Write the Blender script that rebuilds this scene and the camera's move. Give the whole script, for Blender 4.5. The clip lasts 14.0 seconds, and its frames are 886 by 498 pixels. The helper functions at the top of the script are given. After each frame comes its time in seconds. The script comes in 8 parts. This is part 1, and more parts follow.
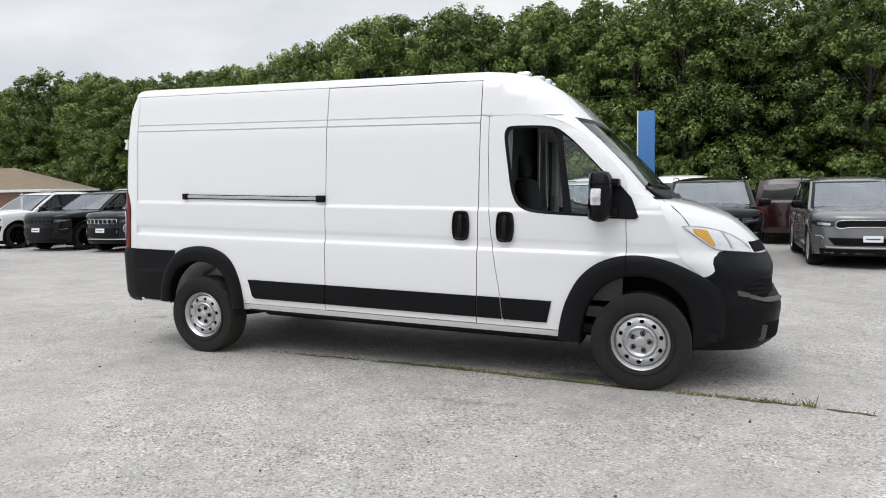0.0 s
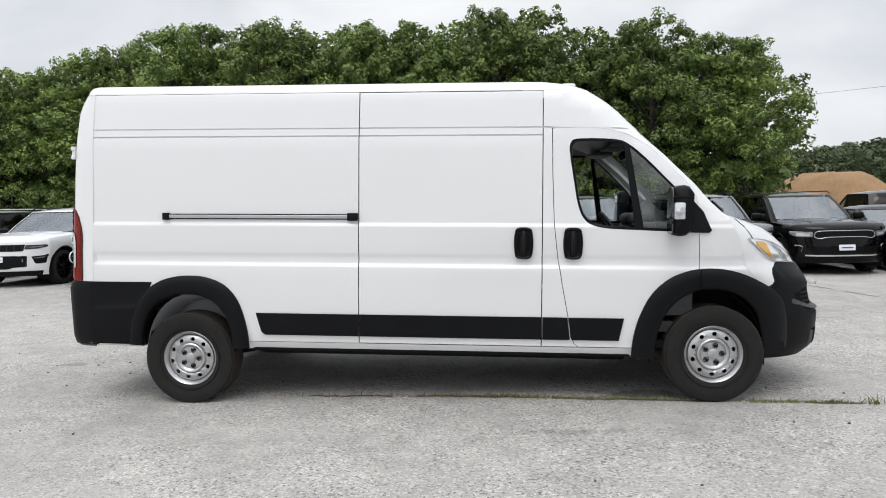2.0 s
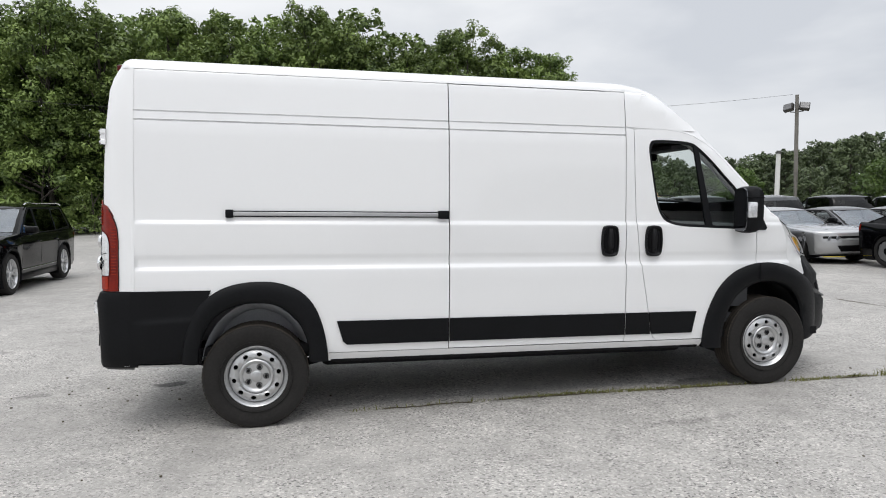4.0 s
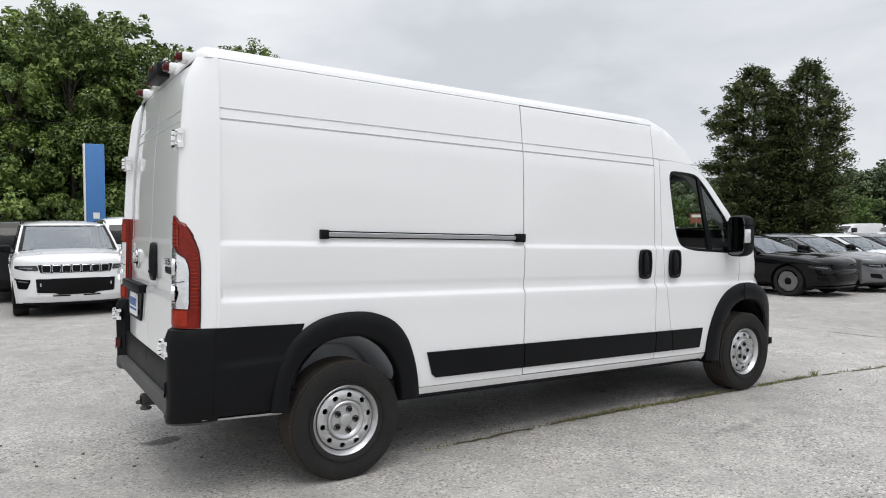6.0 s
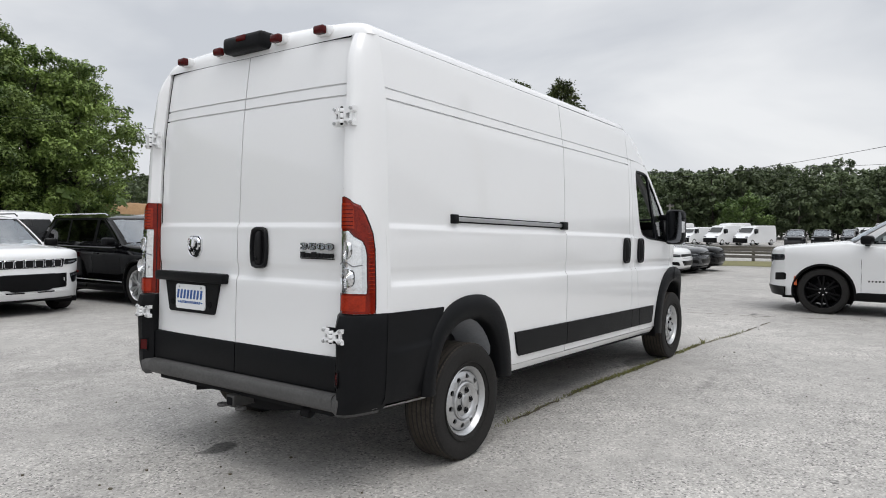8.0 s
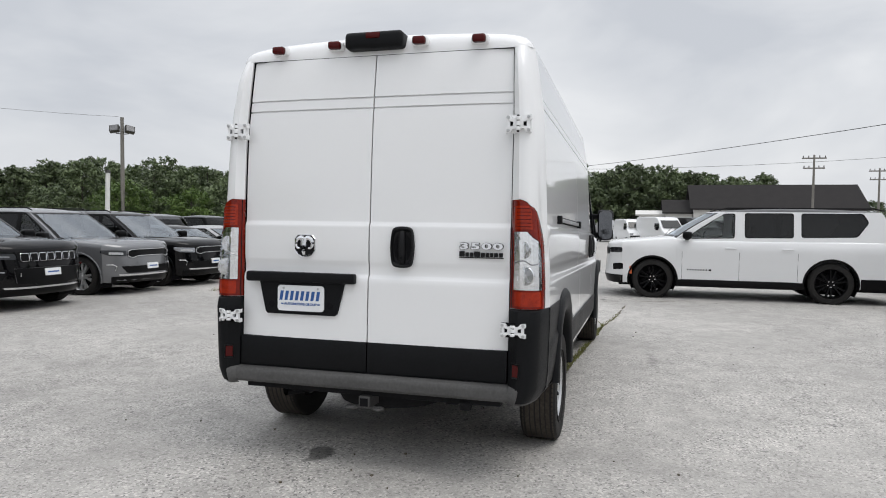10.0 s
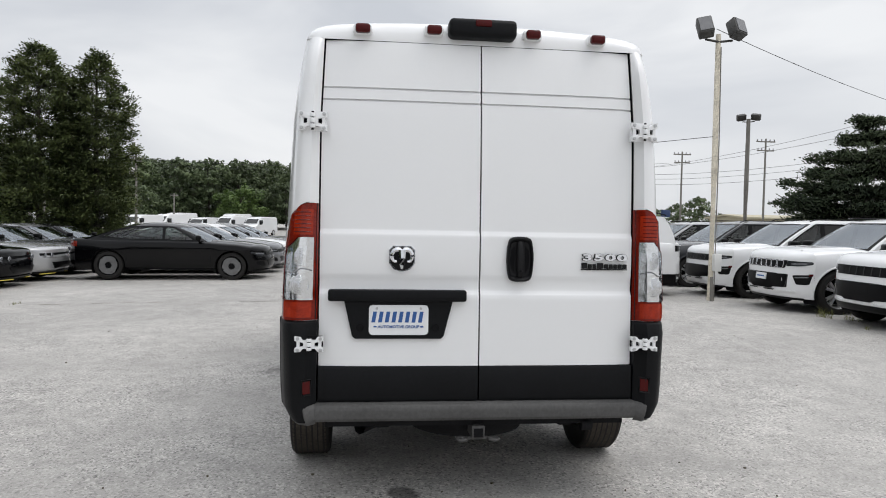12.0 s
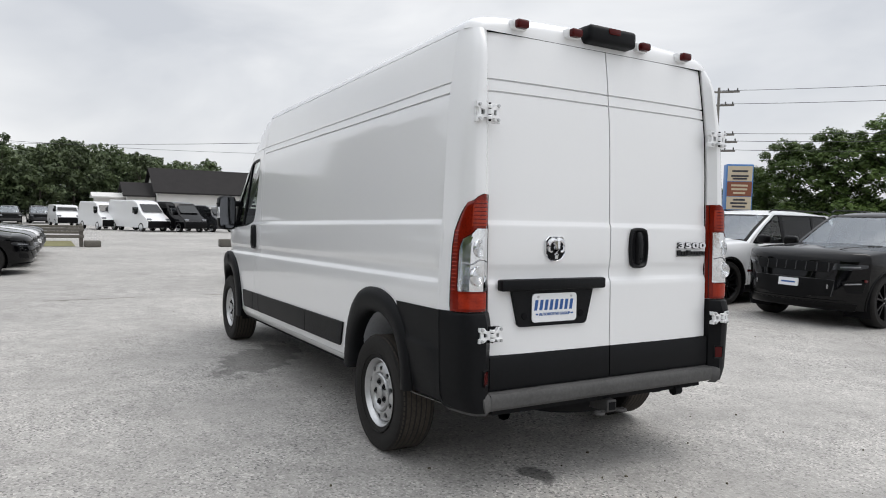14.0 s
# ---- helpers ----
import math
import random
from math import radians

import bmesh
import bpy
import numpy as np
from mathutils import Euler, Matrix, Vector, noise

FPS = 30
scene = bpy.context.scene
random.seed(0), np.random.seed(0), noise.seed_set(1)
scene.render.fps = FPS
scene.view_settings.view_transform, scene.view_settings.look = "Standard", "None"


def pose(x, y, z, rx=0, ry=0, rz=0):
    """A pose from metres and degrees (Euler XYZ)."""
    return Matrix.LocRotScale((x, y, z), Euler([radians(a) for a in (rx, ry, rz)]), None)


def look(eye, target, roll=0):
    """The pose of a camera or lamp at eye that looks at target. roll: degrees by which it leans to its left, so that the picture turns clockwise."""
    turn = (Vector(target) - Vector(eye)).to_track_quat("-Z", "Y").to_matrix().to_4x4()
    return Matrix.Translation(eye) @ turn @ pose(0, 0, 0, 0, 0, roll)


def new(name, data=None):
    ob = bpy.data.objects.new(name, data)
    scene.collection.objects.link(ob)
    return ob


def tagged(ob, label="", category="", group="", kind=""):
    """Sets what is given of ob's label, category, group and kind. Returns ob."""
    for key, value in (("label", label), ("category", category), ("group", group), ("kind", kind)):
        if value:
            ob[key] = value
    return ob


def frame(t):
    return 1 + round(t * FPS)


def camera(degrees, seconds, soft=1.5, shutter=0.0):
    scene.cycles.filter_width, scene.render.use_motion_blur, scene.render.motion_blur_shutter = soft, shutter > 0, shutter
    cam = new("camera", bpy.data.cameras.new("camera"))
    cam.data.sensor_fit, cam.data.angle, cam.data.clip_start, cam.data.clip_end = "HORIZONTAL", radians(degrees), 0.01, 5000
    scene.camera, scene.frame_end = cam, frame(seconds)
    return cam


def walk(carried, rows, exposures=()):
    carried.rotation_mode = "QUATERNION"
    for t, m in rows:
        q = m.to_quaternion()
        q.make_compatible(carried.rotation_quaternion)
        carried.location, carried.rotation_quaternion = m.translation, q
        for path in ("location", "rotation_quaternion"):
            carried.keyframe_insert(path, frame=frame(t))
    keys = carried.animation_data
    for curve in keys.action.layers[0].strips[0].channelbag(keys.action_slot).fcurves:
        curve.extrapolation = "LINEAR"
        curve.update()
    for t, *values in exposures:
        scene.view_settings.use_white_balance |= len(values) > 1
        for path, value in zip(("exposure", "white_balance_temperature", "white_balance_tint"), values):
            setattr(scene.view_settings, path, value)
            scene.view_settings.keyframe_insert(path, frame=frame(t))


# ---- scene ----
cam = camera(66.0, 14.0, 1.0)
METRES, EYE, TURN = 15.484, 1.533, 21.6
BASE = pose(4.493, -6.165, -0.028, -0.2, 1.49, 0) @ pose(0, 0, EYE, 0, 0, TURN)
ROWS = [
    (0.0, 0.0, 0.0, 0.0, 0.04, -5.3, -0.43),
    (0.5, -0.0331, 0.0055, -0.0011, -4.31, -4.84, -0.23),
    (1.0, -0.0658, 0.0155, -0.0019, -8.56, -4.4, -0.07),
    (1.5, -0.0966, 0.03, -0.0021, -12.78, -3.98, -0.01),
    (2.0, -0.1243, 0.0474, -0.0022, -16.87, -3.65, -0.05),
    (2.5, -0.1533, 0.0644, -0.0023, -20.97, -3.52, -0.1),
    (3.0, -0.1838, 0.083, -0.0035, -25.09, -3.53, -0.1),
    (3.5, -0.2172, 0.0997, -0.0041, -29.48, -3.58, -0.2),
    (6.0, -0.3439, 0.2321, -0.0083, -54.65, -0.96, -0.95),
    (6.5, -0.3639, 0.2622, -0.0113, -60.06, -0.42, -1.08),
    (7.0, -0.3863, 0.2927, -0.0133, -65.44, -0.24, -1.11),
    (7.5, -0.401, 0.3258, -0.0159, -70.66, -0.31, -0.92),
    (8.0, -0.4157, 0.3585, -0.0167, -75.77, -0.61, -0.8),
    (10.5, -0.4333, 0.53, -0.0157, -100.91, -1.02, -0.79),
    (11.0, -0.4192, 0.561, -0.0159, -106.41, -1.1, -0.74),
    (11.5, -0.3995, 0.5897, -0.0144, -112.18, -1.02, -0.77),
    (12.0, -0.3802, 0.6203, -0.0129, -118.07, -0.92, -0.74),
    (12.5, -0.3595, 0.6511, -0.012, -123.91, -0.93, -0.67),
    (13.0, -0.3414, 0.685, -0.0115, -129.73, -1.14, -0.59),
    (13.5, -0.3181, 0.7126, -0.0125, -135.65, -1.41, -0.6),
    (14.0, -0.2902, 0.7384, -0.0133, -141.59, -1.72, -0.71),
]
walk(cam, [(t, BASE @ pose(METRES * x, METRES * y, METRES * z, 90 + pitch, roll, yaw)) for t, x, y, z, yaw, pitch, roll in ROWS],
     [(0.0, 0.17), (2.0, 0.17), (3.5, 0.13), (6.5, 0.09), (8.0, 0.0), (10.5, 0.01), (12.0, 0.03), (14.0, 0.06)])

# ---- world and light ----
world = bpy.data.worlds.new("overcast_sky")
scene.world = world
world.use_nodes = True
wn = world.node_tree.nodes
wl = world.node_tree.links
wn.clear()
sky = wn.new("ShaderNodeTexSky")
sky.sky_type = "NISHITA"
sky.sun_disc = False
sky.sun_elevation, sky.sun_rotation = radians(62), radians(194)
sky.dust_density, sky.air_density = 4.0, 1.0
wtc = wn.new("ShaderNodeTexCoord")
wmap = wn.new("ShaderNodeMapping")
wmap.inputs["Scale"].default_value = (1.0, 1.0, 2.6)
wl.new(wtc.outputs["Generated"], wmap.inputs["Vector"])
wno = wn.new("ShaderNodeTexNoise")
wno.inputs["Scale"].default_value, wno.inputs["Detail"].default_value, wno.inputs["Roughness"].default_value = 2.2, 5.0, 0.5
wno.inputs["Distortion"].default_value = 0.4
wl.new(wmap.outputs["Vector"], wno.inputs["Vector"])
wramp = wn.new("ShaderNodeValToRGB")
wramp.color_ramp.elements[0].position, wramp.color_ramp.elements[0].color = 0.36, (0.585, 0.61, 0.655, 1)
wramp.color_ramp.elements[1].position, wramp.color_ramp.elements[1].color = 0.68, (0.85, 0.862, 0.88, 1)
wl.new(wno.outputs["Fac"], wramp.inputs["Fac"])
skymul = wn.new("ShaderNodeVectorMath")
skymul.operation = "SCALE"
skymul.inputs["Scale"].default_value = 0.10
wl.new(sky.outputs["Color"], skymul.inputs[0])
wmix = wn.new("ShaderNodeMix")
wmix.data_type = "RGBA"
wmix.inputs["Factor"].default_value = 0.93
wl.new(skymul.outputs["Vector"], wmix.inputs["A"])
wl.new(wramp.outputs["Color"], wmix.inputs["B"])
# an overcast sky is brighter overhead than at the horizon
wsep = wn.new("ShaderNodeSeparateXYZ")
wl.new(wtc.outputs["Generated"], wsep.inputs["Vector"])
wup = wn.new("ShaderNodeMapRange")
wup.interpolation_type = "SMOOTHSTEP"
for key, val in (("From Min", 0.31), ("From Max", 1.0), ("To Min", 1.05), ("To Max", 2.12)):
    wup.inputs[key].default_value = val
wl.new(wsep.outputs["Z"], wup.inputs["Value"])
wbg = wn.new("ShaderNodeBackground")
wl.new(wup.outputs["Result"], wbg.inputs["Strength"])
wl.new(wmix.outputs["Result"], wbg.inputs["Color"])
wout = wn.new("ShaderNodeOutputWorld")
wl.new(wbg.outputs["Background"], wout.inputs["Surface"])

sun_data = bpy.data.lights.new("sun", "SUN")
sun_data.energy, sun_data.angle, sun_data.color = 0.8, radians(32), (1.0, 0.975, 0.94)
sun = new("sun", sun_data)
sun.matrix_world = look((-5, -20, 40), (0, 0, 0))

# ---- helpers of the build ----
from mathutils.geometry import tessellate_polygon


def lerp(a, b, t):
    return a + (b - a) * t


def table(pairs):
    xs, ys = [p[0] for p in pairs], [p[1] for p in pairs]
    return lambda v: float(np.interp(v, xs, ys))


def finish(bm, angle=32):
    me = bpy.data.meshes.new("mesh")
    bmesh.ops.recalc_face_normals(bm, faces=bm.faces)
    bm.to_mesh(me)
    bm.free()
    me.shade_smooth()
    me.set_sharp_from_angle(angle=radians(angle))
    return me


def part(name, bm, material, parent, label="", angle=32):
    """One bmesh becomes one mesh object under a thing or under a part."""
    me = bm if isinstance(bm, bpy.types.Mesh) else finish(bm, angle)
    if not me.materials:
        me.materials.append(material)
    ob = new(name, me)
    ob.parent = parent
    if label:
        tagged(ob, label)
    return ob


def ground_z(x, y):
    """The lot is level round the van and falls gently to the east and the north."""
    return -0.0105 * min(max(x - 5.0, 0.0), 60.0) - 0.012 * min(max(y - 3.0, 0.0), 10.0)


def thing(name, label, category, m=None, group="", kind=""):
    ob = new(name)
    ob.empty_display_size = 0.2
    if m is not None:
        ob.matrix_basis = Matrix.Translation((0, 0, ground_z(m.translation.x, m.translation.y))) @ m
    return tagged(ob, label, category, group, kind)


def solid(name, bm, material, label, category, m=None, group="", kind="", angle=32):
    for v in bm.verts:
        v.co.z += ground_z(v.co.x, v.co.y)
    me = finish(bm, angle)
    me.materials.append(material)
    ob = new(name, me)
    if m is not None:
        ob.matrix_basis = m
    return tagged(ob, label, category, group, kind)


def box(x0, x1, y0, y1, z0, z1, bevel=0.0, seg=2, bm=None):
    bm = bm or bmesh.new()
    vs = [bm.verts.new((x, y, z)) for z in (z0, z1) for y in (y0, y1) for x in (x0, x1)]
    fs = [bm.faces.new([vs[i] for i in q]) for q in ((0, 2, 3, 1), (4, 5, 7, 6), (0, 1, 5, 4), (1, 3, 7, 5), (3, 2, 6, 7), (2, 0, 4, 6))]
    if bevel:
        es = list({e for f in fs for e in f.edges})
        bmesh.ops.bevel(bm, geom=es, offset=bevel, segments=seg, affect="EDGES", profile=0.5)
    return bm


def grid(rows, bm=None, close=False):
    """Faces between rows of points, all rows of the same length."""
    bm = bm or bmesh.new()
    vr = [[bm.verts.new(p) for p in r] for r in rows]
    for a, b in zip(vr, vr[1:]):
        n = len(a)
        for i in range(n if close else n - 1):
            j = (i + 1) % n
            try:
                bm.faces.new((a[i], a[j], b[j], b[i]))
            except ValueError:
                pass
    return bm


def weld(bm, d=0.0004):
    bmesh.ops.remove_doubles(bm, verts=bm.verts, dist=d)
    return bm


def lathe(profile, n=40, axis="y", bm=None, centre=(0, 0, 0)):
    """Turns (radius, offset) pairs round the y axis (or z)."""
    rows = []
    for r, o in profile:
        ring = []
        for i in range(n):
            a = 2 * math.pi * i / n
            p = (r * math.cos(a), o, r * math.sin(a)) if axis == "y" else (r * math.cos(a), r * math.sin(a), o)
            ring.append((p[0] + centre[0], p[1] + centre[1], p[2] + centre[2]))
        rows.append(ring)
    return grid(rows, bm, close=True)


def tube(points, radius, n=8, bm=None, r_end=None):
    pts = [Vector(p) for p in points]
    rows = []
    for i, p in enumerate(pts):
        d = (pts[min(i + 1, len(pts) - 1)] - pts[max(i - 1, 0)]).normalized()
        q = d.to_track_quat("Z", "Y")
        r = radius if r_end is None else lerp(radius, r_end, i / (len(pts) - 1))
        rows.append([p + q @ Vector((r * math.cos(2 * math.pi * k / n), r * math.sin(2 * math.pi * k / n), 0)) for k in range(n)])
    bm = bm or bmesh.new()
    grid(rows, bm, close=True)
    return bm


def thicken(bm, offset):
    """Adds a rim: every open edge goes back by offset, a vector or a function of the point."""
    edges = [e for e in bm.edges if e.is_boundary]
    made = bmesh.ops.extrude_edge_only(bm, edges=edges)["geom"]
    for v in made:
        if isinstance(v, bmesh.types.BMVert):
            v.co += offset(v.co) if callable(offset) else Vector(offset)
    return bm


def flat_poly(loops, levels_u=(), levels_v=()):
    """A filled outline (with holes) in u, v, cut along the given levels: a bmesh with u in x and v in z."""
    pl = [[Vector((u, v, 0)) for u, v in loop] for loop in loops]
    flat = [p for loop in pl for p in loop]
    bm = bmesh.new()
    vs = [bm.verts.new((p.x, 0, p.y)) for p in flat]
    for tri in tessellate_polygon(pl):
        try:
            bm.faces.new([vs[i] for i in tri])
        except ValueError:
            pass
    for axis, levels in ((0, levels_u), (2, levels_v)):
        lo, hi = min(v.co[axis] for v in bm.verts), max(v.co[axis] for v in bm.verts)
        for c in levels:
            if lo + 0.002 < c < hi - 0.002:
                co, no = Vector(), Vector()
                co[axis], no[axis] = c, 1
                bmesh.ops.bisect_plane(bm, geom=bm.verts[:] + bm.edges[:] + bm.faces[:], plane_co=co, plane_no=no, dist=0.0003)
    return bm


def smooth_loop(pts, sub=3, closed=True):
    """Rounds an outline by Catmull-Rom steps."""
    out, n = [], len(pts)
    for i in range(n if closed else n - 1):
        p = [pts[(i + k) % n] if closed else pts[min(max(i + k, 0), n - 1)] for k in (-1, 0, 1, 2)]
        for s in range(sub):
            t = s / sub
            out.append(tuple(0.5 * (2 * p[1][c] + (p[2][c] - p[0][c]) * t + (2 * p[0][c] - 5 * p[1][c] + 4 * p[2][c] - p[3][c]) * t * t
                                    + (3 * p[1][c] - p[0][c] - 3 * p[2][c] + p[3][c]) * t ** 3) for c in range(len(p[1]))))
    if not closed:
        out.append(tuple(pts[-1]))
    return out


# ---- materials ----
def material(name, colour, rough=0.5, metal=0.0, coat=0.0, vary=0.06, scale=6.0, fine=60.0, bump=0.0, bump_scale=200.0, specular=0.5, per_object=0.0, rvary=0.06):
    """A surface with two scales of variation in colour and roughness, and a fine relief."""
    m = bpy.data.materials.new(name)
    m.use_nodes = True
    nt = m.node_tree
    b = nt.nodes["Principled BSDF"]
    b.inputs["Roughness"].default_value, b.inputs["Metallic"].default_value = rough, metal
    b.inputs["Coat Weight"].default_value, b.inputs["Coat Roughness"].default_value = coat, 0.04
    b.inputs["Specular IOR Level"].default_value = specular
    tc = nt.nodes.new("ShaderNodeTexCoord")
    n1, n2 = nt.nodes.new("ShaderNodeTexNoise"), nt.nodes.new("ShaderNodeTexNoise")
    n1.inputs["Scale"].default_value, n2.inputs["Scale"].default_value = scale, fine
    n1.inputs["Detail"].default_value = 3.0
    for n in (n1, n2):
        nt.links.new(tc.outputs["Object"], n.inputs["Vector"])
    add = nt.nodes.new("ShaderNodeMath")
    add.operation = "ADD"
    nt.links.new(n1.outputs["Fac"], add.inputs[0])
    nt.links.new(n2.outputs["Fac"], add.inputs[1])
    rng = nt.nodes.new("ShaderNodeMapRange")
    rng.inputs["From Min"].default_value, rng.inputs["From Max"].default_value = 0.6, 1.4
    rng.inputs["To Min"].default_value, rng.inputs["To Max"].default_value = 1 - vary, 1 + vary
    nt.links.new(add.outputs[0], rng.inputs["Value"])
    mul = nt.nodes.new("ShaderNodeVectorMath")
    mul.operation = "SCALE"
    mul.inputs[0].default_value = colour
    last = rng.outputs["Result"]
    if per_object:
        oi = nt.nodes.new("ShaderNodeObjectInfo")
        r2 = nt.nodes.new("ShaderNodeMapRange")
        r2.inputs["To Min"].default_value, r2.inputs["To Max"].default_value = 1 - per_object, 1 + per_object
        nt.links.new(oi.outputs["Random"], r2.inputs["Value"])
        mm = nt.nodes.new("ShaderNodeMath")
        mm.operation = "MULTIPLY"
        nt.links.new(last, mm.inputs[0])
        nt.links.new(r2.outputs["Result"], mm.inputs[1])
        last = mm.outputs[0]
    nt.links.new(last, mul.inputs["Scale"])
    nt.links.new(mul.outputs["Vector"], b.inputs["Base Color"])
    rr = nt.nodes.new("ShaderNodeMapRange")
    rr.inputs["To Min"].default_value, rr.inputs["To Max"].default_value = max(rough - rvary, 0.02), min(rough + rvary, 1)
    nt.links.new(n1.outputs["Fac"], rr.inputs["Value"])
    nt.links.new(rr.outputs["Result"], b.inputs["Roughness"])
    if bump:
        n3 = nt.nodes.new("ShaderNodeTexNoise")
        n3.inputs["Scale"].default_value = bump_scale
        nt.links.new(tc.outputs["Object"], n3.inputs["Vector"])
        bn = nt.nodes.new("ShaderNodeBump")
        bn.inputs["Strength"].default_value, bn.inputs["Distance"].default_value = bump, 0.002
        nt.links.new(n3.outputs["Fac"], bn.inputs["Height"])
        nt.links.new(bn.outputs["Normal"], b.inputs["Normal"])
    return m


def glass(name, tint, gloss=0.9, ior=1.5):
    """Clear or tinted sheet glass: see-through, with a Fresnel gloss."""
    m = bpy.data.materials.new(name)
    m.use_nodes = True
    nt = m.node_tree
    nt.nodes.clear()
    out = nt.nodes.new("ShaderNodeOutputMaterial")
    tr, gl, mx, lw, pw, ma = (nt.nodes.new("ShaderNode" + k) for k in ("BsdfTransparent", "BsdfGlossy", "MixShader", "LayerWeight", "Math", "Math"))
    tr.inputs["Color"].default_value = (*tint, 1)
    gl.inputs["Roughness"].default_value = 0.015
    gl.inputs["Color"].default_value = (*gloss, 1) if isinstance(gloss, tuple) else (gloss, gloss, gloss, 1)
    f0 = ((ior - 1) / (ior + 1)) ** 2
    lw.inputs["Blend"].default_value = 0.5
    pw.operation, ma.operation = "POWER", "MULTIPLY_ADD"
    pw.inputs[1].default_value = 5.0
    ma.inputs[1].default_value, ma.inputs[2].default_value = 0.95 - f0, f0
    nt.links.new(lw.outputs["Facing"], pw.inputs[0])
    nt.links.new(pw.outputs["Value"], ma.inputs[0])
    nt.links.new(ma.outputs["Value"], mx.inputs["Fac"])
    nt.links.new(tr.outputs["BSDF"], mx.inputs[1])
    nt.links.new(gl.outputs["BSDF"], mx.inputs[2])
    nt.links.new(mx.outputs["Shader"], out.inputs["Surface"])
    return m


M_WHITE = material("white_paint", (0.81, 0.815, 0.82), 0.32, coat=1.0, vary=0.006, scale=0.8, rvary=0.01)
M_BLACKPL = material("black_textured_plastic", (0.0055, 0.0059, 0.0069), 0.46, vary=0.25, scale=3, bump=0.2, bump_scale=700, specular=0.14)
M_GLOSSBLK = material("satin_black_plastic", (0.007, 0.007, 0.008), 0.46, vary=0.15, scale=8, specular=0.22)
M_STEPPL = material("worn_grey_and_lit_edge_plastic", (0.075, 0.074, 0.073), 0.62, vary=0.25, scale=4, bump=0.3, bump_scale=500, specular=0.35)
M_RUBBER = material("tyre_rubber", (0.0190, 0.0180, 0.0172), 0.72, vary=0.28, scale=9, bump=0.3, specular=0.2)
M_TREAD = material("dusty_tyre_tread", (0.048, 0.041, 0.034), 0.85, vary=0.35, scale=12, bump=0.3, specular=0.2)
M_STEEL = material("silver_painted_steel", (0.52, 0.525, 0.53), 0.34, metal=0.85, vary=0.09)
M_CHROME = material("chrome", (0.75, 0.76, 0.78), 0.12, metal=1.0, vary=0.03)
M_DARK = material("dark_gap", (0.008, 0.008, 0.009), 0.9, vary=0.1, specular=0.1)
M_UNDER = material("dark_underbody", (0.012, 0.012, 0.013), 0.85, vary=0.3, bump=0.2, specular=0.12)
M_LINER = material("grey_wheel_well_metal", (0.36, 0.37, 0.39), 0.6, vary=0.15, scale=5)
M_REDLENS = material("red_lamp_lens", (0.165, 0.009, 0.003), 0.10, coat=0.15, specular=0.25, vary=0.45, scale=14, fine=120, bump=0.25, bump_scale=160)
M_BRIGHTRED = material("bright_red_lens", (0.29, 0.020, 0.005), 0.10, coat=0.15, specular=0.25, vary=0.4, scale=22, fine=150, bump=0.3, bump_scale=170)
M_DARKRED = material("dark_red_lens", (0.065, 0.004, 0.004), 0.22, coat=0.0, specular=0.2, vary=0.1)
M_CLEAR = material("clear_lamp_lens", (0.74, 0.75, 0.77), 0.10, metal=0.55, coat=0.5, vary=0.28, scale=26, fine=70)
M_DARKCLEAR = material("shaded_lamp_lens", (0.26, 0.265, 0.275), 0.15, metal=0.6, vary=0.2, scale=40)
M_REFLECTOR = material("chrome_reflector", (0.78, 0.79, 0.80), 0.13, metal=1.0, coat=0.8, vary=0.10, scale=30, fine=120, bump=0.25, bump_scale=40)
M_HEADCHROME = material("headlight_chrome", (0.80, 0.81, 0.83), 0.16, metal=0.6, coat=1.0, vary=0.10, scale=18, fine=60, bump=0.35, bump_scale=28)
M_AMBER = material("amber_lens", (0.62, 0.33, 0.03), 0.15, coat=0.8, vary=0.1)
M_CABGREY = material("cab_grey_plastic", (0.045, 0.046, 0.05), 0.6, vary=0.12, bump=0.2)
M_SEAT = material("dark_seat_fabric", (0.03, 0.03, 0.033), 0.85, vary=0.2, bump=0.3, bump_scale=400)
M_CABTRIM = material("light_grey_trim", (0.35, 0.35, 0.35), 0.6, vary=0.05)
M_PLATE = material("white_plate", (0.78, 0.79, 0.80), 0.35, vary=0.03)
M_MIRROR = material("mirror_glass", (0.13, 0.135, 0.145), 0.06, metal=1.0, vary=0.02)
M_BLUEINK = material("blue_ink", (0.02, 0.09, 0.30), 0.4, vary=0.05)
M_GLASS = glass("window_glass", (0.82, 0.87, 0.86), 1.0, 1.65)
M_SHIELD = glass("windscreen_glass", (0.80, 0.86, 0.83))

# ---- the white high-roof cargo van ----
RAKE = 1.55
VAN = pose(0, 0, 0, 0, RAKE, 0)
van = thing("cargo_van", "white high-roof cargo van with black lower trim on steel wheels", "van", VAN)

SEC = table([(0.44, 0.985), (0.46, 1.00), (0.485, 1.018), (0.51, 1.028), (0.60, 1.036), (0.90, 1.043), (1.075, 1.043), (1.098, 1.041), (1.106, 1.038), (1.120, 1.026), (1.130, 1.022),
             (1.165, 1.0195), (1.185, 1.022), (1.20, 1.027), (1.25, 1.030), (1.408, 1.031), (1.418, 1.029), (1.434, 1.016), (1.442, 1.0135), (1.70, 1.006), (2.00, 0.992),
             (2.093, 0.986), (2.096, 0.985), (2.098, 0.970), (2.106, 0.970), (2.108, 0.983), (2.156, 0.975), (2.158, 0.962), (2.165, 0.962),
             (2.167, 0.972), (2.30, 0.955), (2.42, 0.938), (2.442, 0.930)])
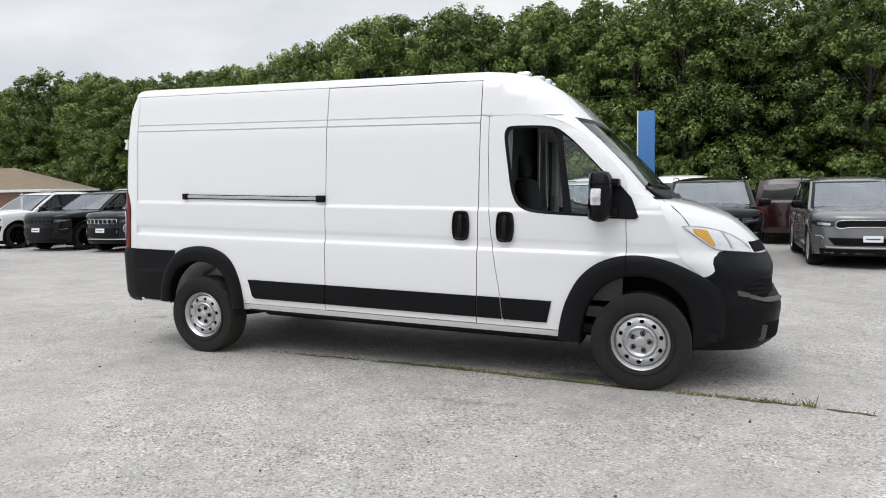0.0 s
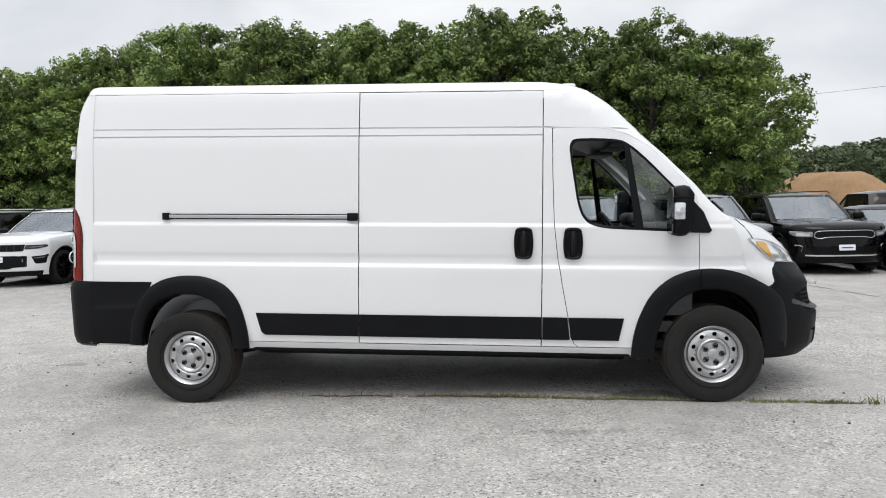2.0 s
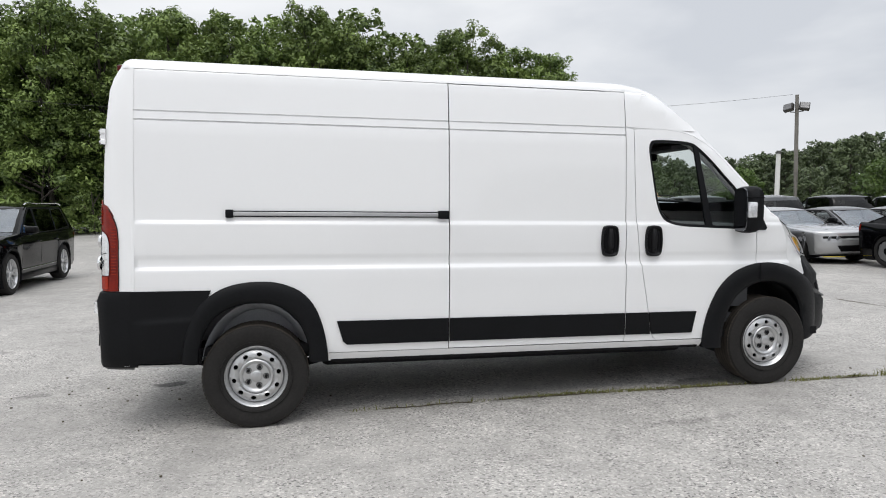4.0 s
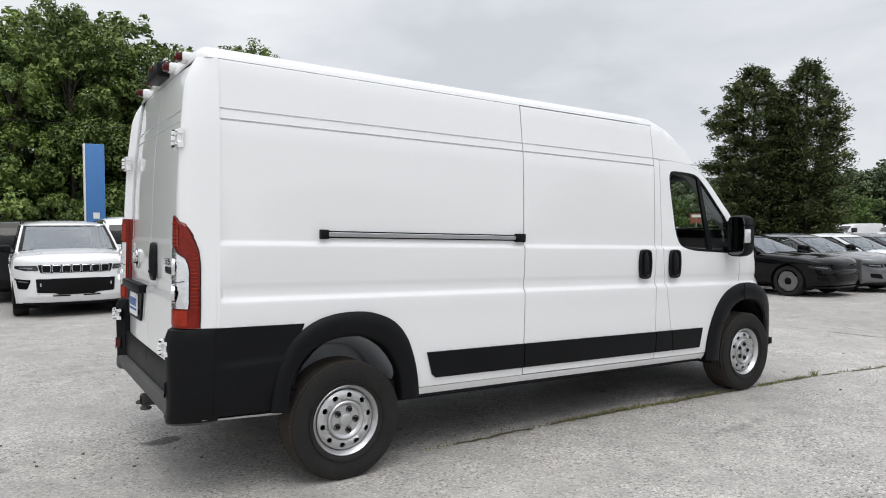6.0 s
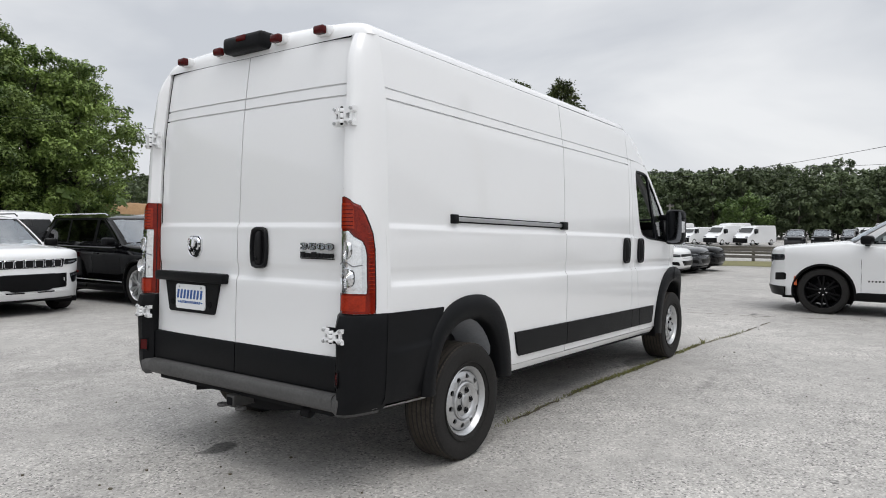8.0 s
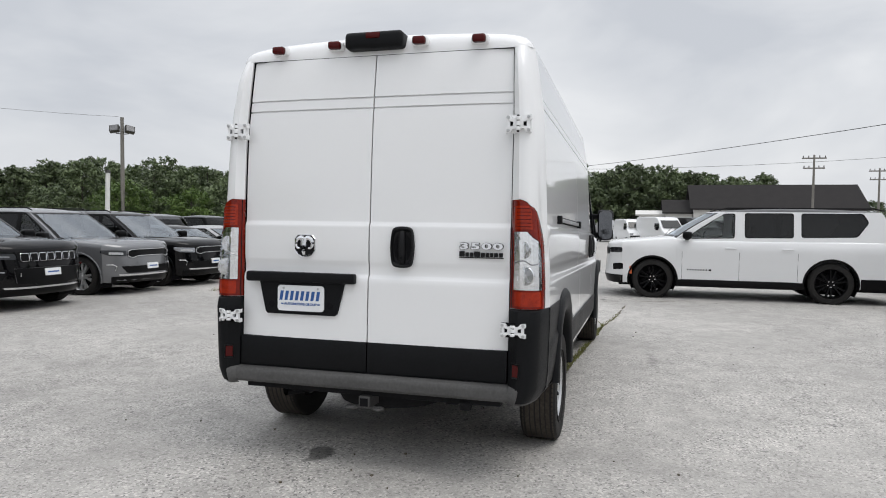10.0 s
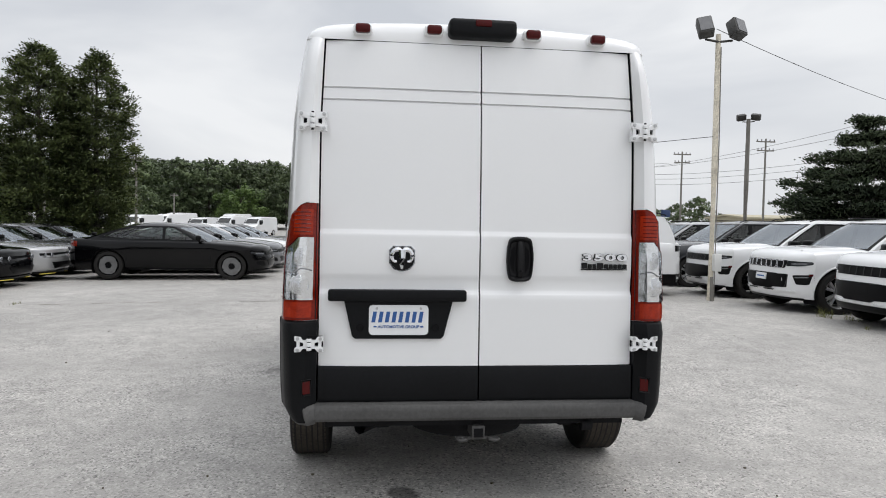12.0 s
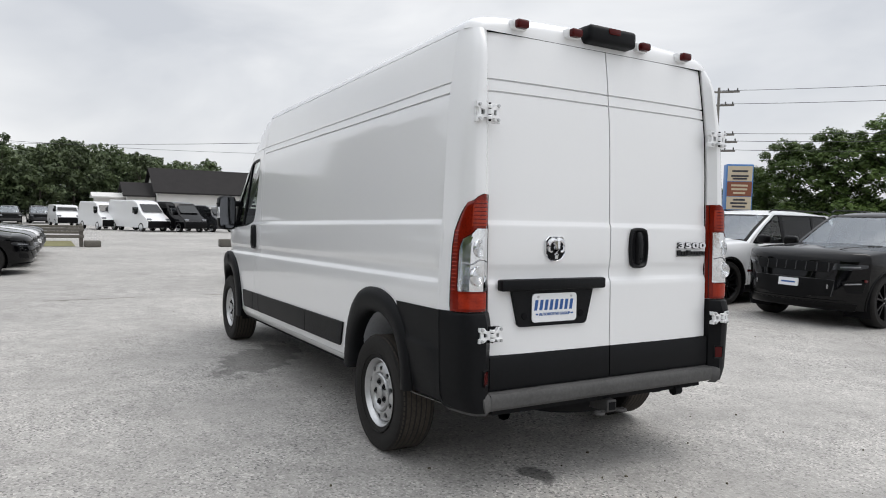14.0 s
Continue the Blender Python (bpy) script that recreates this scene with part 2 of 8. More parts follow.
PLAIN = table([(0.44, 0.985), (0.46, 1.00), (0.51, 1.028), (0.60, 1.036), (0.90, 1.043), (1.07, 1.042), (1.30, 1.031), (1.45, 1.017), (1.70, 1.006), (2.00, 0.992),
               (2.10, 0.983), (2.30, 0.955), (2.442, 0.930)])
Z_LEVELS = [0.46, 0.485, 0.51, 0.60, 0.66, 0.70, 0.73, 0.74, 0.755, 0.765, 0.78, 0.80, 0.90, 1.0, 1.075, 1.09, 1.098, 1.106, 1.12, 1.13, 1.14, 1.165, 1.185, 1.20, 1.21, 1.25, 1.32, 1.398, 1.408, 1.418, 1.434, 1.442, 1.452, 1.55, 1.70, 1.85, 2.00,
            2.093, 2.096, 2.098, 2.106, 2.108, 2.156, 2.158, 2.165, 2.167, 2.23, 2.30, 2.36, 2.42]
X_LEVELS = [-0.785, -0.76, -0.70, -0.60, -0.50, 2.9, 3.1, 3.25, 3.4, 3.5, 3.6, 3.7, 3.8, 3.9, 4.0, 4.1, 4.2, 4.3, 4.4, 4.5]
EDGE_X = table([(0.44, 4.36), (0.60, 4.38), (0.90, 4.40), (1.00, 4.38), (1.06, 4.30), (1.14, 4.25), (1.32, 4.20), (1.37, 4.18), (1.478, 4.13), (1.60, 4.00), (1.75, 3.87), (1.955, 3.66),
                (2.155, 3.43), (2.324, 3.20), (2.40, 3.07), (2.442, 2.92)])
NOSE_X = table([(0.40, 4.88), (0.44, 4.945), (0.50, 4.985), (0.62, 4.995), (0.70, 5.005), (0.765, 5.000), (0.785, 4.985), (0.80, 4.935), (0.93, 4.925), (0.97, 4.950), (1.05, 4.930), (1.11, 4.895), (1.20, 4.84), (1.27, 4.775), (1.35, 4.68), (1.40, 4.60),
                (1.45, 4.47), (1.48, 4.37), (1.52, 4.23), (1.58, 4.13), (1.66, 4.045), (1.75, 3.965), (1.95, 3.765), (2.12, 3.585), (2.155, 3.55)])
NOSE_P = table([(0.44, 5.2), (0.80, 5.2), (0.97, 4.2), (1.06, 2.9), (1.14, 2.75), (1.50, 2.75), (1.60, 3.0), (1.95, 3.5), (2.14, 4.0)])


def side_y(x, z):
    """Half the van's width at x and z."""
    y = lerp(PLAIN(z), SEC(z), min(max((x + 0.785) / 0.025, 0), 1))
    if x > 2.7565 and z > 2.02:
        y = PLAIN(z)
    lean = min(max((x - 2.85) / 1.1, 0), 1)
    y -= lean * min(max((z - 1.45) / 0.65, 0), 1) * 0.075
    if x > 3.95:
        y -= ((x - 3.95) / 0.3) ** 2 * 0.070
    d = EDGE_X(z) - x
    if d < 0.13 and z > 1.5:
        y -= (0.13 - max(d, 0)) ** 2 * 2.6
    return y


def skin(name, loops, side, material_, parent, out=0.0, label="", depth=0.022, fun=side_y, levels=True):
    """A body panel: an outline in x and z laid onto the van's side."""
    bm = flat_poly(loops, X_LEVELS if levels else (), Z_LEVELS if levels else ())
    weld(bm)
    for v in bm.verts:
        v.co.y = side * (fun(v.co.x, v.co.z) + out)
    thicken(bm, (0, -side * depth, 0))
    return part(name, bm, material_, parent, label)


def flank_y(x, z):
    """The bumper flank, fuller under a crease that rises towards the wheel."""
    rise = 0.74 + 0.06 * (x + 0.80)
    fade = min(max((x + 0.80) / 0.10, 0), 1)
    return side_y(x, z) + fade * float(np.interp(z - rise, [-0.25, -0.06, 0.0, 0.03, 0.2], [0.0, 0.010, 0.013, 0.0, 0.0]))


REAR_DOOR_EDGE = [(2.825, 2.150), (2.830, 1.80), (2.845, 1.42), (2.870, 1.20), (2.904, 0.994), (2.950, 0.75), (2.975, 0.62), (2.998, 0.535), (3.03, 0.509)]
DOOR_TOP = [(3.03, 2.158), (3.10, 2.157), (3.189, 2.149), (3.27, 2.138), (3.356, 2.113), (3.46, 2.065), (3.549, 2.008), (3.63, 1.935), (3.70, 1.860), (3.78, 1.785), (3.847, 1.708), (3.878, 1.65), (3.886, 1.58), (3.890, 1.437), (3.902, 1.20), (3.903, 1.00)]
WINDOW = smooth_loop([(3.005, 2.073), (3.15, 2.076), (3.30, 2.068), (3.38, 2.04), (3.50, 1.945), (3.65, 1.795), (3.755, 1.68), (3.80, 1.56), (3.81, 1.392), (3.64, 1.386), (3.466, 1.392), (3.25, 1.402),
                      (3.13, 1.425), (3.06, 1.475), (3.015, 1.58), (2.985, 1.75), (2.957, 1.93), (2.950, 2.01), (2.965, 2.055)], 3)
ARCH_R = [(0.42, 0.507), (0.38, 0.64), (0.28, 0.80), (0.14, 0.905), (0.0, 0.935), (-0.14, 0.91), (-0.28, 0.82), (-0.36, 0.72), (-0.41, 0.60)]

BODY_BACK = [(-0.80, 0.60), (-0.80, 2.438)]
for side, tag_ in ((-1, "right"), (1, "left")):
    front = 1.350 if side < 0 else 2.752
    skin("side_panel", [BODY_BACK + [(front, 2.438), (front, 0.507)] + ARCH_R], side, M_WHITE, van)
    if side < 0:
        skin("sliding_door", [[(1.358, 0.510), (1.358, 2.434), (2.749, 2.434), (2.749, 0.510)]], side, M_WHITE, van)
    skin("pillar_panel", [[(2.7565, 0.509), (2.7565, 2.160)] + [(x - 0.0055, z) for x, z in REAR_DOOR_EDGE]], side, M_WHITE, van)
    skin("sill_panel", [[(0.40, 0.440), (0.40, 0.502), (3.44, 0.502), (3.44, 0.440)]], side, M_WHITE, van, out=-0.004)
    door = skin("front_door", [REAR_DOOR_EDGE[::-1] + DOOR_TOP + [(3.80, 1.02), (3.66, 0.94), (3.55, 0.80), (3.48, 0.64), (3.45, 0.509)], WINDOW], side, M_WHITE, van)
    skin("cab_side", [[(2.7565, 2.168), (2.7565, 2.442), (2.92, 2.442), (3.00, 2.422), (3.07, 2.40), (3.20, 2.324), (3.43, 2.155), (3.66, 1.955), (3.87, 1.75), (4.00, 1.60), (4.088, 1.52), (4.13, 1.478), (4.18, 1.37),
                       (4.20, 1.32), (4.25, 1.14), (4.30, 1.06), (4.38, 1.00), (4.40, 0.95), (4.32, 0.93), (4.25, 0.985), (4.10, 1.03), (3.95, 1.035), (3.9085, 1.00)]
                      + [(x + 0.0055, z + 0.002) for x, z in DOOR_TOP[::-1] if z > 1.1] + [(2.84, 2.164)]], side, M_WHITE, van)
    # window: black frame, divider, two panes
    inner = [(x + (3.40 - x) * 0.045, z + (1.74 - z) * 0.06) for x, z in WINDOW]
    skin("window_frame", [WINDOW, inner], side, M_BLACKPL, door, out=-0.004, levels=False, depth=0.03)
    bar = [(3.350, 2.060), (3.392, 2.040), (3.500, 1.392), (3.440, 1.392)]
    skin("window_bar", [bar], side, M_BLACKPL, door, out=0.0, levels=False, depth=0.02)
    if side > 0:
        skin("pane", [[p for p in inner if p[0] < 3.40 - (p[1] - 1.7) * 0.15] + [(3.44, 1.44)][:0]], side, M_GLASS, door, out=-0.012, levels=False, depth=0.004)
    pane2 = skin("pane", [[p for p in inner if p[0] >= 3.40 - (p[1] - 1.7) * 0.15]], side, M_GLASS, door, out=-0.012, levels=False, depth=0.004)
    skin("mirror_base", [[(3.79, 1.645), (3.845, 1.625), (3.93, 1.53), (3.985, 1.392), (3.965, 1.375), (3.74, 1.378), (3.75, 1.63)]], side, M_BLACKPL, door, out=0.012, levels=False)
    # black protection strips
    for x0, x1, a, b in ((0.542, 1.350, 0.07, 0.0), (1.359, 2.749, 0, 0), (2.759, 2.945, 0, 0.02), (2.955, 3.362, 0.025, -0.035)):
        skin("side_strip", [[(x0, 0.732), (x0 + a * 0.6, 0.585), (x0 + a, 0.562), (x1 + b, 0.562), (x1 + b * 0.2, 0.70), (x1, 0.732)]], side, M_BLACKPL, van, out=0.014, label="black textured plastic strip")
    # rear bumper flank, under the tail lamp
    skin("bumper_flank", [[(-0.805, 0.965), (-0.30, 0.965), (-0.33, 0.88), (-0.36, 0.80), (-0.38, 0.62), (-0.372, 0.462), (-0.805, 0.478)]], side, M_BLACKPL, van, out=0.008, label="black textured plastic bumper flank", fun=flank_y)
    part("under_lip", grid([[(-0.86, side * 1.0, 0.462), (-0.40, side * 1.03, 0.462)], [(-0.86, side * 0.97, 0.445), (-0.42, side * 1.0, 0.440)], [(-0.84, side * 0.80, 0.43), (-0.44, side * 0.82, 0.425)]]), M_WHITE, van)


def flare(outer, inner, name, side, y0=1.046, deep=0.10):
    """A wheel-arch flare: a bulged strip between two arcs, turned in at the wheel."""
    n = 40

    def even(pts):
        d = [0]
        for a, b in zip(pts, pts[1:]):
            d.append(d[-1] + math.hypot(b[0] - a[0], b[1] - a[1]))
        return [(float(np.interp(k / n * d[-1], d, [p[0] for p in pts])), float(np.interp(k / n * d[-1], d, [p[1] for p in pts]))) for k in range(n + 1)]

    o, i = even(smooth_loop(outer, 6, False)), even(smooth_loop(inner, 6, False))
    rows = []
    for (ox, oz), (ix, iz) in zip(o, i):
        row = []
        for s, dy in ((0, -0.012), (0, 0.006), (0.12, 0.022), (0.4, 0.030), (0.75, 0.028), (0.93, 0.018), (1, 0.002), (1, -deep)):
            nose = max(lerp(ox, ix, s) - 4.05, 0)
            row.append((lerp(ox, ix, s), side * (y0 + dy - nose ** 2 * 0.55), lerp(oz, iz, s)))
        rows.append(row)
    part(name, grid(rows), M_BLACKPL, van, "black textured plastic arch flare", angle=40)


R_OUT = [(-0.492, 0.470), (-0.488, 0.55), (-0.478, 0.62), (-0.447, 0.735), (-0.37, 0.87), (-0.25, 0.965), (-0.12, 1.008), (0.02, 1.020), (0.155, 1.006), (0.292, 0.948), (0.388, 0.842), (0.446, 0.695), (0.473, 0.56), (0.483, 0.455)]
R_IN = [(-0.386, 0.464), (-0.382, 0.54), (-0.372, 0.60), (-0.335, 0.70), (-0.27, 0.785), (-0.18, 0.84), (-0.09, 0.865), (0.0, 0.870), (0.09, 0.862), (0.19, 0.82), (0.27, 0.74), (0.325, 0.63), (0.345, 0.54), (0.352, 0.452)]
F_OUT = [(3.418, 0.442), (3.435, 0.60), (3.48, 0.76), (3.56, 0.915), (3.68, 1.03), (3.82, 1.092), (3.95, 1.112), (4.08, 1.108), (4.22, 1.075), (4.35, 1.018), (4.47, 0.95), (4.56, 0.86), (4.60, 0.70), (4.60, 0.52)]
F_IN = [(3.590, 0.432), (3.600, 0.56), (3.635, 0.70), (3.70, 0.82), (3.79, 0.90), (3.89, 0.945), (3.98, 0.958), (4.08, 0.952), (4.18, 0.92), (4.27, 0.86), (4.335, 0.775), (4.37, 0.66), (4.378, 0.56), (4.375, 0.445)]
for side in (-1, 1):
    flare(R_OUT, R_IN, "rear_flare", side)
    flare(F_OUT, F_IN, "front_flare", side, 1.048)
    bm = tube([(3.906, side * 1.083, 1.112), (3.907, side * 1.083, 0.965)], 0.004, 5)
    part("flare_joint", bm, M_DARK, van)

# roof
ROOF_Z = [(0.930, 2.442), (0.926, 2.455), (0.918, 2.474), (0.905, 2.488), (0.88, 2.504), (0.84, 2.518), (0.78, 2.530), (0.60, 2.546), (0.40, 2.556), (0.20, 2.562), (0.0, 2.564)]
ROOF_Z = [(y, z) for y, z in ROOF_Z] + [(-y, z) for y, z in ROOF_Z[-2::-1]]
rows = []
for k in range(7):
    a = radians(90 - 15 * k)
    x = -0.80 - 0.083 * math.sin(a)
    edge = 0.85 + 0.08 * (1 - math.sin(a) ** 2.4)
    rows.append([(x, y * edge / 0.93, 2.438 + (z - 2.438) * math.cos(a) ** 0.75 if k else 2.436) for y, z in ROOF_Z])
for x in (-0.6, -0.2, 0.4, 1.0, 1.6, 2.2, 2.6):
    rows.append([(x, y, z) for y, z in ROOF_Z])
bm = grid(rows)
thicken(bm, lambda c: Vector((0, -0.02 * c.y / 0.93, -0.002)))
part("roof", bm, M_WHITE, van, angle=50)


def nose_x(y, z):
    e, c = EDGE_X(z), NOSE_X(z)
    return c - (c - e) * min(abs(y) / side_y(e, z), 1.02) ** NOSE_P(z)


for s in (-1, 1):
    part("door_joint_filler", tube([(x, s * (side_y(x, z) - 0.0135), z) for x, z in [(2.752, 2.164), (2.84, 2.162), (2.94, 2.160)] + [p for p in DOOR_TOP if p[1] > 1.5]], 0.010, 6), M_WHITE, van)
    part("roof_joint_filler", grid([[(x, s * (side_y(x, z) - 0.010), z) for x in (2.735, 2.772)] for z in (2.38, 2.41, 2.436)]), M_WHITE, van)
# front cap: the roof runs down over the cab to the windscreen
ROOF_DROP = table([(y / 0.930, (2.564 - z) / 0.122) for y, z in ROOF_Z[10::-1]])
CAP_EDGE = [(2.60, 2.442), (2.76, 2.442), (2.92, 2.442), (3.00, 2.422), (3.07, 2.40), (3.13, 2.363), (3.20, 2.324), (3.27, 2.273), (3.34, 2.222), (3.447, 2.14)]
CAP_MID = [(2.60, 2.564), (2.76, 2.560), (2.92, 2.547), (3.02, 2.528), (3.115, 2.498), (3.205, 2.450), (3.29, 2.395), (3.38, 2.325), (3.46, 2.245), (3.567, 2.14)]
rows = []
for k, ((ex, ez), (cx, cz)) in enumerate(zip(CAP_EDGE, CAP_MID)):
    t = k / (len(CAP_EDGE) - 1)
    ye = side_y(ex, ez)
    pw = lerp(9.0, 4.0, t ** 0.6)
    # the first rows carry on the section of the roof
    as_roof = (1.0, 1.0, 0.75, 0.5, 0.3, 0.15, 0.0, 0.0, 0.0, 0.0)[k]
    rows.append([(lerp(cx, ex, abs(f) ** pw), f * ye, lerp(cz, ez, lerp(abs(f) ** pw, ROOF_DROP(abs(f)), as_roof))) for f in (-1, -0.995, -0.98, -0.96, -0.93, -0.89, -0.84, -0.77, -0.66, -0.5, -0.25, 0, 0.25, 0.5, 0.66, 0.77, 0.84, 0.89, 0.93, 0.96, 0.98, 0.995, 1)])
bm = grid(rows)
thicken(bm, lambda c: Vector((-0.01, -0.02 * c.y, -0.01)))
part("front_cap", bm, M_WHITE, van, angle=50)


def nose_patch(name, zs, ys, material_, out=0.0, label="", parent=van, rim=0.02):
    """A piece of the van's front, over levels of z and fractions of the half width."""
    rows = []
    for z in zs:
        w = side_y(EDGE_X(z), z)
        rows.append([(nose_x(f * w, z) + out, f * w, z) for f in ys])
    bm = grid(rows)
    thicken(bm, (-rim, 0, 0))
    return part(name, bm, material_, van, label, angle=40)


FULL = [-1, -0.98, -0.95, -0.9, -0.84, -0.76, -0.66, -0.54, -0.4, -0.2, 0, 0.2, 0.4, 0.54, 0.66, 0.76, 0.84, 0.9, 0.95, 0.98, 1]
nose_patch("windscreen_frame", [2.135, 2.12, 2.10], FULL[1:-1], M_BLACKPL)
nose_patch("windscreen", [2.10, 2.02, 1.95, 1.85, 1.75, 1.66, 1.60], FULL[2:-2], M_SHIELD, rim=0.004)
for s in (-1, 1):
    rows = []
    for z in (2.14, 2.05, 1.955, 1.85, 1.75, 1.66, 1.60, 1.54):
        w = side_y(EDGE_X(z), z)
        rows.append([(nose_x(f * w, z) + 0.001, s * f * w, z) for f in (1.0, 0.985, 0.965, 0.95)])
    part("pillar_trim", grid(rows), M_WHITE, van)
nose_patch("cowl", [1.60, 1.57, 1.545, 1.52], FULL, M_BLACKPL, out=-0.006, label="black plastic cowl under the windscreen")


def nose_cols(name, fs, low, high, material_, out=0.0, label="", parent=van, n=9, rim=0.02):
    """A piece of the van's front between two heights that change across it."""
    rows = []
    for f in fs:
        row = []
        for j in range(n):
            z = lerp(low(abs(f)), high(abs(f)), j / (n - 1))
            w = side_y(EDGE_X(z), z)
            row.append((nose_x(f * w, z) + out, f * w * (1 + out * 0.5), z))
        rows.append(row)
    bm = grid(rows)
    if rim:
        thicken(bm, (-rim, 0, 0))
    return part(name, bm, material_, parent, label, angle=40)


FINE = [-1, -0.985, -0.96, -0.94, -0.92, -0.90, -0.88, -0.86, -0.84, -0.825, -0.81, -0.79, -0.76, -0.74, -0.68, -0.62, -0.55, -0.4, -0.2]
FINE = FINE + [0] + [-f for f in FINE[::-1]]
BUMPER_TOP = table([(0, 1.10), (0.50, 1.11), (0.56, 1.12), (0.74, 1.140), (0.78, 1.138), (0.81, 1.125), (0.84, 1.095), (0.88, 1.05), (0.92, 1.00), (0.96, 0.958), (1.0, 0.94)])
LAMP_LOW = table([(0.55, 1.125), (0.79, 1.150), (0.83, 1.165), (0.88, 1.235), (0.935, 1.318)])
LAMP_HIGH = table([(0.55, 1.150), (0.58, 1.195), (0.63, 1.245), (0.70, 1.285), (0.78, 1.310), (0.86, 1.325), (0.935, 1.328)])
nose_cols("hood", FINE, BUMPER_TOP, lambda f: 1.52, M_WHITE, n=14)
bumper = nose_cols("front_bumper", FINE, lambda f: 0.405, lambda f: BUMPER_TOP(f) + 0.004, M_BLACKPL, out=0.008, label="black textured plastic front bumper", n=14)
nose_cols("grille", [-0.5, -0.4, -0.2, 0, 0.2, 0.4, 0.5], lambda f: 1.125, lambda f: 1.20, M_DARK, out=0.006, label="black plastic front grille", parent=bumper)
for s in (-1, 1):
    fs = [s * f for f in np.linspace(0.55, 0.935, 15)]
    lamp = nose_cols("headlight", fs, LAMP_LOW, LAMP_HIGH, M_HEADCHROME, out=0.010, label="clear headlight with an amber corner")
    nose_cols("turn_signal", [s * f for f in np.linspace(0.815, 0.892, 7)], lambda f: LAMP_LOW(f) + 0.020, lambda f: LAMP_HIGH(f) - 0.018, M_AMBER, out=0.015, label="amber turn signal", parent=lamp, n=5)
    nose_cols("lamp_divider", [s * f for f in (0.705, 0.72)], lambda f: LAMP_LOW(f) + 0.02, lambda f: LAMP_HIGH(f) - 0.01, M_STEEL, out=0.015, parent=lamp, n=4)
    for edge in (LAMP_LOW, LAMP_HIGH):
        pts = []
        for f in np.linspace(0.55, 0.935, 14):
            z = edge(f)
            w = side_y(EDGE_X(z), z)
            pts.append((nose_x(f * w, z) + 0.010, s * f * w * 1.004, z))
        part("headlight_rim", tube(pts, 0.0045, 6), M_STEEL, lamp)
    pts = []
    for z in (1.33, 1.37, 1.42, 1.47, 1.51):
        w = side_y(EDGE_X(z), z)
        pts.append((nose_x(0.895 * w, z) + 0.001, s * 0.895 * w, z))
    part("hood_joint", tube(pts, 0.0035, 5), M_DARK, van)
    # air slot and fog lamp pocket on the bumper corner: dark patches for their shade
    slot = nose_cols("opening_shade_patch", [s * f for f in np.linspace(0.40, 0.83, 13)], lambda f: 0.803 + 0.035 * max(f - 0.70, 0) / 0.1, lambda f: 0.935 - 0.03 * max(f - 0.7, 0) / 0.1, M_DARK, out=0.013, label="dark patch laid on for the shade of a bumper opening", parent=bumper, n=5)
    for z in (0.835, 0.868, 0.90):
        nose_cols("slot_bar", [s * f for f in np.linspace(0.66, 0.80, 5)], lambda f: z - 0.007, lambda f: z + 0.007, M_BLACKPL, out=0.018, parent=slot, n=2, rim=0.012)
    # paler step plastic on ledge and pocket edge paints in their edge highlights
    nose_cols("bumper_ledge", [s * f for f in np.linspace(0.36, 0.86, 15)], lambda f: 0.772 + 0.05 * max(f - 0.74, 0) / 0.12, lambda f: 0.800 + 0.06 * max(f - 0.72, 0) / 0.14, M_STEPPL, out=0.016, parent=bumper, n=4, rim=0.03)
    pocket = nose_cols("opening_shade_patch", [s * f for f in np.linspace(0.50, 0.72, 8)], lambda f: 0.49, lambda f: 0.615, M_DARK, out=0.012, label="dark patch laid on for the shade of a fog lamp pocket", parent=bumper, n=5)
    nose_cols("pocket_edge", [s * f for f in (0.72, 0.735, 0.75)], lambda f: 0.48, lambda f: 0.60, M_STEPPL, out=0.016, parent=pocket, n=4, rim=0.02)
for s in (-1, 1):
    # wiper
    bm = tube([(nose_x(y, z) + 0.015, s * y, z) for y, z in ((0.10, 1.60), (0.45, 1.615), (0.80, 1.63))], 0.012, 6)
    part("wiper", bm, M_BLACKPL, van)
    bm = tube([(nose_x(y, z) + 0.004, s * y, z) for y, z in ((0.90, 1.60), (0.86, 1.555), (0.78, 1.535), (0.62, 1.53))], 0.016, 6)
    part("cowl_edge", bm, M_BLACKPL, van)
# clearance lamps on the brow
for y in (-0.52, -0.22, 0.0, 0.22, 0.52):
    x = 3.03 - 0.05 * (abs(y) / 0.5) ** 2
    bm = box(x - 0.06, x + 0.06, y - 0.045, y + 0.045, 2.515, 2.565 - 0.02 * abs(y), 0.02)
    part("clearance_lamp", bm, M_CLEAR, van, "clear clearance lamp on the roof brow")

# rear corners, bumpers and lamps
REAR_X = table([(0.44, -0.955), (0.60, -0.950), (1.50, -0.945), (1.75, -0.940), (2.00, -0.928), (2.20, -0.910), (2.35, -0.893), (2.442, -0.880)])


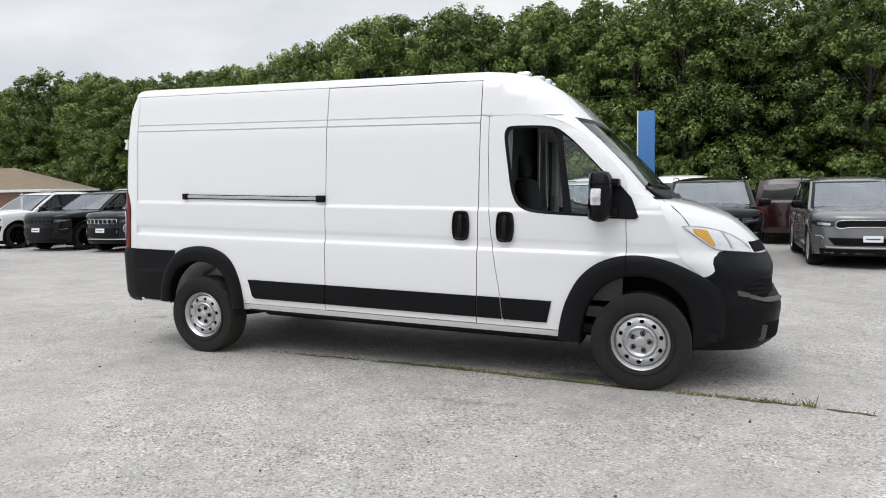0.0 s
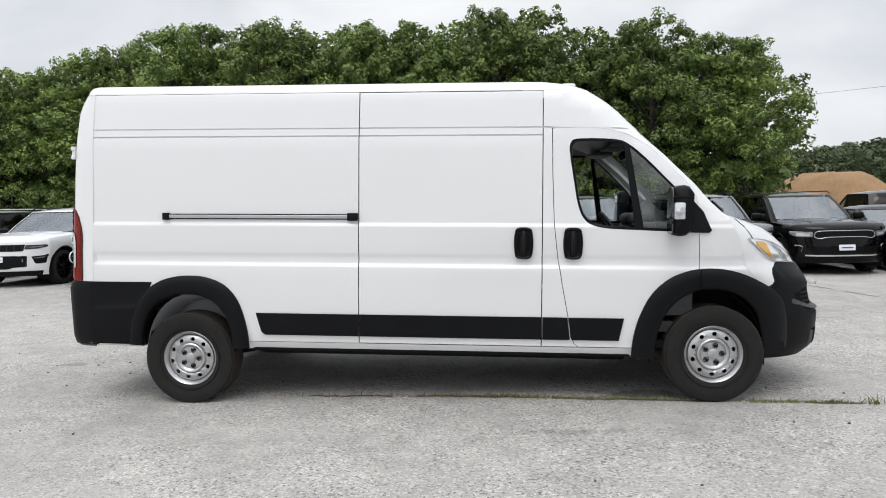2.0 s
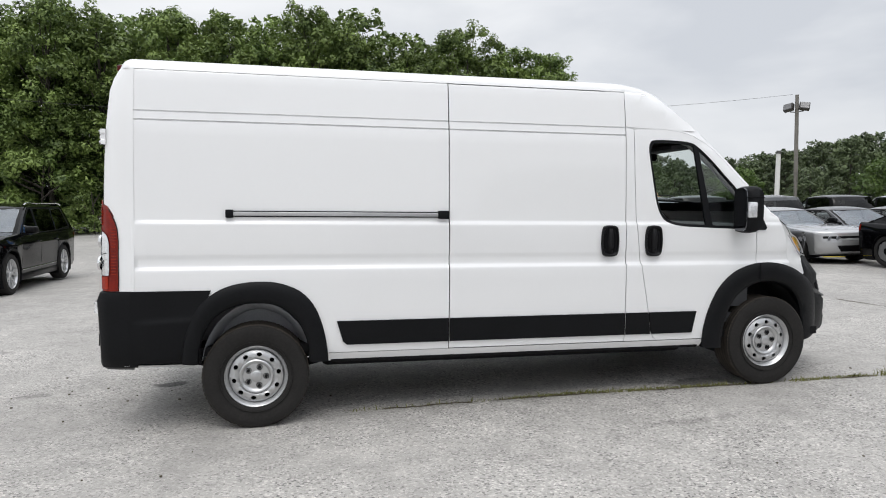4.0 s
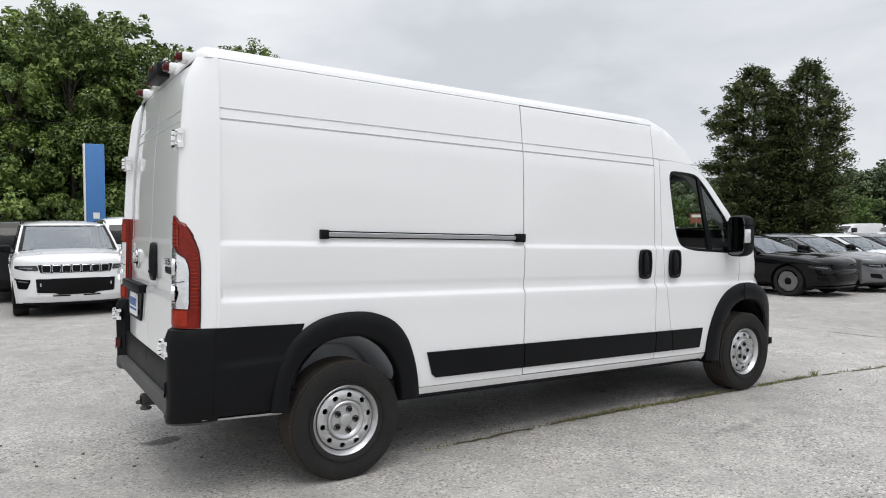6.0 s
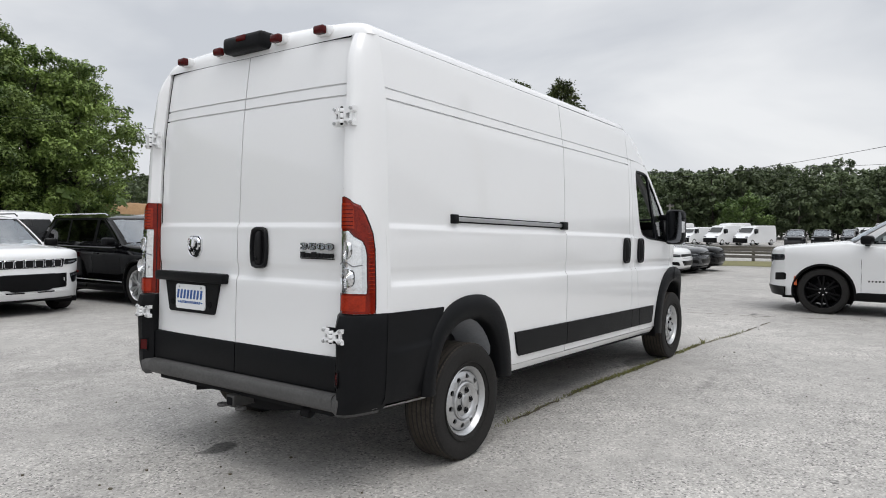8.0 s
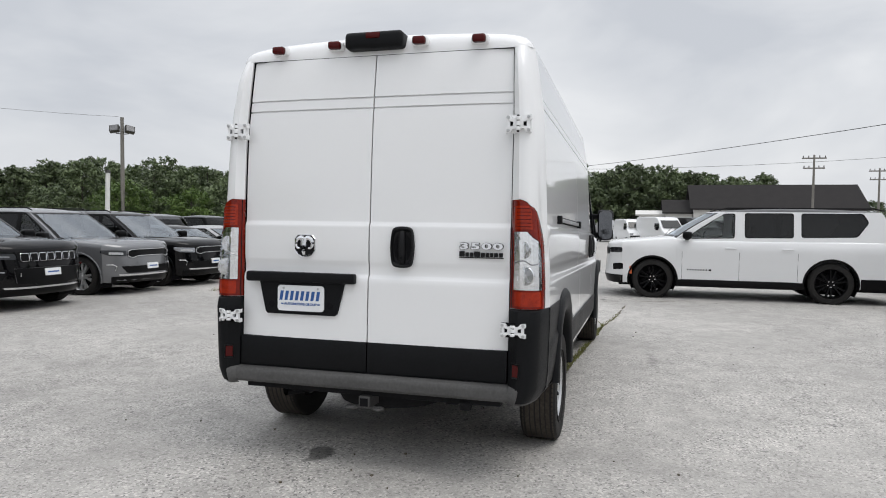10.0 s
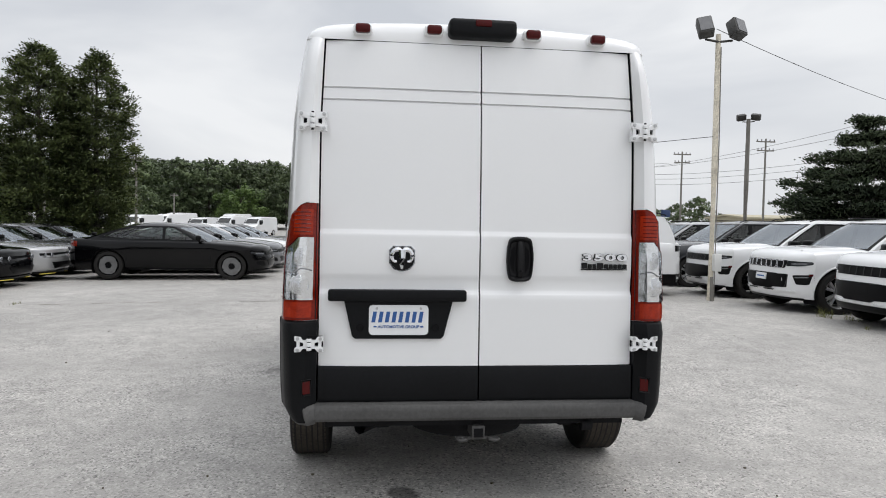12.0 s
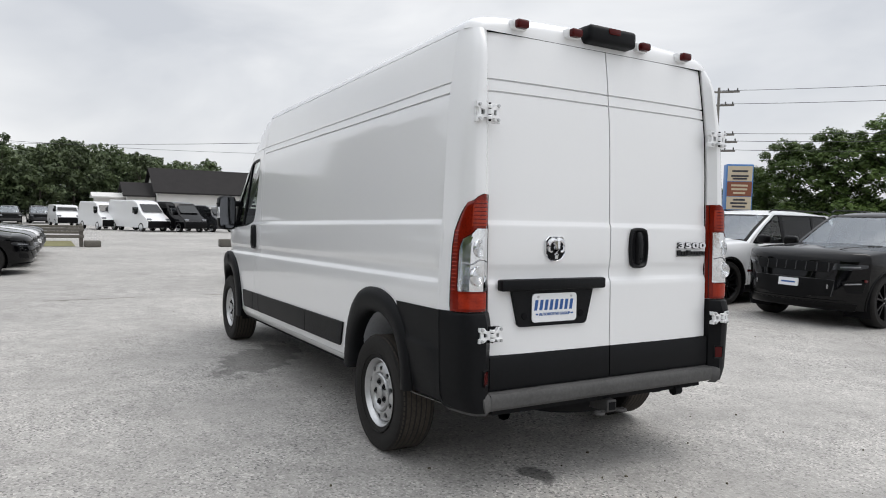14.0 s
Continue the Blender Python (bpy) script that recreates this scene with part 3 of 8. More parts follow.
def corner(u, z, side, out=0.0):
    """A point on the van's rear corner: u 0 at the rear door, 1 at the side."""
    a = u * math.pi / 2
    ys, xr = side_y(-0.80, z) if z <= 2.442 else 0.93, REAR_X(z)
    dy = 0.845 if z < 2.0 else lerp(0.845, 0.83, (z - 2.0) / 0.44)
    c, s_ = math.cos(a) ** 0.58 if u < 1 else 0.0, math.sin(a) ** 0.58 if u > 0 else 0.0
    # a tight corner: a superellipse of a higher power, with a small chamfer at its middle
    if u <= 0.5:
        c = (1 - s_ ** 5.0) ** 0.2
    else:
        s_ = (1 - c ** 5.0) ** 0.2
    # the corner draws in towards the rear and swells a little behind the plane of the doors
    swell = 0.044 * min(s_ / 0.35, 1.0) * min(max((2.442 - z) / 0.10, 0.0), 1.0)
    return (-0.80 + (xr + 0.80 - swell) * c - out * c, side * (dy + (ys - dy - 0.042 * c) * s_ + out * s_), z)


UU = [0, 0.04, 0.1, 0.2, 0.3, 0.4, 0.5, 0.6, 0.7, 0.8, 0.9, 0.96, 1.0]
for side in (-1, 1):
    zs = [0.96, 1.2, 1.45, 1.55, 1.7, 1.85, 2.0, 2.1, 2.2, 2.3, 2.38, 2.442]
    bm = grid([[corner(u, z, side) for u in UU] for z in zs])
    thicken(bm, lambda c: Vector((0.02, 0.004 * (1 if c.y > 0 else -1), 0)))
    part("rear_corner", bm, M_WHITE, van)
    zs = [0.448, 0.468, 0.52, 0.62, 0.75, 0.9, 0.955, 0.966]
    rows = []
    for z in zs:
        proud = float(np.interp(z, [0.43, 0.52, 0.90, 0.945, 0.955, 0.966], [0.010, 0.016, 0.030, 0.026, 0.016, 0.004]))
        row = [(-0.94, side * 0.842, z)]
        for u in UU:
            x, y, _ = corner(u, z, side, 0.006 if z < 0.96 else 0.002)
            row.append((x - proud * (x + 0.80) / -0.15, y, z))
        rows.append(row)
    bm = grid(rows)
    thicken(bm, lambda c: Vector((0.025, 0, 0)))
    part("bumper_corner", bm, M_BLACKPL, van, "black textured plastic bumper corner")
    # tail lamp
    U_END = table([(0.95, 0.865), (1.33, 0.865), (1.37, 0.85), (1.41, 0.81), (1.45, 0.75), (1.485, 0.67), (1.515, 0.57), (1.54, 0.45), (1.558, 0.30), (1.568, 0.14)])
    rows = []
    for z in (0.968, 0.98, 1.05, 1.10, 1.16, 1.22, 1.28, 1.34, 1.38, 1.42, 1.45, 1.48, 1.505, 1.525, 1.54, 1.553, 1.562, 1.568):
        rows.append([corner(lerp(0.0, U_END(z), k / 12), z, side, 0.010 if 0 < k < 12 else 0.002) for k in range(13)])
    bm = grid(rows)
    thicken(bm, lambda c: Vector((0.015, 0, 0)) if c.x < -0.92 else Vector((0, -0.015 if c.y > 0 else 0.015, 0)))
    lamp = part("tail_lamp", bm, M_REDLENS, van, "tall red tail lamp with a clear chrome-backed middle", angle=45)
    rim_zs = [0.970, 1.0, 1.1, 1.2, 1.3, 1.38, 1.43, 1.47, 1.505, 1.535, 1.553, 1.563, 1.568]
    part("lamp_gasket", tube([corner(0.005, 0.970, side, 0.003)] + [corner(U_END(z), z, side, 0.003) for z in rim_zs] + [corner(0.005, z, side, 0.004) for z in (1.567, 1.3, 0.972)], 0.0030, 6), M_GLOSSBLK, lamp, "black lamp gasket")
    # the lower red field and the bright inner field of the top
    part("red_lens", grid([[corner(lerp(0.03, 0.62, k / 9), z, side, 0.0125) for k in range(10)] for z in np.linspace(0.982, 1.062, 6)]), M_BRIGHTRED, lamp, "bright orange-red fog lens")
    part("red_lens", grid([[corner(lerp(0.03, max(0.06, min(0.50, U_END(z) - 0.10)), k / 8), z, side, 0.0125) for k in range(9)] for z in np.linspace(1.405, 1.535, 8)]), M_BRIGHTRED, lamp, "bright red stop lens")
    # clear chamber: a chrome bowl behind with facets, and a ringed round reflector below
    CL_END = table([(1.07, 0.64), (1.09, 0.66), (1.28, 0.66), (1.325, 0.61), (1.36, 0.50), (1.392, 0.32)])
    rows = []
    for i, z in enumerate(np.linspace(1.072, 1.392, 23)):
        rows.append([corner(lerp(0.02, CL_END(z), k / 14), z, side, 0.0125 + (0.0010 if (i + k) % 2 else -0.0008) * (0 < k < 14)) for k in range(15)])
    part("clear_lens", grid(rows), M_REFLECTOR, lamp, "clear lamp chamber with a chrome reflector", angle=10)
    for zc, uc, r0 in ((1.150, 0.23, 0.052), (1.292, 0.23, 0.038)):
        c = Vector(corner(uc, zc, side, 0.0125))
        prof = [(r0, 0.010), (r0, 0.004)]
        for i in range(5):
            r = r0 * (1 - i / 5.4)
            prof += [(r, -0.001), (r - r0 * 0.05, -0.007), (r - r0 * 0.13, -0.001)]
        prof += [(r0 * 0.05, -0.004), (0.0, -0.004)]
        bm = lathe(prof, 26)
        bm.transform(Matrix.Translation(c) @ Matrix.Rotation(radians(-90 + side * 14), 4, "Z") @ Matrix.Diagonal((0.82 if zc > 1.2 else 1.0, 1, 1.25 if zc > 1.2 else 1.0, 1)))
        part("lens_ring", bm, M_REFLECTOR, lamp, "ringed round reflector", angle=20)
    bm = tube([corner(lerp(0.03, 0.55, j / 6), 1.222 + 0.012 * math.sin(j), side, 0.014) for j in range(7)], 0.004, 5)
    part("lens_shade", bm, M_DARKCLEAR, lamp)
    part("chamber_edge", tube([corner(CL_END(z) + 0.012, z, side, 0.012) for z in np.linspace(1.072, 1.39, 14)], 0.004, 5), M_DARKRED, lamp)
    for k in range(16):
        z = 1.08 + k * 0.02
        u1 = U_END(z) - 0.03
        bm = tube([corner(lerp(0.71, u1, j / 4), z, side, 0.0105) for j in range(5)], 0.0030, 5)
        part("lens_rib", bm, M_BRIGHTRED, lamp)
    for z in (1.42, 1.44, 1.46, 1.48, 1.50, 1.52):
        bm = tube([corner(lerp(0.06, max(0.09, min(0.46, U_END(z) - 0.12)), j / 7), z, side, 0.0130) for j in range(8)], 0.0022, 5)
        part("lens_rib", bm, M_DARKRED, lamp)
    # bumper reflector
    rows = [[corner(u, z, side, 0.041) for u in (0.025, 0.045, 0.07, 0.095)] for z in (0.597, 0.628, 0.66)]
    bm = grid(rows)
    thicken(bm, (0.02, 0, 0))
    rl = part("reflector", bm, M_DARKRED, van, "small red bumper reflector")
    part("reflector_frame", tube([corner(u, z, side, 0.039) for u, z in ((0.020, 0.590), (0.020, 0.668), (0.105, 0.668), (0.105, 0.590), (0.020, 0.590))], 0.005, 5), M_GLOSSBLK, rl)


def door_x(z):
    """The rear doors' face, with the creases of the flank carried on."""
    d = np.interp(z, [1.075, 1.098, 1.106, 1.12, 1.13, 1.165, 1.185, 1.20, 1.25, 1.408, 1.418, 1.434, 1.442], [-0.012, -0.011, -0.008, 0.001, 0.003, 0.004, 0.001, -0.004, -0.008, -0.009, -0.007, 0.003, 0.004])
    g = np.interp(z, [2.108, 2.110, 2.117, 2.119, 2.172, 2.174, 2.181, 2.183], [0, 0.014, 0.014, 0, 0, 0.014, 0.014, 0])
    return REAR_X(z) + float(d) + float(g) - 0.006


for s, name in ((1, "left"), (-1, "right")):
    zs = sorted([0.728, 0.90, 1.0, 1.065, 1.075, 1.098, 1.106, 1.12, 1.13, 1.14, 1.165, 1.185, 1.20, 1.21, 1.25, 1.32, 1.398, 1.408, 1.418, 1.434, 1.442, 1.452, 1.6, 1.75, 1.9, 2.0, 2.108, 2.110, 2.117, 2.119, 2.172,
                 2.174, 2.181, 2.183, 2.25, 2.32, 2.38, 2.425, 2.431])
    rows = []
    for z in zs:
        w = 0.837 if z < 2.0 else lerp(0.837, 0.822, (z - 2.0) / 0.43)
        rows.append([(door_x(z) + 0.02 * (y / w) ** 6, s * y, z) for y in (0.004, 0.012, 0.2, 0.4, 0.6, 0.7, 0.78, 0.82, w)])
    bm = grid(rows)
    thicken(bm, (0.03, 0, 0))
    door = part("rear_door", bm, M_WHITE, van)
    rows = [[(door_x(z) - (0.004 if 0.56 < z < 0.72 else -0.002), s * y, z) for y in (0.004, 0.012, 0.4, 0.8, 0.836)] for z in (0.545, 0.562, 0.64, 0.715, 0.725)]
    bm = grid(rows)
    thicken(bm, (0.03, 0, 0))
    part("door_strip", bm, M_BLACKPL, door, "black textured plastic door foot")
    # dark backing put in behind the door gaps for the shade in them
    backing = grid([[(REAR_X(z) + 0.034, s * y, z) for y in (0.805, 0.862)] for z in (0.55, 0.9, 1.4, 1.8, 2.1, 2.3, 2.43)])
    grid([[(REAR_X(2.42) + 0.02, s * y, z) for y in (0.0, 0.4, 0.862)] for z in (2.42, 2.45)], backing)
    part("gap_backing", weld(backing, 0.002), M_DARK, van, "dark backing strip added behind the rear door gaps")
    # strap hinges
    for z in (1.985, 0.853):
        hx = -1.044 if z < 1 else REAR_X(z) - 0.060
        yc = s * 0.878
        tall = 0.72 if z < 1 else 0.90
        hinge = None
        for sg in (-1, 1):
            # one leaf: narrow at the barrel, flared at its outer end, with a slot through it
            leaf_ = [(0.010, 0.030), (0.030, 0.030), (0.042, 0.052), (0.072, 0.056), (0.072, 0.026), (0.062, 0.018), (0.062, -0.018), (0.072, -0.026), (0.072, -0.056), (0.042, -0.052), (0.030, -0.030), (0.010, -0.030)]
            slot_ = [(0.028, 0.012), (0.046, 0.016), (0.046, -0.016), (0.028, -0.012)]
            bm = flat_poly([[(sg * u, v) for u, v in lp] for lp in (leaf_, slot_)])
            for v in bm.verts:
                v.co = Vector((hx - 0.006 * (abs(v.co.x) < 0.035), yc + v.co.x, z + v.co.z * tall))
            thicken(bm, (0.030, 0, 0))
            if hinge is None:
                hinge = part("hinge", bm, M_WHITE, van, "white painted strap hinge with dark slots and pins")
            else:
                part("hinge_leaf", bm, M_WHITE, hinge)
            part("hinge_slot", box(hx + 0.016, hx + 0.022, min(yc + sg * 0.026, yc + sg * 0.048), max(yc + sg * 0.026, yc + sg * 0.048), z - 0.018 * tall, z + 0.018 * tall), M_DARK, hinge)
            for dz in (-0.040 * tall, 0.040 * tall):
                bm = lathe([(0.0, -0.010), (0.007, -0.010), (0.009, -0.006), (0.009, 0.004)], 10)
                bm.transform(Matrix.Translation((hx - 0.002, yc + sg * 0.057, z + dz)) @ Matrix.Rotation(radians(-90), 4, "Z"))
                part("hinge_pin", bm, M_STEEL, hinge)
        for dz, hh in ((0.0, 0.014 * tall), (0.031 * tall, 0.011 * tall), (-0.031 * tall, 0.011 * tall)):
            bm = lathe([(0.0, -hh), (0.012, -hh), (0.014, -hh + 0.003), (0.014, hh - 0.003), (0.012, hh), (0.0, hh)], 14, axis="z", centre=(hx - 0.008, yc, z + dz))
            part("knuckle", bm, M_WHITE, hinge)
        part("hinge_pin", tube([(hx - 0.008, yc, z - 0.052 * tall), (hx - 0.008, yc, z + 0.052 * tall)], 0.007, 8), M_UNDER, hinge)
        part("hinge_shade", box(hx + 0.020, hx + 0.030, min(yc - 0.068, yc + 0.068), max(yc - 0.068, yc + 0.068), z - 0.056 * tall, z + 0.056 * tall), M_DARK if z < 1 else M_WHITE, hinge)

# rear door pull, number plate holder, emblem and number
def cup_handle(parent, m, name="door_pull"):
    out = smooth_loop([(0.0, 0.120), (0.045, 0.114), (0.064, 0.088), (0.073, 0.0), (0.064, -0.088), (0.045, -0.114), (0.0, -0.120), (-0.045, -0.114), (-0.064, -0.088), (-0.073, 0.0), (-0.064, 0.088), (-0.045, 0.114)], 3)
    rows = []
    for sc, d in ((1.0, 0.0), (1.0, -0.012), (0.97, -0.019), (0.90, -0.021), (0.84, -0.016), (0.78, -0.003), (0.5, -0.002), (0.05, -0.002)):
        rows.append([(u * sc, d, v * sc) for u, v in out])
    bm = grid(rows, close=True)
    bm.transform(m)
    pull = part(name, bm, M_GLOSSBLK, parent, "satin black oval door pull")
    rows = []
    for t in np.linspace(-1, 1, 13):
        w = 0.019 - 0.005 * abs(t) ** 2
        yd = -0.034 + 0.016 * abs(t) ** 3
        rows.append([(-w - 0.004, 0.0, t * 0.098), (-w, yd + 0.006, t * 0.096), (-w * 0.5, yd, t * 0.095), (w * 0.5, yd, t * 0.095), (w, yd + 0.006, t * 0.096), (w + 0.004, 0.0, t * 0.098)])
    bm = grid(rows)
    bm.transform(m)
    part("grip", bm, M_GLOSSBLK, pull, angle=50)
    for sg in (-1, 1):
        bm = grid([[(sg * u * 0.70, -0.0045, v * 0.70) for u, v in ((0.040, -0.10), (0.066, -0.07), (0.074, 0.0), (0.066, 0.07), (0.040, 0.10))], [(sg * 0.029, -0.0045, v) for v in (-0.076, -0.05, 0.0, 0.05, 0.076)]])
        bm.transform(m)
        part("pull_hollow", bm, M_DARK, pull)
    bm = lathe([(0.0, -0.037), (0.008, -0.037), (0.010, -0.030)], 12, centre=(0.0, 0.0, -0.062))
    bm.transform(m)
    part("key_lock", bm, M_BLACKPL, pull)
    return pull


for x in (2.613, 2.980):
    y = side_y(x, 1.29)
    cup_handle(van, Matrix.Translation((x, -y - 0.004, 1.29)))
cup_handle(van, Matrix.Translation((2.980, side_y(2.98, 1.29) + 0.004, 1.29)) @ Matrix.Rotation(math.pi, 4, "Z"))
REARWARD = Matrix.Rotation(radians(-90), 4, "Z")
cup_handle(van, Matrix.Translation((door_x(1.29) - 0.005, -0.212, 1.293)) @ REARWARD)

PL_X = door_x(0.95)
bm = box(PL_X - 0.045, PL_X + 0.01, 0.074, 0.790, 1.067, 1.128, 0.012)
holder = part("plate_light_bar", bm, M_BLACKPL, van, "black plastic plate light bar")
bm = flat_poly([[(0.145, 1.068), (0.708, 1.068), (0.665, 0.885), (0.650, 0.872), (0.205, 0.872), (0.190, 0.885)]])
for v in bm.verts:
    v.co = Vector((PL_X - 0.014, v.co.x, v.co.z))
thicken(bm, (0.03, 0, 0))
part("plate_holder", bm, M_BLACKPL, holder)
for y in (0.235, 0.625):
    bm = lathe([(0, -0.003), (0.017, -0.003), (0.020, 0), (0.020, 0.01)], 16)
    bm.transform(Matrix.Translation((PL_X - 0.016, y, 0.93)) @ REARWARD)
    part("screw_cap", bm, M_DARK, holder)
bm = flat_poly([[(0.272 + dx, 0.893 + dz) for dx, dz in ((0.018, 0), (0.29, 0), (0.302, 0.005), (0.308, 0.018), (0.308, 0.137), (0.302, 0.150), (0.29, 0.155), (0.018, 0.155), (0.006, 0.150), (0, 0.137), (0, 0.018), (0.006, 0.005))]])
for v in bm.verts:
    v.co = Vector((PL_X - 0.0222, v.co.x, v.co.z))
thicken(bm, (0.006, 0, 0))
plate = part("dealer_plate", bm, M_PLATE, holder, "white dealer plate with blue lettering bars")
for k in range(8):
    y = 0.563 - k * 0.0345
    bm = grid([[(PL_X - 0.0238, y + (z - 0.985) * -0.16, z), (PL_X - 0.0238, y - 0.0195 + (z - 0.985) * -0.16, z)] for z in (0.958, 1.014)])
    thicken(bm, (0.002, 0, 0))
    part("plate_bar", bm, M_BLUEINK, plate, "slanted blue bar in place of a letter")
REARTEXT = Matrix(((0, 0, -1, 0), (-1, 0, 0, 0), (0, 1, 0, 0), (0, 0, 0, 1)))


def lettering(body, size, extrude, bold=0.0):
    """The mesh of a line of built-in lettering, centred."""
    fc = bpy.data.curves.new("lettering", "FONT")
    fc.body, fc.size, fc.extrude, fc.align_x, fc.align_y, fc.offset = body, size, extrude, "CENTER", "CENTER", bold
    fo = bpy.data.objects.new("lettering", fc)
    scene.collection.objects.link(fo)
    bpy.context.view_layer.update()
    me = bpy.data.meshes.new_from_object(fo.evaluated_get(bpy.context.evaluated_depsgraph_get()))
    bpy.data.objects.remove(fo)
    me.materials.clear()
    return me


words = lettering("AUTOMOTIVE GROUP", 0.021, 0.0008, 0.0006)
words.transform(Matrix.Translation((PL_X - 0.0232, 0.427, 0.935)) @ REARTEXT @ Matrix.Diagonal((1.02, 1.0, 1, 1)))
part("plate_lettering", words, M_BLUEINK, plate, "small blue words reading automotive group")
for y in (0.548, 0.306):
    part("plate_bar", box(PL_X - 0.0238, PL_X - 0.022, y - 0.008, y + 0.008, 0.932, 0.940), M_BLUEINK, plate)
for y in (0.312, 0.540):
    bm = lathe([(0, -0.003), (0.006, -0.003), (0.007, 0.001)], 10)
    bm.transform(Matrix.Translation((PL_X - 0.023, y, 1.030)) @ REARWARD)
    part("plate_screw", bm, M_STEEL, plate)

EM_X = door_x(1.29)
shield = [(-0.048, 0.066), (0.048, 0.066), (0.069, 0.044), (0.069, -0.026), (0.044, -0.058), (0.016, -0.069), (-0.016, -0.069), (-0.044, -0.058), (-0.069, -0.026), (-0.069, 0.044)]
bm = grid([[(EM_X - d, 0.413 + u * sc, 1.290 + v * sc) for u, v in shield] for sc, d in ((1, -0.004), (1, 0.008), (0.96, 0.012), (0.91, 0.009), (0.5, 0.008), (0.03, 0.008))], close=True)
emblem = part("emblem", bm, M_CHROME, van, "chrome and black shield emblem")
bm = grid([[(EM_X - d, 0.413 + u * sc, 1.290 + v * sc) for u, v in shield] for sc, d in ((0.90, 0.010), (0.88, 0.0125), (0.03, 0.0125))], close=True)
part("emblem_ground", bm, M_UNDER, emblem)
bm = bmesh.new()
for s in (-1, 1):
    horn = smooth_loop([(s * 0.004, 0.034), (s * 0.022, 0.046), (s * 0.044, 0.036), (s * 0.052, 0.010), (s * 0.044, -0.014), (s * 0.028, -0.016)], 3, False)
    tube([(EM_X - 0.014, 0.413 + u, 1.290 + v) for u, v in horn], 0.017, 8, bm, r_end=0.007)
tube([(EM_X - 0.014, 0.413, 1.330), (EM_X - 0.020, 0.413, 1.290), (EM_X - 0.018, 0.413, 1.256), (EM_X - 0.014, 0.413, 1.236)], 0.024, 10, bm, r_end=0.010)
part("emblem_mark", bm, M_CHROME, emblem, "chrome horn-like mark")

for k, digit in enumerate("3500"):
    place = Matrix.Translation((EM_X - 0.010, -0.677 - (k - 1.5) * 0.0645, 1.306)) @ REARTEXT @ Matrix.Diagonal((1.42, 0.60, 1, 1))
    number_mesh = lettering(digit, 0.078, 0.004, 0.003)
    number_mesh.transform(place)
    badge = part("number_digit", number_mesh, M_CHROME, van, "chrome badge digit with black edges")
    edge_mesh = lettering(digit, 0.078, 0.003, 0.0052)
    edge_mesh.transform(Matrix.Translation((0.005, 0, 0)) @ place)
    part("digit_edge", edge_mesh, M_GLOSSBLK, badge)
nameb = part("name_badge", box(EM_X - 0.006, EM_X + 0.002, -0.806, -0.550, 1.240, 1.246, 0.001), M_GLOSSBLK, van, "dark badge bars in place of a name")
for k, w in enumerate((0.030, 0.020, 0.020, 0.034, 0.022, 0.020, 0.018, 0.022, 0.022)):
    y = -0.552 - sum((0.030, 0.020, 0.020, 0.034, 0.022, 0.020, 0.018, 0.022, 0.022)[:k]) - 0.0052 * k
    part("name_bar", box(EM_X - 0.010, EM_X + 0.002, y - w, y, 1.248, 1.272 if k not in (0, 3) else 1.278, 0.002, 1), M_GLOSSBLK, nameb)

# rear step bumper
rows = []
for y in np.linspace(-1, 1, 41):
    a = abs(y)
    back = -1.012
    ww = 0.848
    rows.append([(back + 0.10, y * ww, 0.546), (back + 0.022, y * ww, 0.537), (back + 0.009, y * ww, 0.531), (back + 0.002, y * ww, 0.519), (back, y * ww, 0.500), (back + 0.006, y * ww, 0.462), (back + 0.020, y * ww, 0.446), (back + 0.12, y * ww, 0.434)])
bm = grid(rows)
part("rear_step", bm, M_STEPPL, van, "worn grey-black rear step bumper")
for s in (-1, 1):
    bm = grid([[corner(u, z, s, lerp(o, 0.0, min(u / 0.22, 1) ** 1.2)) for u in UU] for z, o in ((0.432, 0.02), (0.450, 0.045), (0.47, 0.053), (0.512, 0.055), (0.530, 0.042), (0.546, 0.0))])
    part("step_end", bm, M_STEPPL, van)
# camera lamp and marker lamps on the header
bm = box(-0.958, -0.82, -0.182, 0.182, 2.460, 2.560, 0.026, 3)
caml = part("camera_lamp", bm, M_BLACKPL, van, "black roof-edge housing with stop lamp and camera")
part("stop_lamp", box(-0.966, -0.946, -0.045, 0.045, 2.514, 2.552, 0.010), M_DARKRED, caml, "dark red high stop lamp")
for y in (0.632, 0.258, -0.275, -0.632):
    zz = 2.497 if abs(y) < 0.4 else 2.487
    b = part("marker_base", box(-0.915, -0.84, y - 0.052, y + 0.052, zz - 0.028, zz + 0.028, 0.018), M_WHITE, van)
    part("marker_lamp", box(-0.945, -0.895, y - 0.039, y + 0.039, zz - 0.024, zz + 0.022, 0.014, 3), M_DARKRED, b, "dark red roof marker lamp")

# slide rail on the right flank
Y = side_y(0.5, 1.483)
rail = part("slide_rail", box(-0.16, 1.30, -Y - 0.014, -Y + 0.01, 1.462, 1.504, 0.003, 1), M_DARK, van, "silver slide rail with black end caps")
part("rail_face", box(-0.155, 1.30, -Y - 0.019, -Y - 0.010, 1.470, 1.496, 0.003, 1), M_STEEL, rail)
part("rail_cap", box(-0.202, -0.150, -Y - 0.030, -Y + 0.01, 1.455, 1.511, 0.006), M_BLACKPL, rail)
part("rail_cap", box(1.268, 1.350, -Y - 0.034, -Y + 0.01, 1.453, 1.513, 0.008), M_BLACKPL, rail)

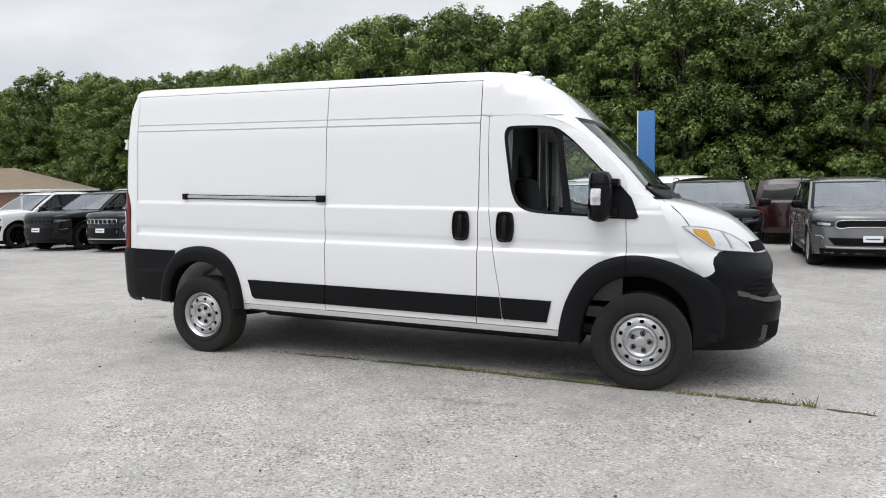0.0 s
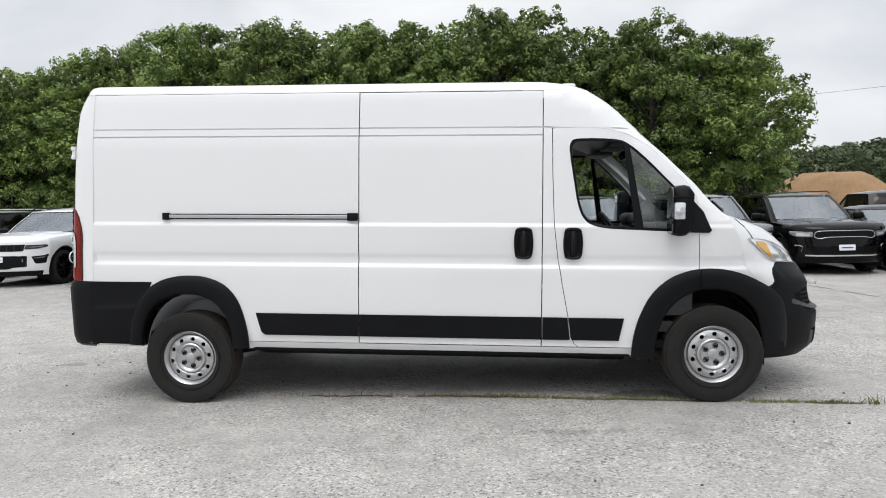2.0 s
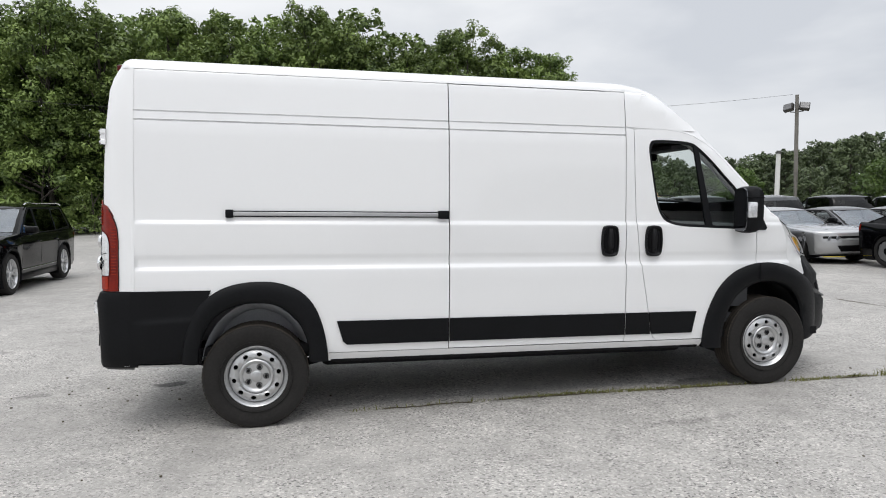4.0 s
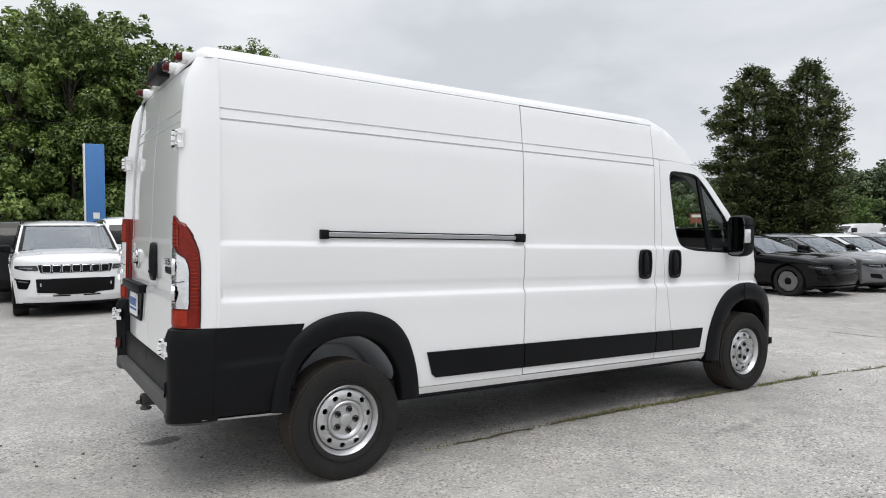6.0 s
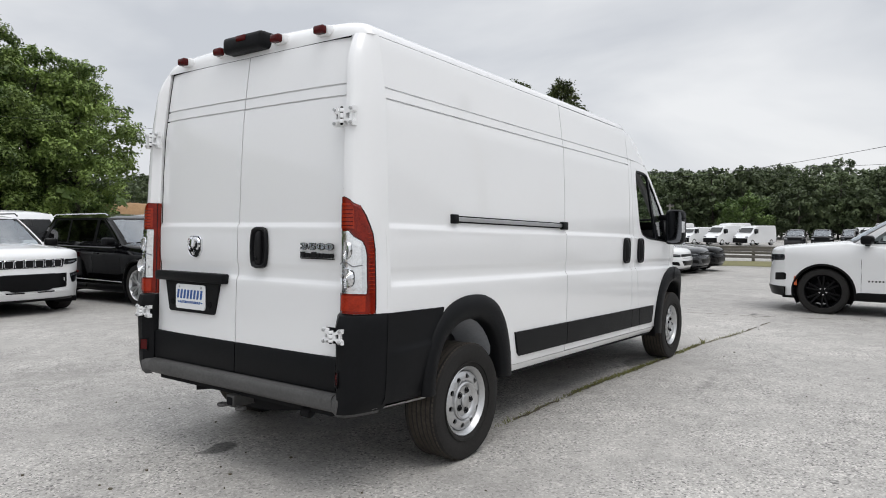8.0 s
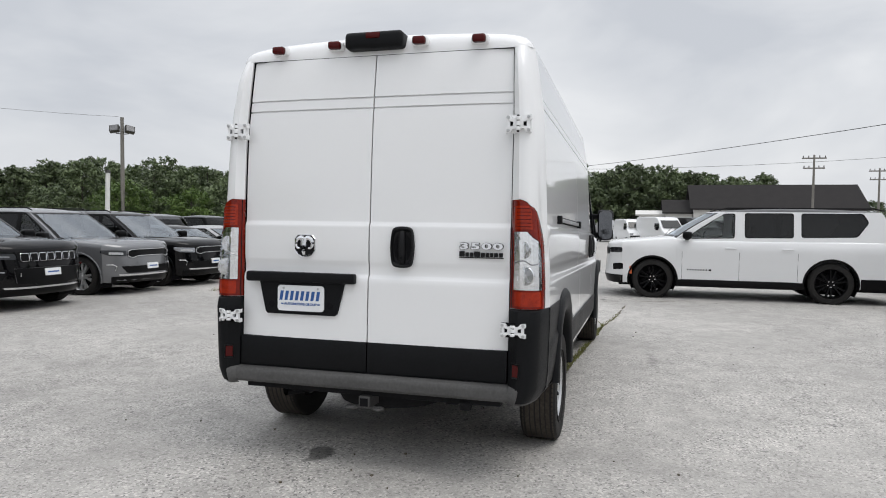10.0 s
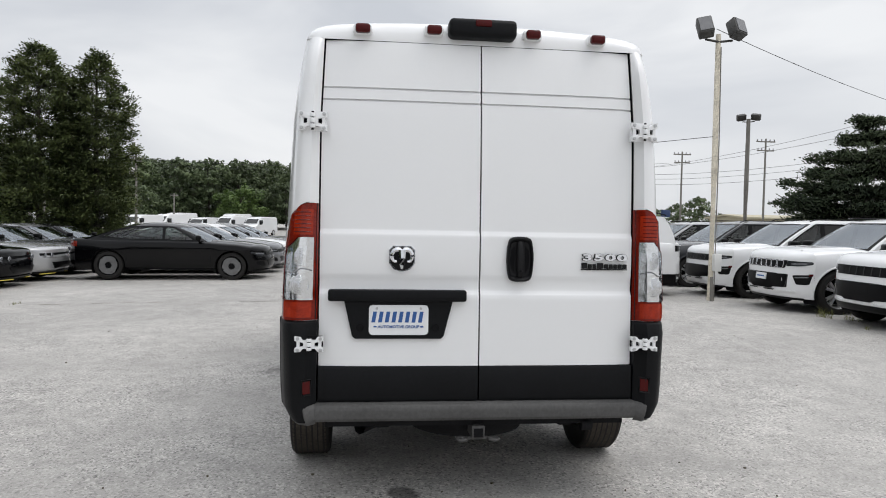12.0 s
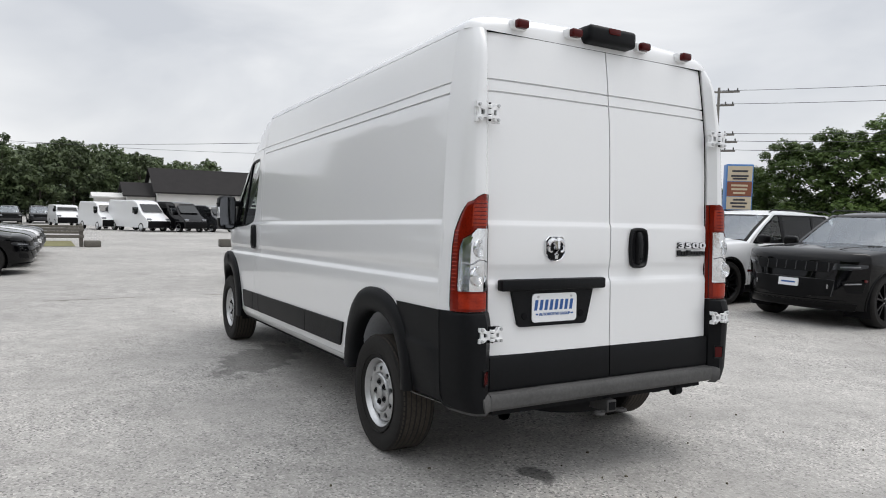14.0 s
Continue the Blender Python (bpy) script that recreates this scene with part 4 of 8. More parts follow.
# door mirrors
for s in (-1, 1):
    prof = smooth_loop([(-0.062, 0.165), (0.02, 0.185), (0.072, 0.15), (0.080, 0.0), (0.072, -0.13), (0.03, -0.178), (-0.055, -0.175), (-0.070, -0.12), (-0.072, 0.1)], 2)
    rows = [[(3.728 + 0.92 * u * sc + dx, s * (1.065 + w), 1.537 + v * sc) for u, v in prof] for sc, w, dx in ((0.05, -0.012, 0), (0.86, -0.010, 0), (0.97, 0.0, 0), (1.0, 0.03, 0), (1.0, 0.10, 0), (0.97, 0.14, 0), (0.86, 0.166, 0.01), (0.05, 0.172, 0.01))]
    mirror = part("door_mirror", grid(rows, close=True), M_BLACKPL, van, "large black door mirror with clear signal lamp", angle=50)
    gl_ = smooth_loop([(1.082, 1.69), (1.15, 1.705), (1.212, 1.69), (1.226, 1.62), (1.226, 1.46), (1.212, 1.385), (1.15, 1.370), (1.082, 1.385), (1.072, 1.46), (1.072, 1.62)], 2)
    bm = flat_poly([gl_])
    for v in bm.verts:
        v.co = Vector((3.652, s * v.co.x, v.co.z))
    thicken(bm, (0.010, 0, 0))
    part("mirror_glass", bm, M_MIRROR, mirror, "mirror glass")
    part("mirror_signal", box(3.665, 3.745, min(s * 1.205, s * 1.240), max(s * 1.205, s * 1.240), 1.475, 1.60, 0.014), M_CLEAR, mirror, "clear side signal lamp")
    part("mirror_visor", box(3.655, 3.80, min(s * 1.06, s * 1.238), max(s * 1.06, s * 1.238), 1.625, 1.640, 0.006), M_DARK, mirror)
    for z in (1.42, 1.64):
        part("mirror_arm", box(3.745, 3.845, min(s * 0.95, s * 1.09), max(s * 0.95, s * 1.09), z - 0.03, z + 0.03, 0.015), M_BLACKPL, mirror)

# wheels
def van_wheel(name, m, side):
    """A steel wheel with a hub; local y points outwards at side."""
    wheel = new(name)
    wheel.parent = van
    wheel.matrix_basis = m
    R = 0.360
    prof = [(0.206, 0.085), (0.216, 0.098), (0.242, 0.108), (0.295, 0.117), (0.328, 0.118), (0.346, 0.113), (0.356, 0.101), (0.359, 0.082)]
    bm = lathe([(r, s * o) for s in (1,) for r, o in prof] + [(r, -o) for r, o in prof[::-1]], 56)
    part("tyre", bm, M_RUBBER, wheel, "black all-season tyre")
    bm = bmesh.new()
    for o in (-0.066, -0.034, 0.0, 0.034, 0.066):
        lathe([(0.352, o - 0.014), (R, o - 0.012), (R, o + 0.012), (0.352, o + 0.014)], 56, bm=bm)
    n = 76
    for i in range(n):
        a = 2 * math.pi * i / n
        for o in (-0.092, 0.092):
            c = Matrix.Rotation(a, 4, "Y") @ Matrix.Translation((0.3470, o * 1.07, 0)) @ Matrix.Rotation(radians(40 if o > 0 else -40), 4, "Z")
            b2 = box(-0.010, 0.008, -0.013, 0.013, -0.011, 0.011)
            b2.transform(c)
            tmp = bpy.data.meshes.new("lug")
            b2.to_mesh(tmp)
            b2.free()
            bm.from_mesh(tmp)
            bpy.data.meshes.remove(tmp)
    part("tread", bm, M_TREAD, wheel, "dusty tread blocks")
    for r0 in (0.244, 0.322):
        part("sidewall_ridge", lathe([(r0 - 0.003, 0.106), (r0 - 0.002, 0.116), (r0 + 0.002, 0.116), (r0 + 0.003, 0.106)], 56), M_RUBBER, wheel)
    # rim: barrel, lip and a dished disc with ten hand holes
    bm = lathe([(0.222, -0.09), (0.205, -0.07), (0.190, 0.0), (0.189, 0.055), (0.197, 0.074), (0.206, 0.084), (0.212, 0.094), (0.219, 0.100), (0.224, 0.096), (0.226, 0.085)], 48)
    rim = part("rim", bm, M_STEEL, wheel, "silver painted steel wheel")
    rim.scale = (0.965, 1.0, 0.965)
    outer = [(0.189 * math.cos(a), 0.189 * math.sin(a)) for a in np.linspace(0, 2 * math.pi, 60, endpoint=False)]
    loops = [outer]
    for k in range(10):
        a = 2 * math.pi * k / 10 + 0.1
        cx, cz = 0.158 * math.cos(a), 0.158 * math.sin(a)
        loops.append([(cx + 0.0155 * math.cos(t) * math.cos(a) - 0.0185 * math.sin(t) * math.sin(a), cz + 0.0155 * math.cos(t) * math.sin(a) + 0.0185 * math.sin(t) * math.cos(a)) for t in np.linspace(0, 2 * math.pi, 12, endpoint=False)])
    dish = table([(0, 0.068), (0.10, 0.068), (0.118, 0.070), (0.132, 0.090), (0.160, 0.088), (0.178, 0.080), (0.189, 0.072)])
    bm = flat_poly(loops, np.arange(-0.18, 0.19, 0.03), np.arange(-0.18, 0.19, 0.03))
    for v in bm.verts:
        v.co.y = dish(math.hypot(v.co.x, v.co.z))
    thicken(bm, (0, -0.012, 0))
    part("wheel_disc", bm, M_STEEL, rim)
    bm = lathe([(0.0, 0.097), (0.030, 0.097), (0.040, 0.091), (0.041, 0.081), (0.092, 0.081), (0.102, 0.092), (0.114, 0.096), (0.122, 0.090), (0.124, 0.062)], 40)
    hub = part("hub", bm, M_STEEL, rim)
    for k in range(5):
        a = 2 * math.pi * k / 5 + 0.3
        bm = lathe([(0.021, 0.0815), (0.0215, 0.0845), (0.017, 0.0855), (0.016, 0.0815)], 14)
        lathe([(0.0, 0.097), (0.010, 0.097), (0.0125, 0.094), (0.013, 0.076)], 6, bm=bm)
        bm.transform(Matrix.Translation((0.068 * math.cos(a), 0, 0.068 * math.sin(a))))
        part("wheel_nut", bm, M_UNDER, rim)
    part("brake_drum", lathe([(0.0, 0.01), (0.17, 0.01), (0.18, 0.0), (0.18, -0.06)], 32), M_DARK, wheel)
    return wheel


VINV = VAN.inverted()
for x, z in ((0.0, 0.358), (4.038, 0.360)):
    for s in (-1, 1):
        spin = pose(0, 0, 0, 0, 37 * x + 20 * s, 0)
        c = VINV @ Vector((x, s * 0.925, z))
        van_wheel("front_wheel" if x else "rear_wheel", Matrix.Translation(c) @ pose(0, 0, 0, 0, 0, 0 if s > 0 else 180) @ spin, s)

# wheel wells, underbody, axle, hitch
for cx, cz, r in ((0.0, 0.40, 0.47), (3.985, 0.46, 0.50)):
    for s in (-1, 1):
        rows = []
        for k in range(15):
            a = radians(9 + 162 * k / 14) if cx == 0 else radians(-8 + 196 * k / 14)
            kk = 0.80 if cx == 0 else 0.84
            rows.append([(cx + r * f * kk * math.cos(a), s * w, cz + r * f * math.sin(a)) for w, f in (((0.99, 1.0), (0.90, 0.95), (0.78, 0.84)) if cx == 0 else ((1.0, 1.0), (0.85, 1.0), (0.66, 1.0)))])
        part("wheel_well", grid(rows), M_LINER if cx == 0 else M_UNDER, van, "bare grey wheel well lining" if cx == 0 else "dark wheel well lining")
        part("well_side", grid([[(cx + x, s * 0.70, z) for x in (-0.45, 0.45)] for z in (0.50, 0.95)]), M_LINER if cx == 0 else M_UNDER, van)
# unseen box added to darken the ground under the van
part("underbody_shade_box", box(0.45, 3.45, -0.70, 0.70, 0.335, 0.50, 0.04), M_UNDER, van, "dark box added between the axles to deepen the shade below")
part("floor_pan", box(-0.90, 4.55, -0.97, 0.97, 0.50, 0.56), M_UNDER, van, "dark underbody floor pan")
for s in (-1, 1):
    part("frame_rail", box(-0.88, 4.4, s * 0.50 - 0.04, s * 0.50 + 0.04, 0.38, 0.50, 0.01), M_UNDER, van)
    part("leaf_spring", tube([(-0.62, s * 0.62, 0.44), (-0.3, s * 0.62, 0.36), (0.0, s * 0.62, 0.30), (0.35, s * 0.62, 0.36), (0.70, s * 0.62, 0.44)], 0.03, 6), M_UNDER, van)
    part("sill_beam", box(0.50, 3.42, min(s * 0.80, s * 0.99), max(s * 0.80, s * 0.99), 0.43, 0.52, 0.01), M_UNDER, van)

part("rear_axle", tube([(-0.01, -0.85, 0.355), (-0.01, 0.85, 0.355)], 0.05, 10), M_UNDER, van)
part("exhaust", tube([(3.0, 0.30, 0.36), (1.2, 0.33, 0.36), (0.55, 0.36, 0.38), (-0.45, 0.40, 0.36), (-0.80, 0.62, 0.36)], 0.035, 8), M_UNDER, van)
part("muffler", tube([(1.9, 0.32, 0.36), (1.1, 0.33, 0.36)], 0.10, 12), M_UNDER, van)
part("spare_wheel", lathe([(0.10, 0.27), (0.33, 0.25), (0.355, 0.30), (0.355, 0.38), (0.33, 0.43), (0.1, 0.42)], 32, axis="z", centre=(-0.05 - 0.45, 0, 0.06)), M_UNDER, van)
part("fuel_tank", box(1.4, 2.5, -0.62, -0.12, 0.38, 0.50, 0.05), M_UNDER, van)
M_HITCH = material("grey_black_hitch_steel", (0.045, 0.044, 0.043), 0.6, vary=0.3, scale=12, bump=0.2)
hitch = part("hitch", box(-1.00, -0.60, -0.035, 0.035, 0.345, 0.415, 0.006), M_HITCH, van, "black tow hitch receiver")
part("hitch_mouth", box(-1.004, -0.99, -0.024, 0.024, 0.357, 0.403), M_DARK, hitch)
part("hitch_plate", box(-0.985, -0.965, -0.115, 0.115, 0.34, 0.355, 0.004), M_HITCH, hitch)
part("hitch_bar", tube([(-0.80, -0.62, 0.40), (-0.80, 0.62, 0.40)], 0.03, 8), M_UNDER, hitch)
for s in (-1, 1):
    part("hitch_ring", lathe([(0.032, -0.008), (0.036, 0), (0.032, 0.008), (0.018, 0.008), (0.016, 0), (0.018, -0.008), (0.032, -0.008)], 16, axis="z", centre=(-0.985, s * 0.085, 0.345)), M_HITCH, hitch)
part("tow_plug", lathe([(0.0, -0.03), (0.026, -0.03), (0.030, -0.02), (0.030, 0.03), (0.0, 0.03)], 14, axis="y", centre=(-0.94, -0.60, 0.40)), M_UNDER, van)
part("rear_flap", box(-0.95, -0.88, -0.80, 0.80, 0.41, 0.56), M_UNDER, van)

# dark unseen shell added behind the panels to keep their gaps dark, and the cab
def inner_shell():
    rows = []
    for x in (-0.86, 2.74):
        rows.append([(x, -0.97, 0.925), (x, -0.97, 1.0), (x, -0.955, 1.7), (x, -0.905, 2.40), (x, 0.905, 2.40), (x, 0.955, 1.7), (x, 0.97, 1.0), (x, 0.97, 0.925)])
    return grid(rows)


part("gap_blocking_shell", inner_shell(), M_DARK, van)
part("bulkhead", grid([[(2.70, f * w, z) for f in (-1, 1)] for z, w in ((0.5, 0.95), (1.5, 0.95), (2.0, 0.90), (2.40, 0.84))]), M_CABGREY, van, "dark cab bulkhead")
part("cab_ceiling", grid([[(x, y, 2.20 - max(x - 3.0, 0) * 0.35) for y in (-0.86, 0, 0.86)] for x in (2.70, 3.0, 3.40)]), M_CABTRIM, van)
part("cab_floor", box(2.72, 4.1, -0.95, 0.95, 0.62, 0.70), M_CABGREY, van)
dash_ = part("dashboard", box(3.62, 4.14, -0.90, 0.90, 1.02, 1.42, 0.08, 3), M_CABGREY, van, "dark grey dashboard")
part("dash_screen", box(3.60, 3.64, -0.12, 0.12, 1.22, 1.40, 0.01), M_DARK, dash_)
part("instrument_hood", box(3.60, 3.86, 0.26, 0.66, 1.38, 1.50, 0.05, 3), M_CABGREY, dash_)
bm = lathe([(0.178, -0.015), (0.195, -0.018), (0.205, 0), (0.195, 0.018), (0.178, 0.015), (0.172, 0), (0.178, -0.015)], 30)
box(-0.17, 0.17, -0.01, 0.01, -0.03, 0.03, bm=bm)
box(-0.03, 0.03, -0.01, 0.01, -0.17, 0.02, bm=bm)
bm.transform(Matrix.Translation((3.50, 0.46, 1.34)) @ Matrix.Rotation(radians(-35), 4, "Y") @ Matrix.Rotation(radians(90), 4, "Z"))
part("steering_wheel", bm, M_CABGREY, van, "dark steering wheel")
for y in (-0.52, 0.48):
    seat = part("cab_seat", box(2.86, 3.32, y - 0.26, y + 0.26, 0.90, 1.06, 0.05, 3), M_SEAT, van, "dark fabric cab seat")
    bm = box(-0.07, 0.07, -0.25, 0.25, 0.0, 0.66, 0.06, 3)
    bm.transform(Matrix.Translation((2.86, y, 1.02)) @ Matrix.Rotation(radians(-10), 4, "Y"))
    part("backrest", bm, M_SEAT, seat)
    bm = box(-0.05, 0.05, -0.13, 0.13, 0.68, 0.90, 0.045, 3)
    bm.transform(Matrix.Translation((2.85, y, 1.02)) @ Matrix.Rotation(radians(-10), 4, "Y"))
    part("headrest", bm, M_SEAT, seat)
for s in (-1, 1):
    rows = [[(x, s * (side_y(x, 1.35) - 0.07), z) for x in (2.86, 3.2, 3.6, 3.88)] for z in (0.75, 1.1, 1.36, 1.385)]
    part("door_card", grid(rows), M_CABGREY, van, "dark grey inner door lining")
    part("pillar_lining", tube([(3.36, s * 0.83, 2.10), (3.62, s * 0.85, 1.88), (3.88, s * 0.87, 1.62)], 0.035, 6), M_CABTRIM, van)
    part("pillar_lining", tube([(2.95, s * 0.93, 0.95), (2.93, s * 0.92, 1.5), (2.93, s * 0.86, 2.06)], 0.055, 8), M_CABTRIM, van, "light grey pillar lining with belt")
    part("sun_visor", box(3.28, 3.46, min(s * 0.2, s * 0.75), max(s * 0.2, s * 0.75), 2.03, 2.06, 0.01), M_CABGREY, van)
part("cab_mirror", box(3.50, 3.53, -0.11, 0.11, 1.98, 2.05, 0.02), M_DARK, van)

# ---- pavement ----
def pavement_material():
    m = bpy.data.materials.new("worn_pale_asphalt")
    m.use_nodes = True
    nt = m.node_tree
    N, Lk = nt.nodes, nt.links
    b = N["Principled BSDF"]
    b.inputs["Roughness"].default_value = 0.72
    b.inputs["Specular IOR Level"].default_value = 0.5
    tc = N.new("ShaderNodeTexCoord")

    def noise_(scale, detail=3.0, rough=0.5):
        n = N.new("ShaderNodeTexNoise")
        n.inputs["Scale"].default_value, n.inputs["Detail"].default_value, n.inputs["Roughness"].default_value = scale, detail, rough
        Lk.new(tc.outputs["Object"], n.inputs["Vector"])
        return n.outputs["Fac"]

    def rng(v, a, b_, c, d):
        r = N.new("ShaderNodeMapRange")
        for k, val in zip(("From Min", "From Max", "To Min", "To Max"), (a, b_, c, d)):
            r.inputs[k].default_value = val
        Lk.new(v, r.inputs["Value"])
        return r.outputs["Result"]

    def mul(a, b_):
        r = N.new("ShaderNodeMath")
        r.operation = "MULTIPLY"
        Lk.new(a, r.inputs[0])
        Lk.new(b_, r.inputs[1])
        return r.outputs[0]

    big, mid = rng(noise_(0.22, 5), 0.3, 0.7, 0.84, 1.14), rng(noise_(1.6, 5, 0.6), 0.3, 0.7, 0.88, 1.10)
    vo = N.new("ShaderNodeTexVoronoi")
    vo.inputs["Scale"].default_value = 78
    Lk.new(tc.outputs["Object"], vo.inputs["Vector"])
    sep = N.new("ShaderNodeSeparateColor")
    Lk.new(vo.outputs["Color"], sep.inputs["Color"])
    # stone chips: few dark, many plain, some pale, showing more where the binder has worn off
    ramp = N.new("ShaderNodeValToRGB")
    ramp.color_ramp.interpolation = "LINEAR"
    for pos, val in ((0.05, 0.16), (0.13, 0.38), (0.24, 0.52), (0.72, 0.60), (0.86, 0.80)):
        e = ramp.color_ramp.elements.new(pos)
        e.color = (val, val, val, 1)
    ramp.color_ramp.elements[0].color = (0.10, 0.10, 0.10, 1)
    ramp.color_ramp.elements[-1].color = (1, 1, 1, 1)
    Lk.new(sep.outputs["Red"], ramp.inputs["Fac"])
    chips = rng(ramp.outputs["Color"], 0.0, 1.0, -0.74, 0.60)
    worn = rng(noise_(0.9, 4, 0.6), 0.36, 0.62, 0.42, 1.15)
    one = N.new("ShaderNodeMath")
    one.operation = "ADD"
    one.inputs[1].default_value = 1.0
    Lk.new(mul(chips, worn), one.inputs[0])
    chips = one.outputs[0]
    pits = rng(noise_(34, 3, 0.6), 0.27, 0.36, 0.42, 1.0)
    fine = rng(noise_(170, 2), 0.3, 0.7, 0.90, 1.10)
    v = mul(mul(mul(big, mid), mul(chips, pits)), mul(fine, rng(noise_(5.0, 3, 0.5), 0.3, 0.7, 0.90, 1.10)))

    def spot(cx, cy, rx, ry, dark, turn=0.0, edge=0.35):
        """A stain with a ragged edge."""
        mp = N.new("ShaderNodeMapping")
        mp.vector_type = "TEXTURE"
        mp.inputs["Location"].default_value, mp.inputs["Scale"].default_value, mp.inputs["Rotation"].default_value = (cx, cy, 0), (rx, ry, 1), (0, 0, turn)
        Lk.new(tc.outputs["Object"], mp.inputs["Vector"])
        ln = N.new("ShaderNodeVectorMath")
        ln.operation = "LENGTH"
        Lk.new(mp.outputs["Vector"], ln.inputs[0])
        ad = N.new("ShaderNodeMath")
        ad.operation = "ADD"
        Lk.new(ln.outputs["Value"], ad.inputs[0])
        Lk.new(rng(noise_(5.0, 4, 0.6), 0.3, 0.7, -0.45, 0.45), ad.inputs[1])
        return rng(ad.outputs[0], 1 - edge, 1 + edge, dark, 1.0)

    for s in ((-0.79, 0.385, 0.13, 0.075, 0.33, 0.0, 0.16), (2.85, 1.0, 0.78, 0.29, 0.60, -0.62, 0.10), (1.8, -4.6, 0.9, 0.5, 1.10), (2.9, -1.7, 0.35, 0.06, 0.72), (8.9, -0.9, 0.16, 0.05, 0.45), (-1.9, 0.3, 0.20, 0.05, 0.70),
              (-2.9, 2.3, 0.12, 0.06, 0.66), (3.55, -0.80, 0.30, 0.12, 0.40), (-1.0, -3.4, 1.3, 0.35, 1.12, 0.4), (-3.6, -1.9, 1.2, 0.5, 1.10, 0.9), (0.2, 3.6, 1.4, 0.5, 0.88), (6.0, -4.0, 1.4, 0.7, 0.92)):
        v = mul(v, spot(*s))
    sc = N.new("ShaderNodeVectorMath")
    sc.operation = "SCALE"
    sc.inputs[0].default_value = (0.350, 0.337, 0.318)
    Lk.new(v, sc.inputs["Scale"])
    Lk.new(sc.outputs["Vector"], b.inputs["Base Color"])
    bp = N.new("ShaderNodeBump")
    bp.inputs["Strength"].default_value, bp.inputs["Distance"].default_value = 0.25, 0.005
    Lk.new(vo.outputs["Distance"], bp.inputs["Height"])
    Lk.new(bp.outputs["Normal"], b.inputs["Normal"])
    return m


M_PAVE = pavement_material()
M_CRACK = material("dirt_in_crack", (0.10, 0.085, 0.06), 0.95, vary=0.4, scale=12, bump=0.5)
M_GRASS = material("dry_green_grass", (0.165, 0.155, 0.065), 0.9, vary=0.35, scale=3, fine=40)
M_BLADE = material("weed_blades", (0.17, 0.175, 0.055), 0.8, vary=0.3, scale=8)
bm = grid([[(x, y, 0) for x in (-900, -60, 0, 5, 25, 45, 65, 130, 900)] for y in (-900, -60, 0, 3, 13, 60, 900)])
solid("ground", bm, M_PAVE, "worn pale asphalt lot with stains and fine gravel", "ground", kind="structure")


def ribbon(name, pts, width, seed, z=0.004):
    rnd = random.Random(seed)
    rows = []
    for (x0, y0), (x1, y1) in zip(pts, pts[1:]):
        n = max(int(math.hypot(x1 - x0, y1 - y0) / 0.06), 1)
        nx, ny = -(y1 - y0), x1 - x0
        ll = math.hypot(nx, ny)
        for k in range(n):
            t = k / n
            w = width * rnd.uniform(0.25, 1.0)
            o = rnd.uniform(-0.012, 0.012)
            cx, cy = lerp(x0, x1, t) + nx / ll * o, lerp(y0, y1, t) + ny / ll * o
            rows.append([(cx + nx / ll * w, cy + ny / ll * w, z), (cx, cy, z + 0.001), (cx - nx / ll * w, cy - ny / ll * w, z)])
    bm, run = bmesh.new(), []
    for row in rows + [None]:
        if row is not None and rnd.random() > 0.10:
            run.append(row)
        else:
            if len(run) > 2:
                mid_ = [tuple((a + b) / 2 for a, b in zip(run[0][0], run[0][2]))] * 3, [tuple((a + b) / 2 for a, b in zip(run[-1][0], run[-1][2]))] * 3
                grid([mid_[0]] + run[1:-1] + [mid_[1]], bm)
            run = []
    return solid(name, bm, M_CRACK, "dark cracked joint with dirt across the pavement", "crack", kind="structure")


JOINT = [(0.45, -0.85), (1.3, -0.855), (2.0, -0.87), (2.45, -0.885), (2.9, -0.93), (3.65, -0.98), (4.4, -1.04), (5.05, -1.06), (6.35, -1.23), (8.05, -1.33)]
ribbon("pavement_crack", JOINT, 0.022, 3)
ribbon("pavement_crack", [(9.2, -2.6), (8.6, -0.9), (8.42, 0.4), (8.42, 1.6), (8.25, 3.4), (8.2, 4.7), (7.8, 6.9), (7.6, 7.6)], 0.022, 5)
ribbon("pavement_crack", [(8.05, -1.33), (8.6, -0.9)], 0.016, 6)


def tufts(name, spots, label, seed):
    rnd = random.Random(seed)
    bm = bmesh.new()
    for x, y, n, h, spread in spots:
        for _ in range(n):
            a, r = rnd.uniform(0, 6.28), rnd.gauss(0, spread)
            px_, py_ = x + rnd.gauss(0, spread * 1.5), y + rnd.gauss(0, spread * 0.35)
            hh, w = h * rnd.uniform(0.4, 1.1), rnd.uniform(0.002, 0.005)
            lx, ly = rnd.gauss(0, 0.45) * hh, rnd.gauss(0, 0.45) * hh
            c, s = math.cos(a) * w, math.sin(a) * w
            v = [bm.verts.new(p) for p in ((px_ - c, py_ - s, 0), (px_ + c, py_ + s, 0), (px_ + lx * 0.4 + c * 0.8, py_ + ly * 0.4 + s * 0.8, hh * 0.6), (px_ + lx, py_ + ly, hh), (px_ + lx * 0.4 - c * 0.8, py_ + ly * 0.4 - s * 0.8, hh * 0.6))]
            bm.faces.new(v)
    return solid(name, bm, M_BLADE, label, "weeds", kind="stuff")


